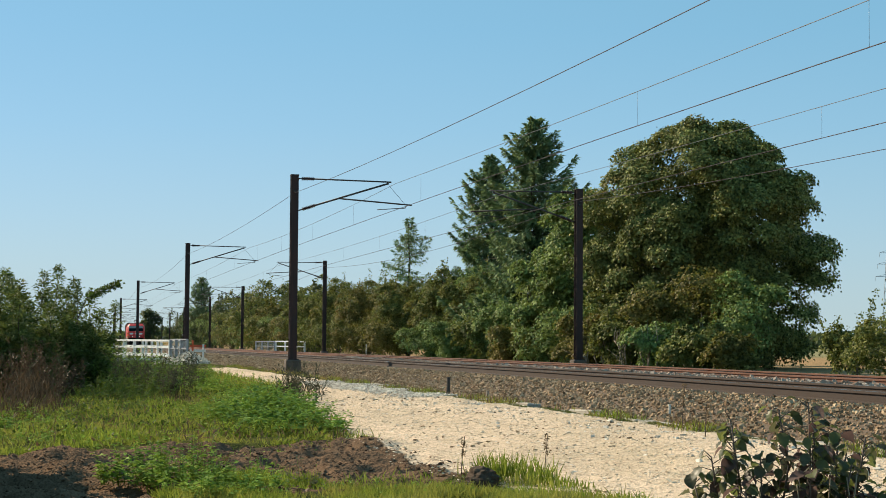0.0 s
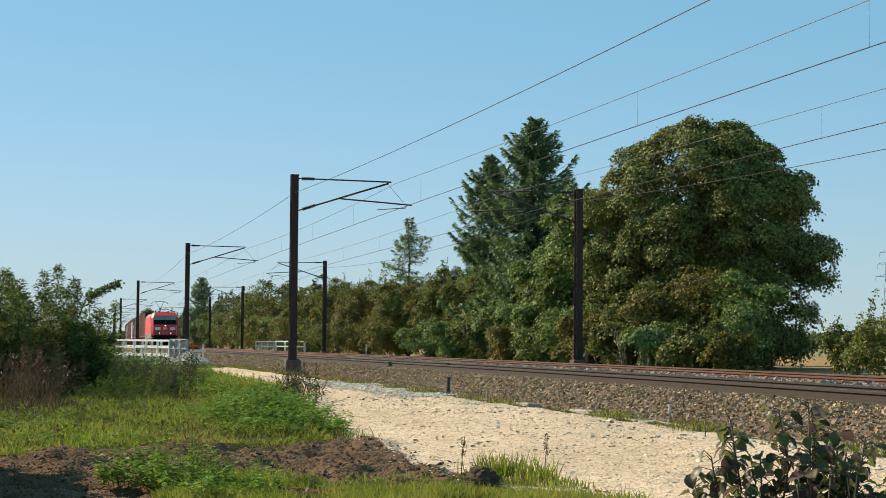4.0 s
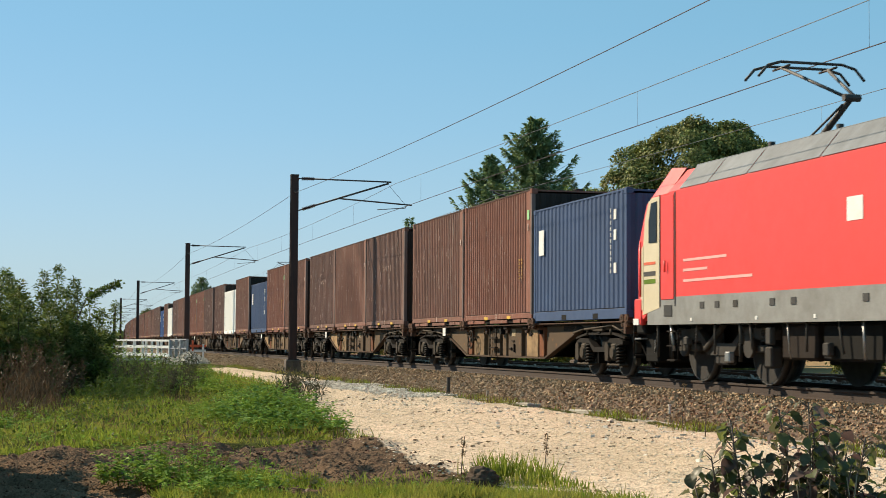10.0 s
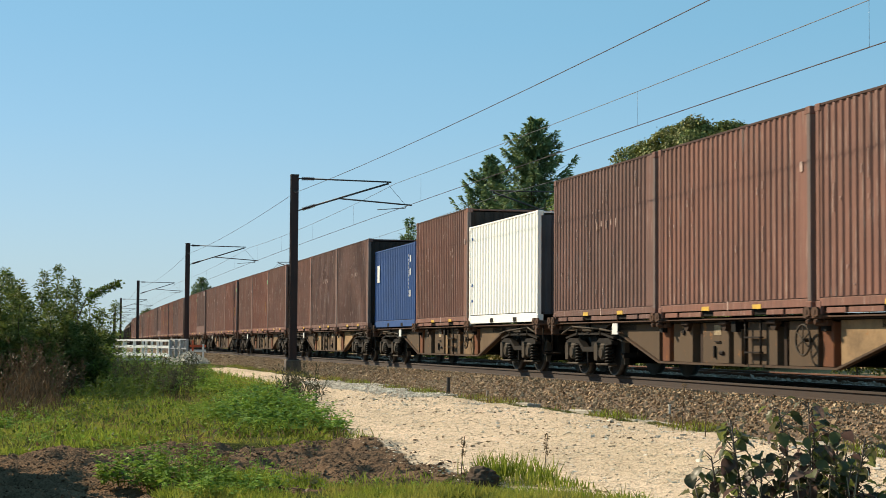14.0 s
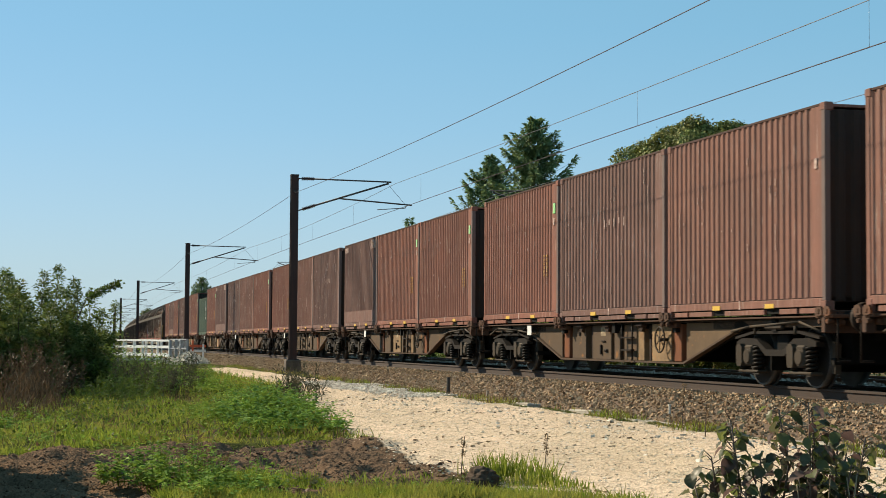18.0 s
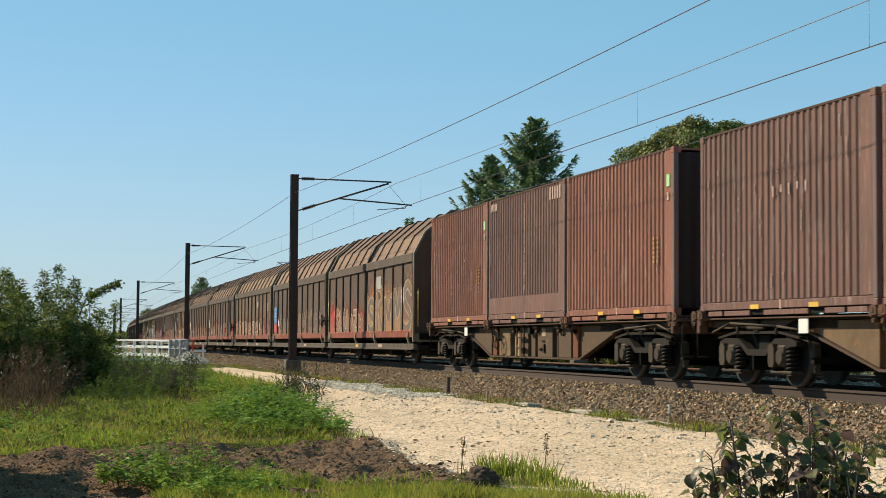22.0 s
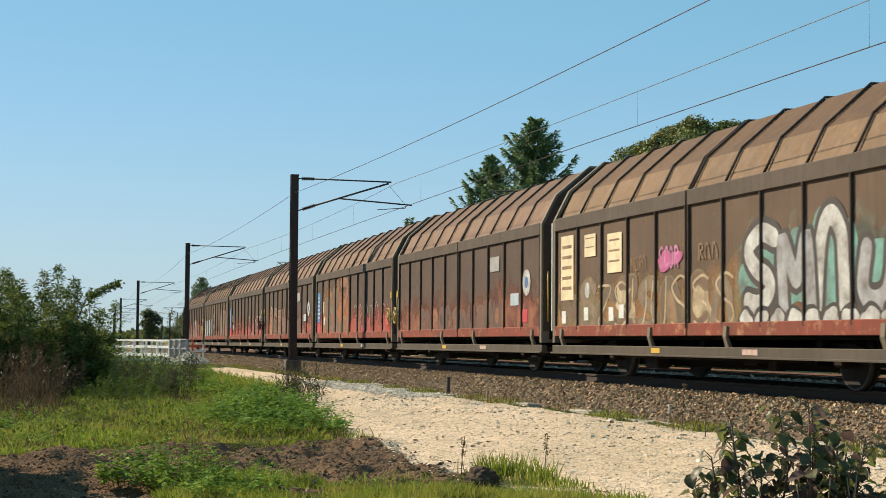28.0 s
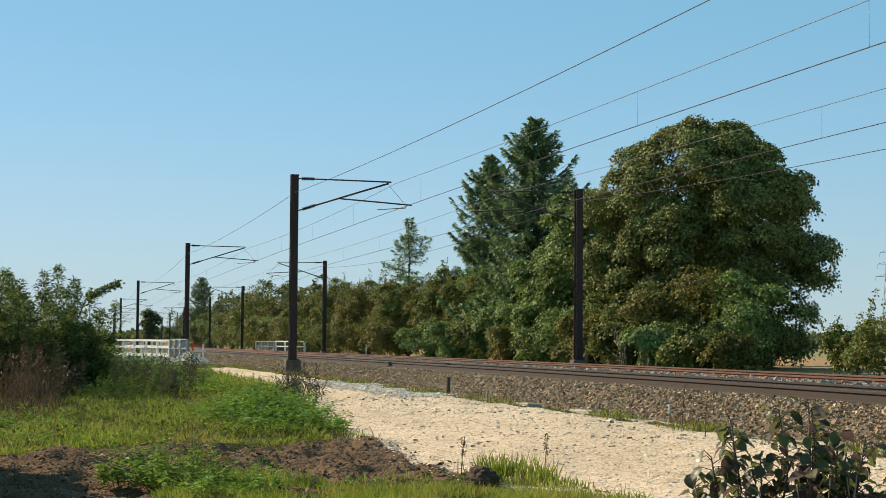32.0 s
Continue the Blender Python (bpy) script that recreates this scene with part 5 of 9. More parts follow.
for i, (s, off, n, h) in enumerate(((33.2, -8.5, 240, 0.30), (33.0, -8.15, 120, 0.26), (33.6, -8.2, 150, 0.22), (34.0, -8.1, 100, 0.14))):
    rng = np.random.default_rng(520 + i)
    tuft = thing("grass_tuft", Matrix.Translation(at_ground(s, off)), "tuft of long green grass on the gravel", "grass", "grass tufts on the lane")
    pos = np.c_[rng.normal(0, 0.12, n), rng.normal(0, 0.12, n), np.zeros(n) - 0.01]
    ax = rng.normal(0, 0.28, (n, 3))
    ax[:, 2] = 1
    cards("grass", pos, ax, h * rng.uniform(0.5, 1.2, n), 0.012, M["grass_blade"], tuft, rng, bend=0.1, kind="stuff")
for i, (s, off, h) in enumerate(((32.4, -7.75, 0.42), (31.6, -8.4, 0.40), (29.0, -4.25, 0.55), (30.5, -4.6, 0.5), (36.2, -5.6, 0.85))):
    rng = np.random.default_rng(540 + i)
    stalk = thing("dry_stalk", Matrix.Translation(at_ground(s, off)), "single thin dry weed stalk", "weeds", "dry stalks on the lane")
    bm = bmesh.new()
    limb(bm, (0, 0, -0.02), (0.02, 0.03, h), 0.006, 0.003, rng, 3, 0.02)
    part("stem", bm, M["post_wood"], stalk)
    pos = np.c_[rng.normal(0.015, 0.012, 60), rng.normal(0.02, 0.012, 60), h * rng.uniform(0.5, 1.02, 60)]
    cards("seed_head", pos, rng.normal(size=(60, 3)), 0.035, 0.012, M["dry_grass"], stalk, rng)


# ---- the dogwood bush close to the camera ----
def dogwood_leaf(k):
    """A veined oval leaf, folded along its midrib and drooping to its tip."""
    bm = bmesh.new()
    rows = []
    n = 9
    for i in range(n + 1):
        f = i / n
        w = 0.30 * math.sin(math.pi * min(1, f * 0.94 + 0.03)) ** 0.75 * (1 - 0.25 * f)
        droop = -(0.30 + 0.12 * k) * f * f
        rows.append([bm.verts.new((x * w, f, droop + abs(x) * w * (0.25 + 0.1 * k) + 0.045 * math.cos(f * 34 + abs(x) * 2.5) * abs(x))) for x in (-1, -0.5, 0, 0.5, 1)])
    for a, b in zip(rows, rows[1:]):
        for j in range(4):
            bm.faces.new((a[j], a[j + 1], b[j + 1], b[j])).smooth = True
    return bm


def dogwood(where, stems, seed):
    rng = np.random.default_rng(seed)
    bush = thing("dogwood_bush", Matrix.Translation(where), "dogwood bush with drooping dark green and purple leaves", "bush")
    protos = []
    for k in range(3):
        o = part("leaf", dogwood_leaf(k), (M["leaf_dogwood"], M["leaf_dogwood_green"], M["leaf_dogwood_red"])[k], bush)
        protos.append(o.data)
        bpy.data.objects.remove(o)
    total = 0
    rest = [bmesh.new() for _ in range(3)]
    for (bx, by, tx, ty, tz, count) in stems:
        bm = bmesh.new()
        base, tip = Vector((bx, by, -0.05)), Vector((tx, ty, tz))
        pts = [base.lerp(tip, i / 6) + Vector(rng.normal(0, 0.018, 3)) * (0 < i < 6) for i in range(7)]
        for a, b, i in zip(pts, pts[1:], range(6)):
            tube(bm, a, b, 0.007 - 0.0007 * i, 6, 0.0063 - 0.0007 * i)
        part("stem", bm, M["dog_stem"], bush)
        count = int(count * 11.5)
        side_bm = bmesh.new()
        for i in range(count):
            f = 1 - 0.78 * (i / count) ** 0.9
            root = base.lerp(tip, f)
            reach = 0.015 + 0.13 * rng.random() * (1.25 - f)
            az = rng.uniform(0, 360)
            p = root + Vector((math.sin(-radians(az)) * reach, math.cos(radians(az)) * reach, rng.uniform(0.0, 0.03)))
            tube(side_bm, root, p, 0.0022, 4, 0.0014)
            d = rng.uniform(0.030, 0.062)
            m = Matrix.Translation(p) @ Euler((radians(rng.uniform(-60, 15)), radians(rng.uniform(-35, 35)), radians(az))).to_matrix().to_4x4() @ Matrix.Diagonal((d * 1.55, d, d, 1))
            kind = rng.choice(3, p=[0.44, 0.34, 0.22])
            total += 1
            if total % 7 == 1 and f > 0.6:
                share("leaf", protos[kind], bush, m)
            else:
                before = len(rest[kind].verts)
                rest[kind].from_mesh(protos[kind])
                rest[kind].verts.ensure_lookup_table()
                bmesh.ops.transform(rest[kind], matrix=m, verts=rest[kind].verts[before:])
        part("leaf_stalk", side_bm, M["dog_stem"], bush)
    for k in range(3):
        tagged(part("foliage", rest[k], (M["leaf_dogwood"], M["leaf_dogwood_green"], M["leaf_dogwood_red"])[k], bush, "drooping inner leaves"), kind="stuff")
    return bush


M["leaf_dogwood_green"] = leaf_material("dogwood_leaf_green", (0.0663, 0.0798, 0.0320), (0.2142, 0.2204, 0.0950), (0.1938, 0.1520, 0.0800), 0.1, 0.5, 0.25, 0.42, 0.25)
M["leaf_dogwood_red"] = leaf_material("dogwood_leaf_purple", (0.095, 0.056, 0.05), (0.26, 0.175, 0.15), (0.18, 0.115, 0.09), 0.1, 0.45, 0.08, 0.5, 0.0)
M["dry_stem"] = plain("dry_stem", (0.36, 0.27, 0.17), (0.22, 0.16, 0.10), 6, 0.8, 0, 0.1)
M["dog_stem"] = plain("dogwood_stem", (0.09, 0.06, 0.045), (0.16, 0.11, 0.08), 5, 0.7, 0, 0.2)

G0 = Vector((43.2, -10.2, ground_z(43.2, -10.2)))
STEMS = []
_r = np.random.default_rng(77)
for u, v, n in ((-0.36, 0.16, 8), (-0.24, 0.12, 8), (-0.08, 0.12, 8), (0.06, 0.10, 8), (0.18, 0.12, 8), (0.26, 0.10, 8), (0.36, 0.14, 8), (0.46, 0.24, 8), (0.24, 0.34, 8), (-0.02, 0.30, 8), (-0.33, 0.27, 8), (0.47, 0.12, 8), (0.16, 0.32, 8), (-0.30, 0.34, 9), (-0.21, 0.44, 9), (-0.17, 0.46, 8), (-0.06, 0.50, 10), (0.01, 0.525, 9), (0.08, 0.50, 9), (0.15, 0.42, 9), (0.27, 0.40, 9), (0.33, 0.34, 8), (0.21, 0.28, 8), (-0.11, 0.34, 9), (0.05, 0.36, 9), (-0.26, 0.24, 8), (0.12, 0.22, 8),
                (-0.02, 0.20, 8), (0.30, 0.20, 8), (-0.16, 0.18, 8), (0.38, 0.30, 8), (0.42, 0.38, 8), (-0.43, 0.20, 5), (-0.47, 0.17, 4)):
    bx, by = _r.normal(0, 0.10), u * 0.45 + _r.normal(0, 0.05)
    STEMS.append((bx, by, _r.normal(0, 0.12), u, v - G0.z, n))
dogwood(G0, STEMS, 600)

# pale dry stalks standing among the dogwood's leaves
for i in range(9):
    rng = np.random.default_rng(620 + i)
    y = rng.uniform(-0.05, 0.4)
    stalk = thing("dry_stalk", Matrix.Translation(G0 + Vector((0.15, y, 0))), "single thin dry weed stalk", "weeds", "dry stalks on the lane")
    bm = bmesh.new()
    limb(bm, (0, 0, -0.03), (rng.normal(0, 0.05), rng.normal(0, 0.06), rng.uniform(0.75, 1.0)), 0.004, 0.002, rng, 4, 0.02)
    part("stem", bm, M["dry_stem"], stalk)
# a lump of earth and roots at the lane's edge
lump = bmesh.new()
bmesh.ops.create_icosphere(lump, subdivisions=4, radius=0.14)
for v in lump.verts:
    v.co *= 1 + 0.5 * noise.noise(v.co * 7) + 0.22 * noise.noise(v.co * 22)
    v.co.z *= 0.75
g = at_ground(33.5, -8.75)
lump_ob = tagged(part("earth_lump", lump, M["clod"], None), "dark lump of earth and roots beside the lane", "earth")
lump_ob.matrix_basis = Matrix.Translation(g + Vector((0, 0, 0.07)))

# ---- small things by the line ----
for s, off, h, r, mat, lab in ((14.6, -3.55, 0.42, 0.045, "post_wood", "short dark wooden marker post at the ballast's foot"), (18.2, -3.7, 0.28, 0.03, "concrete", "short grey stake at the ballast's foot"),
                               (-57.0, 8.9, 1.05, 0.05, "white_plate_post", "thin pale marker post beyond the tracks"), (25.6, -3.0, 0.12, 0.02, "white_plate_post", "small white peg in the ballast")):
    if mat == "white_plate_post" and mat not in M:
        M[mat] = plain("pale_post", (0.6, 0.58, 0.5), (0.45, 0.43, 0.38), 3, 0.7, 0, 0.1)
    g = at_ground(s, off)
    g.z = max(g.z, rail_z(s) + (shoulder_height(off) if off < 0 else -0.6))
    post = thing("marker_post", Matrix.Translation(g), lab, "post")
    bm = bmesh.new()
    tube(bm, (0, 0, -0.2), (0, 0, h), r, 8, r * 0.9)
    part("shaft", bm, M[mat], post)
    part("cap", boxed((-r * 0.8, -r * 0.8, h), (r * 0.8, r * 0.8, h + 0.02)), M[mat], post)


def heap_of(s, off, r, h, n, mat, seed, label):
    g = at_ground(s, off)

    def place(rng):
        a, d = rng.uniform(0, 6.28), r * math.sqrt(rng.random())
        return (g.x + math.cos(a) * d * 1.6, g.y + math.sin(a) * d * 0.8, g.z + h * (1 - d / r) * rng.uniform(0.8, 1.0))
    core = bmesh.new()
    rows = []
    for i in range(5):
        f = i / 4
        rows.append([core.verts.new((g.x + math.cos(a * 0.524) * r * f * 1.6, g.y + math.sin(a * 0.524) * r * f * 0.8, g.z + h * (1 - f) - 0.05)) for a in range(12)])
    for a, b in zip(rows, rows[1:]):
        for j in range(12):
            core.faces.new((a[j], b[j], b[(j + 1) % 12], a[(j + 1) % 12]))
    heap = tagged(part("stone_heap", core, M[mat], None), label, "heap")
    stones("loose_stone", n, place, (0.06, 0.18), M[mat], heap, seed, "loose grey-white stones")
    return heap


heap_of(-31.5, -4.9, 1.25, 0.62, 900, "white_mix", 701, "heap of grey-white crushed stone beside the bridge")
heap_of(-36.5, -5.4, 1.0, 0.3, 420, "white_mix", 702, "low heap of grey-white crushed stone")

bar = thing("work_barrier", line_pose(-44.0, -3.35, -0.3), "orange and white work barrier leaning beside the track", "barrier")
for x, z0, z1, mt in ((-0.3, 0.0, 1.0, "orange"), (0.3, 0.0, 0.8, "white_rail")):
    part("leg", boxed((-0.05, x - 0.05, z0), (0.05, x + 0.05, z1), 0.01), M[mt], bar)
for z, mt in ((0.35, "white_rail"), (0.62, "orange")):
    part("board", boxed((-0.02, -0.45, z), (0.02, 0.45, z + 0.14), 0.006), M[mt], bar)

# ---- the distance ----
for i, (x, y, w, h, n) in enumerate(((-900, 330, 90, 9, 3500), (-820, 480, 120, 8, 3500), (-700, 640, 140, 9, 3500), (-1000, 120, 160, 9, 4000), (-1100, -120, 150, 9, 4000), (-900, -330, 130, 8, 3500), (-560, 330, 50, 6, 2200))):
    rng = np.random.default_rng(800 + i)
    wood = thing("distant_wood", pose(x, y, -2.6), "distant band of woodland on the horizon", "woodland", kind="structure")
    pos = np.c_[rng.normal(0, 14, n), rng.uniform(-w, w, n), h * rng.random(n) ** 0.7]
    pos[:, 2] *= 0.65 + 0.35 * np.sin(pos[:, 1] * 0.09 + i) * np.sin(pos[:, 1] * 0.031 + 2 * i)
    cards("canopy", pos, rng.normal(size=(n, 3)), 3.6, 3.2, M["leaf_far"], wood, rng, kind="stuff")


def pylon(where, h, label):
    py = thing("power_pylon", Matrix.Translation(where), label, "pylon", "power pylons on the horizon")
    bm = bmesh.new()
    for sx in (-1, 1):
        for sy in (-1, 1):
            tube(bm, (sx * 2.2, sy * 2.2, 0), (sx * 0.4, sy * 0.4, h), 0.12, 4)
    for i in range(9):
        f, g = i / 9, (i + 1) / 9
        a, b = 2.2 - 1.8 * f, 2.2 - 1.8 * g
        for sx in (-1, 1):
            tube(bm, (sx * a, -a, h * f), (sx * b, b, h * g), 0.07, 4)
            tube(bm, (-a, sx * a, h * f), (b, sx * b, h * g), 0.07, 4)
    part("lattice", bm, M["pylon_steel"], py)
    for z, l in ((0.72, 6.0), (0.84, 5.0), (0.95, 4.0)):
        bm = bmesh.new()
        tube(bm, (0, -l, h * z), (0, l, h * z), 0.13, 4)
        tube(bm, (0, -l, h * z), (0, 0, h * z + 1.2), 0.08, 4)
        tube(bm, (0, l, h * z), (0, 0, h * z + 1.2), 0.08, 4)
        for e in (-1, 1):
            tube(bm, (0, e * l, h * z), (0, e * l, h * z - 2), 0.07, 4)
        part("cross_arm", bm, M["pylon_steel"], py)
    return py


M["pylon_steel"] = plain("hazy_steel", (0.30, 0.33, 0.36), (0.25, 0.28, 0.31), 2, 0.6, 0.2, 0.05)
pylon((-581, 350, -3), 45, "tall grey lattice power pylon far off")


# ---- the train ----
M["rust_brown"] = painted_steel("container_brown", (0.2680, 0.1305, 0.1004), (0.1600, 0.0927, 0.0763), (0.3360, 0.2070, 0.1535), 0.66, 0.75, scuff=(0.4400, 0.3420, 0.2883))
M["rust_dark"] = painted_steel("container_dark_brown", (0.2100, 0.1150, 0.0960), (0.1260, 0.0810, 0.0706), (0.2856, 0.1702, 0.1274), 0.68, 0.75, scuff=(0.4032, 0.3312, 0.3038))
M["rust_red"] = painted_steel("container_red_brown", (0.2772, 0.1214, 0.0882), (0.1806, 0.0862, 0.0684), (0.3528, 0.2112, 0.1395), 0.66, 0.7, scuff=(0.5208, 0.3696, 0.2970))
# darker brown for the top rail and the groove over the bottom rail
M["seam"] = painted_steel("dark_container_edge", (0.085, 0.045, 0.036), (0.050, 0.032, 0.027), (0.16, 0.08, 0.055), 0.62)
# near-black for the brown boxes' front ends; their shade is put into the colour
M["shaded_end_black"] = plain("black_shaded_end", (0.020, 0.015, 0.013), (0.035, 0.024, 0.019), 2, 0.85, 0, 0.2)
M["box_blue"] = painted_steel("container_navy", (0.066, 0.105, 0.205), (0.054, 0.080, 0.145), (0.06, 0.07, 0.10), 0.72, 0.3)
M["box_blue2"] = painted_steel("container_blue", (0.045, 0.105, 0.29), (0.04, 0.08, 0.19), (0.06, 0.09, 0.2), 0.74, 0.3)
M["box_white"] = painted_steel("container_white", (0.96, 0.95, 0.91), (0.92, 0.90, 0.83), (0.50, 0.42, 0.30), 0.78, 0.12)
M["box_green"] = painted_steel("container_green", (0.070, 0.105, 0.078), (0.058, 0.085, 0.066), (0.09, 0.10, 0.07), 0.72, 0.3)
M["under"] = painted_steel("dirty_underframe", (0.030, 0.022, 0.018), (0.018, 0.014, 0.012), (0.06, 0.036, 0.024), 0.62)
M["sill"] = painted_steel("brown_sill", (0.12, 0.068, 0.048), (0.060, 0.040, 0.032), (0.19, 0.10, 0.06), 0.58)
M["skirt_rib"] = painted_steel("dark_skirt_rib", (0.055, 0.036, 0.027), (0.028, 0.020, 0.017), (0.11, 0.058, 0.034), 0.60)
def sandy_panel():
    """Sandy paint, from bright to nearly hidden by brake dust, panel by panel."""
    k = Mat("sandy_skirt_panel")
    co = k.shifted()
    oi = k.t.nodes.new("ShaderNodeObjectInfo")
    c = k.mix(k.ramp(oi.outputs["Random"], [(0.04, 0.0), (0.30, 1.0)]), (0.36, 0.24, 0.130), (0.092, 0.065, 0.045))
    c = k.mix(k.ramp(k.noise(1.5, 6, 0.7, co), [(0.42, 0.0), (0.66, 0.8)]), c, (0.105, 0.072, 0.046))
    c = k.mix(k.ramp(k.noise(3.5, 6, 0.7, co), [(0.6, 0.0), (0.7, 0.8)]), c, (0.32, 0.14, 0.045))
    k.set(c, 0.8, 0.0, 0.1)
    k.bump(k.noise(30, 3, 0.6, co), 0.15, 0.01)
    return k.m


M["skirt_pale"] = sandy_panel()
M["skirt_edge"] = painted_steel("dusty_skirt_edge", (0.1084, 0.0734, 0.0510), (0.0574, 0.0395, 0.0293), (0.1530, 0.0765, 0.0382), 0.60)
M["red_rib"] = painted_steel("rust_red_rib", (0.2160, 0.0840, 0.0416), (0.1040, 0.0496, 0.0320), (0.2640, 0.1040, 0.0400), 0.56)
M["lock"] = painted_steel("rusty_lock_casting", (0.1200, 0.0680, 0.0464), (0.0560, 0.0360, 0.0272), (0.2400, 0.0960, 0.0480), 0.56)
M["skirt_data"] = plain("worn_data_panel", (0.42, 0.33, 0.20), (0.20, 0.14, 0.085), 9, 0.8, 0, 0.1)
M["post_grey"] = painted_steel("grey_container_post", (0.20, 0.155, 0.14), (0.13, 0.10, 0.095), (0.30, 0.16, 0.12), 0.62)
# dark grey that paints the shade on the white box's front end
M["shaded_end_grey"] = painted_steel("grey_shaded_end", (0.085, 0.095, 0.11), (0.05, 0.055, 0.065), (0.12, 0.10, 0.08), 0.66)
M["bogie_dust"] = painted_steel("dusty_spring_steel", (0.0768, 0.0606, 0.0448), (0.0369, 0.0290, 0.0230), (0.0737, 0.0416, 0.0242), 0.6)
M["bogie"] = painted_steel("bogie_grime", (0.0276, 0.0224, 0.0182), (0.0150, 0.0125, 0.0112), (0.0510, 0.0329, 0.0223), 0.6)
M["loco_gear"] = painted_steel("loco_running_gear", (0.0780, 0.0720, 0.0660), (0.0360, 0.0330, 0.0300), (0.0660, 0.0480, 0.0360), 0.62)
M["wheel"] = plain("wheel_steel", (0.014, 0.012, 0.011), (0.009, 0.008, 0.008), 3, 0.8, 0.0, 0.2)
M["tyre"] = plain("wheel_tread", (0.10, 0.095, 0.088), (0.06, 0.056, 0.052), 3, 0.5, 0.3, 0.05)
M["yellow"] = plain("yellow_paint", (0.75, 0.47, 0.05), (0.60, 0.36, 0.05), 3, 0.5, 0, 0.1)
M["wheel_yellow"] = plain("dull_yellow_paint", (0.55, 0.42, 0.13), (0.36, 0.26, 0.09), 6, 0.6, 0, 0.1)
M["old_yellow"] = plain("faded_yellow_paint", (0.52, 0.29, 0.06), (0.40, 0.19, 0.07), 6, 0.7, 0, 0.1)
M["pale_mark"] = plain("pale_red_white_lettering", (0.80, 0.45, 0.42), (0.78, 0.38, 0.35), 30, 0.6, 0, 0.02)
M["white_plate"] = plain("white_plate", (0.85, 0.85, 0.83), (0.75, 0.74, 0.71), 3, 0.5, 0, 0.05)
M["sticker_green"] = plain("green_sticker", (0.20, 0.62, 0.14), (0.55, 0.75, 0.50), 12, 0.5, 0, 0.02)
M["mark"] = plain("worn_white_mark", (0.60, 0.44, 0.38), (0.38, 0.24, 0.19), 9, 0.7, 0, 0.1)
# black of greasy parts, also painted where shade lies under and between parts
M["grime_shade_black"] = plain("greasy_shade_black", (0.008, 0.008, 0.008), (0.014, 0.013, 0.012), 4, 0.8, 0, 0.2, 40, 0.1)
M["loco_red"] = plain("traffic_red_paint", (0.88, 0.065, 0.055), (0.80, 0.055, 0.048), 1.2, 0.42, 0, 0.02, 30, 0.35)
M["loco_grey"] = plain("dusty_grey_paint", (0.30, 0.30, 0.285), (0.20, 0.195, 0.18), 2, 0.45, 0, 0.1)
M["loco_roof"] = plain("grey_roof_panel", (0.165, 0.18, 0.195), (0.115, 0.125, 0.135), 2, 0.6, 0, 0.1, 40, 0.3)
M["loco_cream"] = plain("cream_film", (0.72, 0.63, 0.44), (0.64, 0.55, 0.37), 1.5, 0.4, 0, 0.03)
M["black_rubber"] = plain("black_rubber", (0.012, 0.012, 0.013), (0.02, 0.02, 0.02), 5, 0.6, 0, 0.1)
M["cab_dark"] = plain("cab_interior", (0.03, 0.03, 0.032), (0.05, 0.05, 0.05), 4, 0.8, 0, 0.1)
M["blind"] = plain("sun_blind", (0.30, 0.30, 0.29), (0.24, 0.24, 0.23), 4, 0.8, 0, 0.1)
M["lamp_glass"] = plain("grey_lamp_glass", (0.16, 0.11, 0.11), (0.11, 0.08, 0.08), 4, 0.25, 0, 0.02)
M["alu"] = plain("bare_aluminium", (0.42, 0.42, 0.42), (0.32, 0.32, 0.32), 4, 0.4, 0.7, 0.1)
M["cover_side"] = painted_steel("wagon_side_brown", (0.1297, 0.0898, 0.0714), (0.0828, 0.0612, 0.0518), (0.2484, 0.1197, 0.0700), 0.64, 0.6)
M["cover_side_warm"] = painted_steel("wagon_side_warm", (0.1593, 0.1067, 0.0759), (0.0999, 0.0729, 0.0552), (0.2835, 0.1458, 0.0759), 0.61, 0.6)
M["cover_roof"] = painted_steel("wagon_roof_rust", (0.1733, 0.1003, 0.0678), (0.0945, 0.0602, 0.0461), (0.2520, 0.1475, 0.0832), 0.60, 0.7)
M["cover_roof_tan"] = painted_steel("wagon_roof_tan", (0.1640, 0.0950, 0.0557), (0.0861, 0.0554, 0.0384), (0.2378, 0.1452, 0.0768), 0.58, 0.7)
# lighter copies of the roof tones, for the lower slopes that catch light
M["roof_low_lit"] = painted_steel("wagon_roof_lower_lit", (0.2415, 0.1472, 0.0975), (0.1418, 0.0862, 0.0625), (0.3150, 0.2012, 0.1187), 0.58, 0.8)
M["roof_low_tan_lit"] = painted_steel("wagon_roof_lower_tan_lit", (0.2325, 0.1452, 0.0846), (0.1378, 0.0862, 0.0534), (0.2841, 0.1848, 0.1012), 0.58, 0.8)
M["cover_rib"] = painted_steel("wagon_rib", (0.0927, 0.0672, 0.0553), (0.0598, 0.0463, 0.0403), (0.1645, 0.0927, 0.0658), 0.64)
M["cover_sill"] = painted_steel("wagon_sill_grey", (0.1240, 0.1023, 0.0819), (0.0713, 0.0583, 0.0480), (0.1240, 0.0806, 0.0512), 0.62)
M["bellows"] = plain("grey_bellows_cloth", (0.105, 0.10, 0.088), (0.07, 0.066, 0.058), 3, 0.9, 0, 0.3, stretch=(8, 1, 0.6))
M["end_frame"] = painted_steel("end_frame_grey", (0.2496, 0.2067, 0.1600), (0.1482, 0.1209, 0.0920), (0.2028, 0.1248, 0.0720), 0.64)
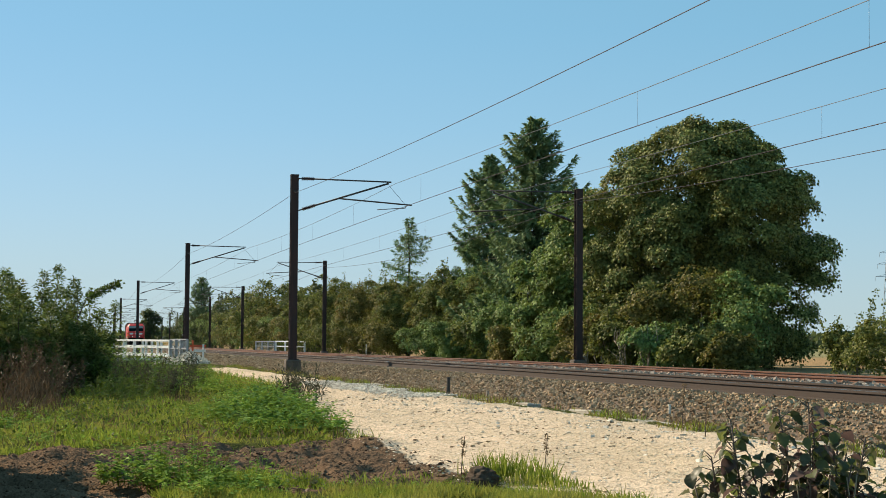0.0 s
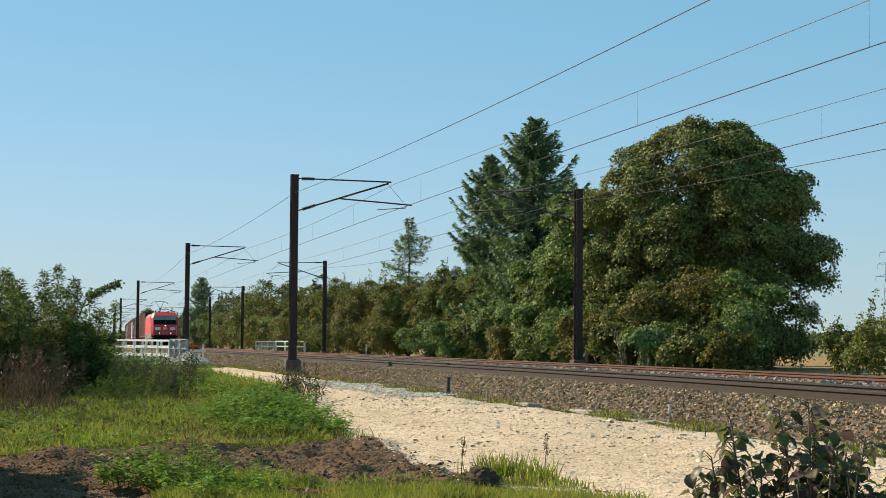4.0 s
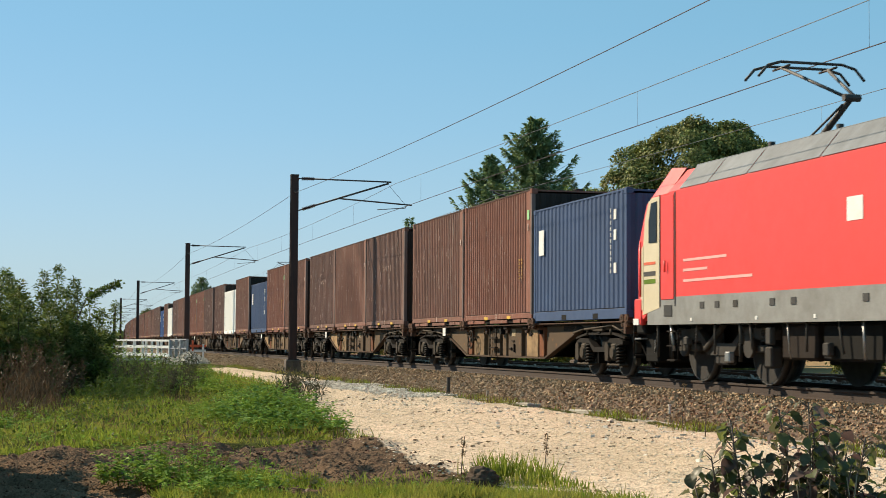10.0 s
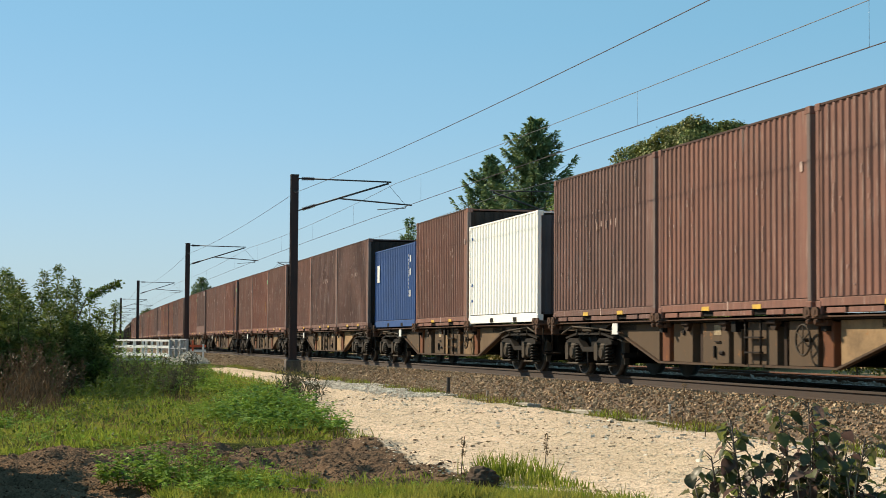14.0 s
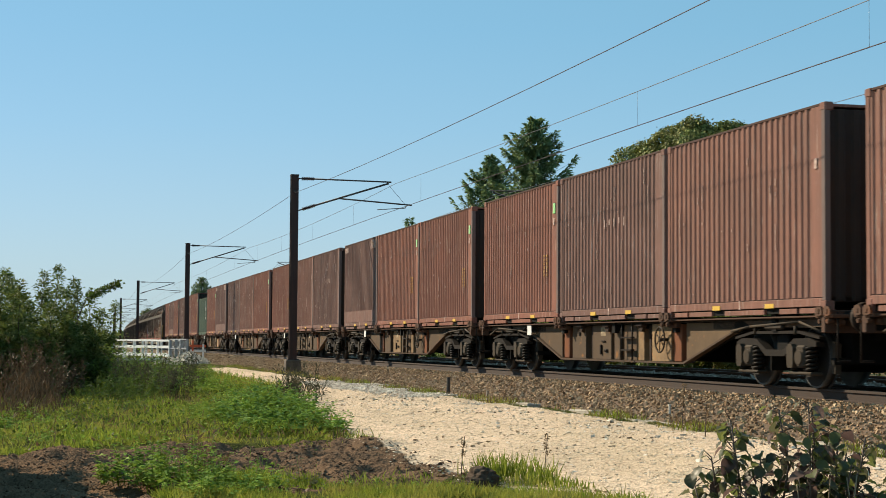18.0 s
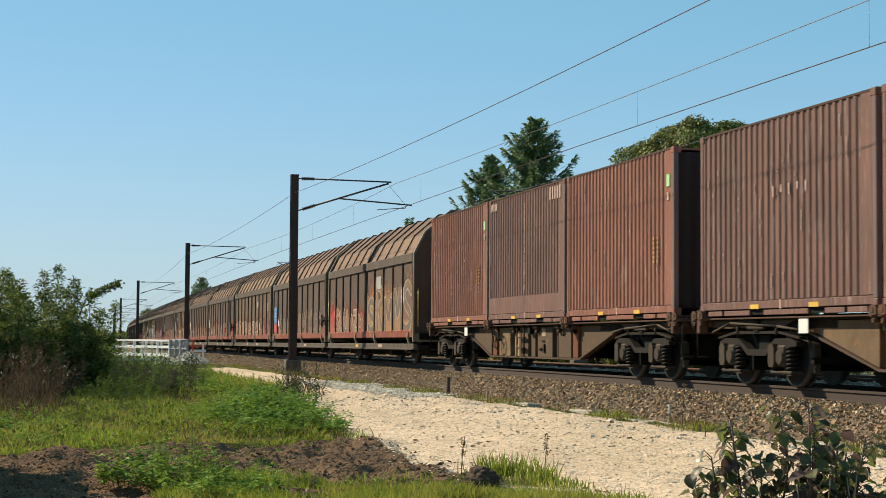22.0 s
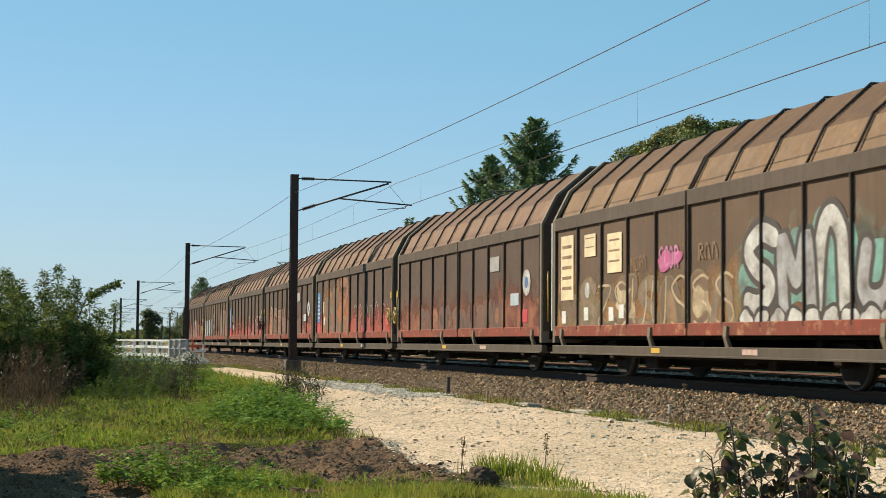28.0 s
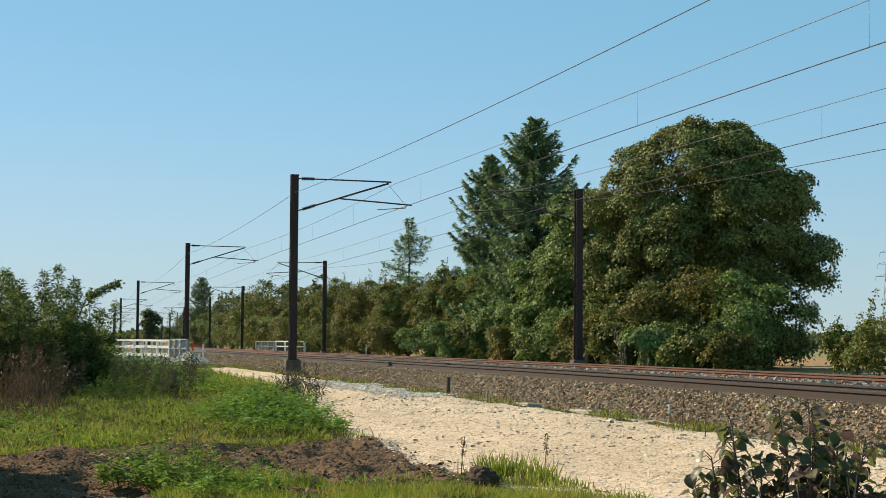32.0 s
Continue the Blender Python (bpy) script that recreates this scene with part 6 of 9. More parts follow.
M["eaves"] = painted_steel("eaves_beam", (0.1320, 0.1034, 0.0839), (0.0792, 0.0638, 0.0552), (0.1870, 0.1100, 0.0736), 0.64)
M["red_band"] = painted_steel("red_lower_band", (0.2760, 0.0660, 0.0480), (0.1500, 0.0680, 0.0480), (0.4080, 0.2100, 0.1200), 0.54, 0.9)


def lamp_glow(name, colour, strength):
    k = Mat(name)
    k.set((0.8, 0.8, 0.8), 0.2)
    k.put(k.p.inputs["Emission Color"], colour)
    k.put(k.p.inputs["Emission Strength"], strength)
    return k.m


M["lamp"] = lamp_glow("lit_headlamp", (1.0, 0.93, 0.85), 0.8)
kg = Mat("dark_glass")
kg.set((0.012, 0.014, 0.015), 0.08, 0.0, 0.22)
kg.put(kg.p.inputs["Transmission Weight"], 0.55)
kg.put(kg.p.inputs["IOR"], 1.25)
M["glass"] = kg.m


def wheel_mesh(r):
    bm = bmesh.new()
    for y0, y1, rad, m in ((-0.072, 0.055, r, 1), (0.055, 0.072, r + 0.028, 1), (-0.078, 0.06, r - 0.028, 0), (-0.12, 0.08, 0.13, 0)):
        tube(bm, (0, y0, 0), (0, y1, 0), rad, 28, mat=m)
    return bm


def add_wheelset(parent, x, r, box_mat="bogie"):
    """Two wheels on an axle; the flange is on the inner side."""
    ax = bmesh.new()
    tube(ax, (x, -1.0, r), (x, 1.0, r), 0.085, 10)
    part("axle", ax, M["wheel"], parent)
    for side in (-1, 1):
        w = share("wheel", WHEEL[r], parent, pose(x, side * 0.78, r, 0, 0, 0 if side < 0 else 180))


WHEEL = {}
for _r in (0.46, 0.60, 0.36):
    _o = part("wheel", wheel_mesh(_r), [M["wheel"], M["tyre"]])
    WHEEL[_r] = _o.data
    bpy.data.objects.remove(_o)


def add_bogie(parent, x, wheel_r=0.46, base=1.8):
    """A freight bogie: side frames that dip between coil springs and axle boxes."""
    for dx in (-base / 2, base / 2):
        add_wheelset(parent, x + dx, wheel_r)
    b = base / 2
    for side in (-1, 1):
        y = side * 1.02
        bm = bmesh.new()
        prism(bm, [(x - b - 0.47, 0.62), (x - b - 0.47, 0.69), (x - b - 0.25, 0.75), (x - b + 0.25, 0.74), (x - 0.30, 0.57), (x + 0.30, 0.57), (x + b - 0.25, 0.74), (x + b + 0.25, 0.75), (x + b + 0.47, 0.69), (x + b + 0.47, 0.62),
                   (x + b - 0.30, 0.64), (x + 0.33, 0.47), (x - 0.33, 0.47), (x - b + 0.30, 0.64)], "y", y - 0.07, y + 0.07)
        prism(bm, [(x - b - 0.55, 0.77), (x - b + 0.1, 0.86), (x + b - 0.1, 0.86), (x + b + 0.55, 0.77), (x + b + 0.55, 0.73), (x + b - 0.1, 0.815), (x - b + 0.1, 0.815), (x - b - 0.55, 0.73)], "y", y - 0.06, y + 0.05)
        part("side_frame", bm, M["bogie"], parent)
        for dx in (-b, b):
            a = bmesh.new()
            tube(a, (x + dx, y - side * 0.05, 0.46), (x + dx, y + side * 0.13, 0.46), 0.125, 14, 0.11)
            box(a, (x + dx - 0.14, y - 0.10, 0.30), (x + dx + 0.14, y + 0.10, 0.64), 0.03)
            box(a, (x + dx - 0.36, y - 0.10, 0.195), (x + dx + 0.36, y + 0.10, 0.245), 0.015)
            d = bmesh.new() if side < 0 else a
            prism(d, [(x + dx - 0.30, 0.30), (x + dx - 0.16, 0.30), (x + dx - 0.13, 0.36), (x + dx - 0.13, 0.60), (x + dx - 0.18, 0.66), (x + dx - 0.28, 0.66), (x + dx - 0.33, 0.60), (x + dx - 0.33, 0.36)], "y", min(y + side * 0.05, y + side * 0.15), max(y + side * 0.05, y + side * 0.15))
            part("axle_box", a, M["bogie_dust"], parent)
            if side < 0:
                part("damper_housing", d, M["bogie_dust"], parent)
            for ex in (-0.245, 0.245):
                c = bmesh.new()
                helix(c, (x + dx + ex, y + side * 0.02, 0.235), 0.075, 0.024, 0.38, 6)
                part("coil_spring", c, M["bogie"], parent)
        for e in (-1, 1) if side < 0 else ():
            br = bmesh.new()
            xe = x + e * (b + 0.58)
            prism(br, [(xe - 0.05, 0.24), (xe + 0.05, 0.22), (xe + 0.07, 0.66), (xe - 0.03, 0.70)], "y", y - side * 0.2 - 0.05, y - side * 0.2 + 0.05)
            part("brake_shoe", br, M["bogie_dust"], parent)
    bm = bmesh.new()
    box(bm, (x - 0.2, -0.95, 0.50), (x + 0.2, 0.95, 0.82), 0.02)
    # black block between the wheels stands for the shaded hollow
    box(bm, (x - b - 0.7, -0.62, 0.38), (x + b + 0.7, 0.62, 0.84))
    for e in (-1, 1):
        box(bm, (x + e * (b + 0.62) - 0.05, -0.9, 0.36), (x + e * (b + 0.62) + 0.05, 0.9, 0.46))
        box(bm, (x + e * 0.42 - 0.05, -0.96, 0.24), (x + e * 0.42 + 0.05, 0.96, 0.52))
    part("bolster", bm, M["grime_shade_black"], parent)


def add_buffers(parent, x, face, z=1.03, wide=False):
    """Two buffers at the end x; face is +1 or -1 along the wagon."""
    for side in (-1, 1):
        y = side * 0.875
        bm = bmesh.new()
        tube(bm, (x - face * 0.62, y, z), (x - face * 0.22, y, z), 0.11, 14)
        tube(bm, (x - face * 0.22, y, z), (x - face * 0.06, y, z), 0.08, 12)
        if wide:
            box(bm, (min(x - face * 0.06, x), y - 0.31, z - 0.19), (max(x - face * 0.06, x), y + 0.31, z + 0.19), 0.04)
        else:
            tube(bm, (x - face * 0.06, y, z), (x, y, z), 0.23, 18, 0.20)
        part("buffer", bm, M["grime_shade_black"] if wide else M["under"], parent)
    bm = bmesh.new()
    tube(bm, (x - face * 0.6, 0, z), (x - face * 0.2, 0, z), 0.05, 8)
    ring(bm, (x - face * 0.22, 0, z - 0.12), "y", 0.12, 0.028, 12, 5)
    tube(bm, (x - face * 0.45, 0.35, z - 0.1), (x - face * 0.2, 0.38, z - 0.55), 0.03, 6)
    part("coupling", bm, M["grime_shade_black"], parent)


def build_flat_wagon(f):
    """A container flat with a deep, set-back skirt between its bogies, f = -1 with its fittings end for end. Origin at rail level under its middle."""
    wg = thing("container_flat_wagon", Matrix.Identity(4), "dirty brown four-axle container flat wagon on rails", "railway wagon", "container flat wagons of the train")
    for side in (-1, 1):
        def slab(x0, x1, q0, q1, z0, z1, bevel=0.0, bm=None):
            """A block from q0 to q1 outward of the wagon's middle."""
            bm = bm or bmesh.new()
            box(bm, (min(f * x0, f * x1), min(side * q0, side * q1), z0), (max(f * x0, f * x1), max(side * q0, side * q1), z1), bevel)
            return bm

        def cut(outline, q0, q1, bm=None):
            bm = bm or bmesh.new()
            prism(bm, [(f * x, z) for x, z in outline], "y", min(side * q0, side * q1), max(side * q0, side * q1))
            return bm
        part("side_sill", slab(-9.0, 9.0, 0.93, 1.06, 1.02, 1.05), M["under"], wg)
        part("deck_edge", slab(-9.0, 9.0, 0.85, 1.17, 1.05, 1.075, 0.004), M["sill"], wg)
        # shade of the gaps between panels is put into the black backing
        sk = part("skirt_plate", cut([(-5.5, 1.02), (5.5, 1.02), (5.5, 0.86), (3.38, 0.31), (-3.38, 0.31), (-5.5, 0.86)], 0.84, 0.86), M["grime_shade_black"], wg, "skirt backing plate, black for the shade in the gaps")
        lip = bmesh.new()
        for (xa, za), (xb, zb) in (((-5.5, 0.86), (-3.38, 0.31)), ((-3.38, 0.31), (3.38, 0.31)), ((3.38, 0.31), (5.5, 0.86))):
            cut([(xa, za - 0.022), (xb, zb - 0.022), (xb, zb + 0.014), (xa, za + 0.014)], 0.95, 1.05, lip)
        part("skirt_flange", lip, M["skirt_edge"], sk)
        for e in (-1, 1):
            part("end_panel", cut([(e * 5.45, 1.01), (e * 3.44, 1.01), (e * 3.44, 0.345), (e * 5.45, 0.88)], 0.86, 1.0), M["skirt_pale"], sk, "sandy end panel")
            part("rib", slab(min(e * 2.91, e * 3.25), max(e * 2.91, e * 3.25), 0.86, 1.015, 0.325, 1.0, 0.012), M["red_rib"], sk, "rust-red upright rib")
        if side < 0:
            for xa, xb, z1 in ((-2.75, -1.90, 1.01), (-1.46, -0.39, 1.01), (-0.20, 0.10, 0.90), (0.35, 1.02, 1.01), (1.05, 1.40, 0.93), (1.80, 2.74, 1.01)):
                part("panel", slab(xa, xb, 0.86, 1.0, 0.325, z1, 0.006), M["skirt_pale"], sk, "dusty sandy panel")
            for x in (-1.65, 1.56):
                part("pillar", slab(x - 0.05, x + 0.05, 0.86, 0.94, 0.325, 1.0), M["skirt_rib"], sk)
            for x in (-2.0, -0.42, 1.42):
                hook = slab(x - 0.20, x + 0.12, 0.99, 1.11, 0.965, 1.03, 0.015)
                cut([(x - 0.17, 0.97), (x + 0.09, 0.97), (x + 0.02, 0.87), (x - 0.06, 0.87)], 1.0, 1.07, hook)
                part("hook", hook, M["skirt_rib"], sk)
            fit = slab(-2.30, -2.22, 1.0, 1.03, 0.80, 0.90, 0.015)
            slab(-2.38, -2.28, 1.0, 1.02, 0.84, 0.87, 0.0, fit)
            slab(-0.92, -0.70, 1.0, 1.03, 0.68, 0.70, 0.0, fit)
            slab(-0.96, -0.90, 1.0, 1.04, 0.42, 0.62, 0.01, fit)
            slab(-0.74, -0.56, 1.0, 1.04, 0.47, 0.54, 0.02, fit)
            part("valve_gear", fit, M["under"], sk)
            part("data_panel", slab(-0.98, -0.70, 1.0, 1.004, 0.80, 0.97), M["skirt_data"], sk, "worn pale data panel")
            ld = bmesh.new()
            for q in (0.42, 0.98):
                tube(ld, (f * q, side * 1.08, 0.32), (f * q, side * 1.08, 1.05), 0.020, 6)
            for z in (0.52, 0.76):
                slab(0.42, 0.98, 1.03, 1.11, z - 0.014, z + 0.014, 0.0, ld)
            part("ladder", ld, M["under"], sk)
        else:
            part("panel", slab(-2.75, 2.75, 0.86, 0.98, 0.325, 1.01), M["skirt_pale"], sk, "dusty sandy panel")
        for xc in (-9.02, -3.025, 3.025, 9.02):
            bk = bmesh.new()
            for e in (-1, 1):
                xm = xc + e * 0.125
                cut([(xm - 0.10, 1.075), (xm - 0.10, 1.15), (xm - 0.06, 1.20), (xm + 0.06, 1.20), (xm + 0.10, 1.15), (xm + 0.10, 1.075), (xm + 0.03, 1.06), (xm - 0.03, 1.06)], 1.236, 1.275, bk)
                slab(xm - 0.03, xm + 0.03, 1.275, 1.285, 1.10, 1.16, 0.0, bk)
                tube(bk, (xm, side * 1.15, 1.0), (xm, side * 1.27, 0.985), 0.035, 8)
            slab(xc - 0.26, xc + 0.26, 0.97, 1.25, 1.03, 1.09, 0.012, bk)
            slab(xc - 0.20, xc + 0.20, 1.0, 1.12, 0.93, 1.03, 0.02, bk)
            part("container_lock", bk, M["lock"], wg, "rusty cast container lock")
        part("label_plate", slab(f * side * 5.38 - 0.15, f * side * 5.38 + 0.15, 1.14, 1.152, 0.82, 1.04), M["white_plate"], wg, "white label plate")
        hw = bmesh.new()
        ring(hw, (f * 2.55, side * 1.15, 0.72), "y", 0.23, 0.017, 20, 6)
        for a in (0.5, 1.55, 2.6):
            tube(hw, (f * 2.55 + 0.23 * math.cos(a), side * 1.15, 0.72 + 0.23 * math.sin(a)), (f * 2.55 - 0.23 * math.cos(a), side * 1.15, 0.72 - 0.23 * math.sin(a)), 0.011, 5)
        tube(hw, (f * 2.55, side * 1.0, 0.72), (f * 2.55, side * 1.17, 0.72), 0.03, 8)
        part("hand_wheel", hw, M["bogie_dust"], wg)
        for x in (-9.25, 9.25):
            st = bmesh.new()
            tube(st, (x, side * 1.15, 0.42), (x, side * 1.15, 1.12), 0.016, 6)
            tube(st, (x, side * 1.15, 0.42), (x, side * 0.95, 0.42), 0.016, 6)
            part("grab_rail", st, M["under"], wg)
        for e in (-1, 1):
            beam = cut([(e * 5.9, 1.02), (e * 8.95, 1.02), (e * 8.95, 0.93), (e * 8.2, 0.90), (e * 6.2, 0.93)], 1.0, 1.05)
            part("end_beam", beam, M["skirt_edge"], wg)
            pipe = bmesh.new()
            tube(pipe, (e * 5.5, side * 1.08, 0.86), (e * 6.3, side * 1.12, 0.93), 0.022, 6)
            tube(pipe, (e * 6.3, side * 1.12, 0.93), (e * 8.0, side * 1.12, 0.99), 0.020, 6)
            tube(pipe, (e * 8.0, side * 1.12, 0.99), (e * 8.7, side * 1.12, 0.84), 0.020, 6)
            slab(e * 7.1 - 0.30, e * 7.1 + 0.30, 1.04, 1.12, 0.88, 0.96, 0.02, pipe)
            tube(pipe, (e * 6.4, side * 1.08, 0.93), (e * 6.4, side * 1.08, 0.80), 0.03, 6)
            tube(pipe, (e * 7.8, side * 1.08, 0.93), (e * 7.8, side * 1.08, 0.80), 0.03, 6)
            part("brake_rigging", pipe, M["bogie_dust"], wg)
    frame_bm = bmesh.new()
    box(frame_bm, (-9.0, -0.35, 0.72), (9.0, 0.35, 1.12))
    # wide black boxes added to darken the hollow over the bogies
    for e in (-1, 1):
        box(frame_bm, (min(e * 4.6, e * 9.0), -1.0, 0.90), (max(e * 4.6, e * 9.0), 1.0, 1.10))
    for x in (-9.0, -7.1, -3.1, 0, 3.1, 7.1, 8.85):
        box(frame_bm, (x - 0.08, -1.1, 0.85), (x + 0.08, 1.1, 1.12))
    part("centre_frame", frame_bm, M["grime_shade_black"], wg)
    tank = bmesh.new()
    tube(tank, (-1.6, 0.3, 0.6), (0.6, 0.3, 0.6), 0.22, 14)
    tube(tank, (1.2, -0.2, 0.62), (2.3, -0.2, 0.62), 0.18, 14)
    part("air_tank", tank, M["under"], wg)
    for e in (-1, 1):
        part("headstock", boxed((e * 9.0 - 0.06, -1.25, 0.82), (e * 9.0 + 0.06, 1.25, 1.15), 0.01), M["sill"], wg)
        add_buffers(wg, e * 9.575, e)
        add_bogie(wg, e * 7.1)
    return wg


def corrugated(x0, x1, z0, z1, y, out, n, depth=0.024):
    """A pressed steel wall: n trapezoid waves from x0 to x1, facing out (+1 or -1 across)."""
    bm = bmesh.new()
    pitch = (x1 - x0) / n
    prof = []
    for i in range(n):
        a = x0 + i * pitch
        prof += [(a, 0), (a + pitch * 0.34, 0), (a + pitch * 0.52, depth), (a + pitch * 0.82, depth)]
    prof.append((x1, 0))
    lo = [bm.verts.new((x, y - out * d, z0)) for x, d in prof]
    hi = [bm.verts.new((x, y - out * d, z1)) for x, d in prof]
    for i in range(len(prof) - 1):
        q = (lo[i], lo[i + 1], hi[i + 1], hi[i])
        bm.faces.new(q if out < 0 else q[::-1])
    return bm


def build_container(body, height, kind, label):
    """A twenty-foot box; origin at its floor, in the middle. Doors at the rear end."""
    L, W, H = 2.945, 1.22, height
    c = thing("shipping_container", Matrix.Identity(4), label, "container", "shipping containers on the train")
    m = M[body]
    for side in (-1, 1):
        y = side * W
        brown = kind in ("brown", "brown_marked", "smooth_foot")
        foot = 0.55 if kind == "smooth_foot" else 0.175
        flat_x = (2.50 if side < 0 else -2.50) if brown else None
        lo_x, hi_x = (-L + 0.10, L - 0.10) if not brown else ((-L + 0.10, 2.50) if side < 0 else (-2.50, L - 0.10))
        w = part("side_wall", corrugated(lo_x, hi_x, foot, H - 0.045, y - side * 0.012, side, 27 if brown else 22), m, c)
        if brown:
            part("end_strip", boxed((min(flat_x, -side * (L - 0.10)), min(y - side * 0.035, y - side * 0.012), foot), (max(flat_x, -side * (L - 0.10)), max(y - side * 0.035, y - side * 0.012), H - 0.045)), m, c)
        if kind == "smooth_foot":
            part("kick_plate", boxed((-L + 0.1, min(y, y - side * 0.03), 0.17), (L - 0.1, max(y, y - side * 0.03), 0.56)), m, c)

        def strip(x0, x1, z0, z1, proud, material, name, bevel=0.0):
            """A length of bottom rail, proud of the wall's line or set back from it."""
            ya, yb = y - side * 0.06, y + side * proud
            return part(name, boxed((x0, min(ya, yb), z0), (x1, max(ya, yb), z1), bevel), material, c)
        pockets = (-0.80, 1.18) if side < 0 else (-1.18, 0.80)
        if brown:
            if side < 0:
                strip(-L + 0.1, L - 0.1, 0.158, 0.176, -0.022, M["seam"], "rail_groove")
            strip(-L + 0.1, L - 0.1, 0.038, 0.158, 0.0, m, "bottom_rail", 0.006)
            if side < 0:
                for x0, x1 in ((-2.66, -2.10), (-2.02, -1.06), (-0.56, 0.92), (1.44, 2.02), (2.10, 2.66)):
                    strip(x0, x1, -0.062, 0.018, -0.012, m, "lower_rail", 0.006)
                for x in pockets:
                    part("yellow_tag", boxed((x - 0.20, y - 0.006, 0.036), (x + 0.10, y + 0.006, 0.108)), M["yellow"], c)
                part("rail_mark", boxed((0.03, y - 0.005, 0.03), (0.075, y + 0.005, 0.175)), M["mark"], c)
            else:
                strip(-2.66, 2.66, -0.062, 0.018, -0.012, m, "lower_rail", 0.006)
            # black strip put where the gap behind the lower rail is in shade
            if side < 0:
                part("underside", boxed((-L + 0.12, min(y - side * 0.05, y - side * 0.09), -0.05), (L - 0.12, max(y - side * 0.05, y - side * 0.09), 0.05)), M["grime_shade_black"], c)
        else:
            strip(-L + 0.1, L - 0.1, 0.155, 0.170, -0.020, M["grime_shade_black"], "rail_groove")
            strip(-L + 0.1, L - 0.1, -0.045, 0.155, 0.0, m, "bottom_rail", 0.006)
            # flat black plates stand for the shaded pocket openings
            for x in pockets:
                part("fork_pocket", boxed((x - 0.15, y - 0.004, -0.03), (x + 0.15, y + 0.004, 0.075)), M["grime_shade_black"], c)
        part("top_rail", boxed((-L + 0.1, min(y - side * 0.05, y - side * 0.008), H - 0.045), (L - 0.1, max(y - side * 0.05, y - side * 0.008), H - 0.005), 0.005), M["seam"] if brown else m, c)
        if side < 0 and body == "rust_red":
            ym = bmesh.new()
            for i in range(6):
                box(ym, (1.94, y - 0.002, 0.95 + 0.085 * i), (2.00, y + 0.012, 1.00 + 0.085 * i))
                box(ym, (2.13, y - 0.002, 0.95 + 0.085 * i), (2.19, y + 0.012, 1.00 + 0.085 * i))
            tagged(part("yellow_writing", ym, M["old_yellow"], w, "worn yellow lettering as plain bars"), kind="stuff")
            part("green_sticker", boxed((2.60, y - 0.004, 2.30), (2.74, y + 0.014, 2.52)), M["sticker_green"], c, "bright green and white sticker")
        rng = random.Random(label + str(side))
        marks = bmesh.new()
        if kind == "brown":
            for _ in range(16):
                x, z = lo_x + (hi_x - lo_x) / 27 * (rng.randrange(1, 26) + 0.14), rng.uniform(0.3, 2.5)
                h = rng.choice((0.03, 0.06, 0.12, 0.4))
                box(marks, (x, y - 0.004, z), (x + 0.011, y + 0.004, z + h))
            box(marks, (2.62, y - 0.004, 2.05), (2.70, y + 0.004, 2.2))
        elif kind == "brown_marked":
            for i in range(5):
                box(marks, (-0.2 + 0.27 * i, y - 0.004, 1.75 + 0.06 * (i % 2)), (-0.165 + 0.27 * i, y + 0.004, 1.92))
            for _ in range(26):
                x, z = lo_x + (hi_x - lo_x) / 27 * (rng.randrange(1, 26) + 0.14), rng.uniform(0.3, 2.5)
                box(marks, (x, y - 0.004, z), (x + 0.012, y + 0.004, z + rng.choice((0.04, 0.08, 0.14, 0.3))))
        elif kind == "smooth_foot":
            for i in range(5):
                box(marks, (1.9 + 0.17 * i, y - 0.004, H - 0.38), (1.98 + 0.17 * i, y + 0.004, H - 0.1))
                box(marks, (-2.8 + 0.12 * i, y - 0.004, H - 0.3), (-2.74 + 0.12 * i, y + 0.004, H - 0.12))
            for i in range(12):
                box(marks, (0.02, y - 0.004, 0.7 + 0.17 * i), (0.045, y + 0.004, 0.84 + 0.17 * i))
        elif kind == "blue":
            box(marks, (-2.55, y - 0.006, 1.42), (-2.2, y + 0.006, 1.98))
            for i in range(11):
                box(marks, (2.05, y - 0.006, 0.85 + 0.12 * i), (2.075, y + 0.006, 0.93 + 0.12 * i))
            for z in (0.85, 1.5, 1.9):
                box(marks, (2.25, y - 0.006, z), (2.38, y + 0.006, z + 0.2))
        elif kind == "green":
            for i in range(11):
                box(marks, (2.05, y - 0.006, 0.95 + 0.12 * i), (2.075, y + 0.006, 1.04 + 0.12 * i))
            box(marks, (2.3, y - 0.006, 1.0), (2.4, y + 0.006, 1.2))
            box(marks, (2.3, y - 0.006, 1.6), (2.4, y + 0.006, 1.75))
        else:
            for z in (0.5, 0.9, 2.1):
                box(marks, (-2.7, y - 0.006, z), (-2.58, y + 0.006, z + 0.07))
        tagged(part("side_marking", marks, M["white_plate"] if kind in ("blue", "green") else (M["box_blue2"] if kind == "white" else M["mark"]), w, "worn lettering as plain bars"), kind="stuff")
    for sx in (-1, 1):
        for sy in (-1, 1):
            post = bmesh.new()
            box(post, (min(sx * L, sx * (L - 0.11)), min(sy * W, sy * (W - 0.09)), 0.12), (max(sx * L, sx * (L - 0.11)), max(sy * W, sy * (W - 0.09)), H - 0.10), 0.008)
            part("corner_post", post, M["post_grey"] if brown and sx > 0 else m, c)
            for z0, z1 in ((-0.08, 0.12), (H - 0.12, H)):
                cast = bmesh.new()
                box(cast, (min(sx * (L + 0.012), sx * (L - 0.15)), min(sy * (W + 0.006), sy * (W - 0.14)), z0), (max(sx * (L + 0.012), sx * (L - 0.15)), max(sy * (W + 0.006), sy * (W - 0.14)), z1), 0.012)
                part("corner_casting", cast, m, c)
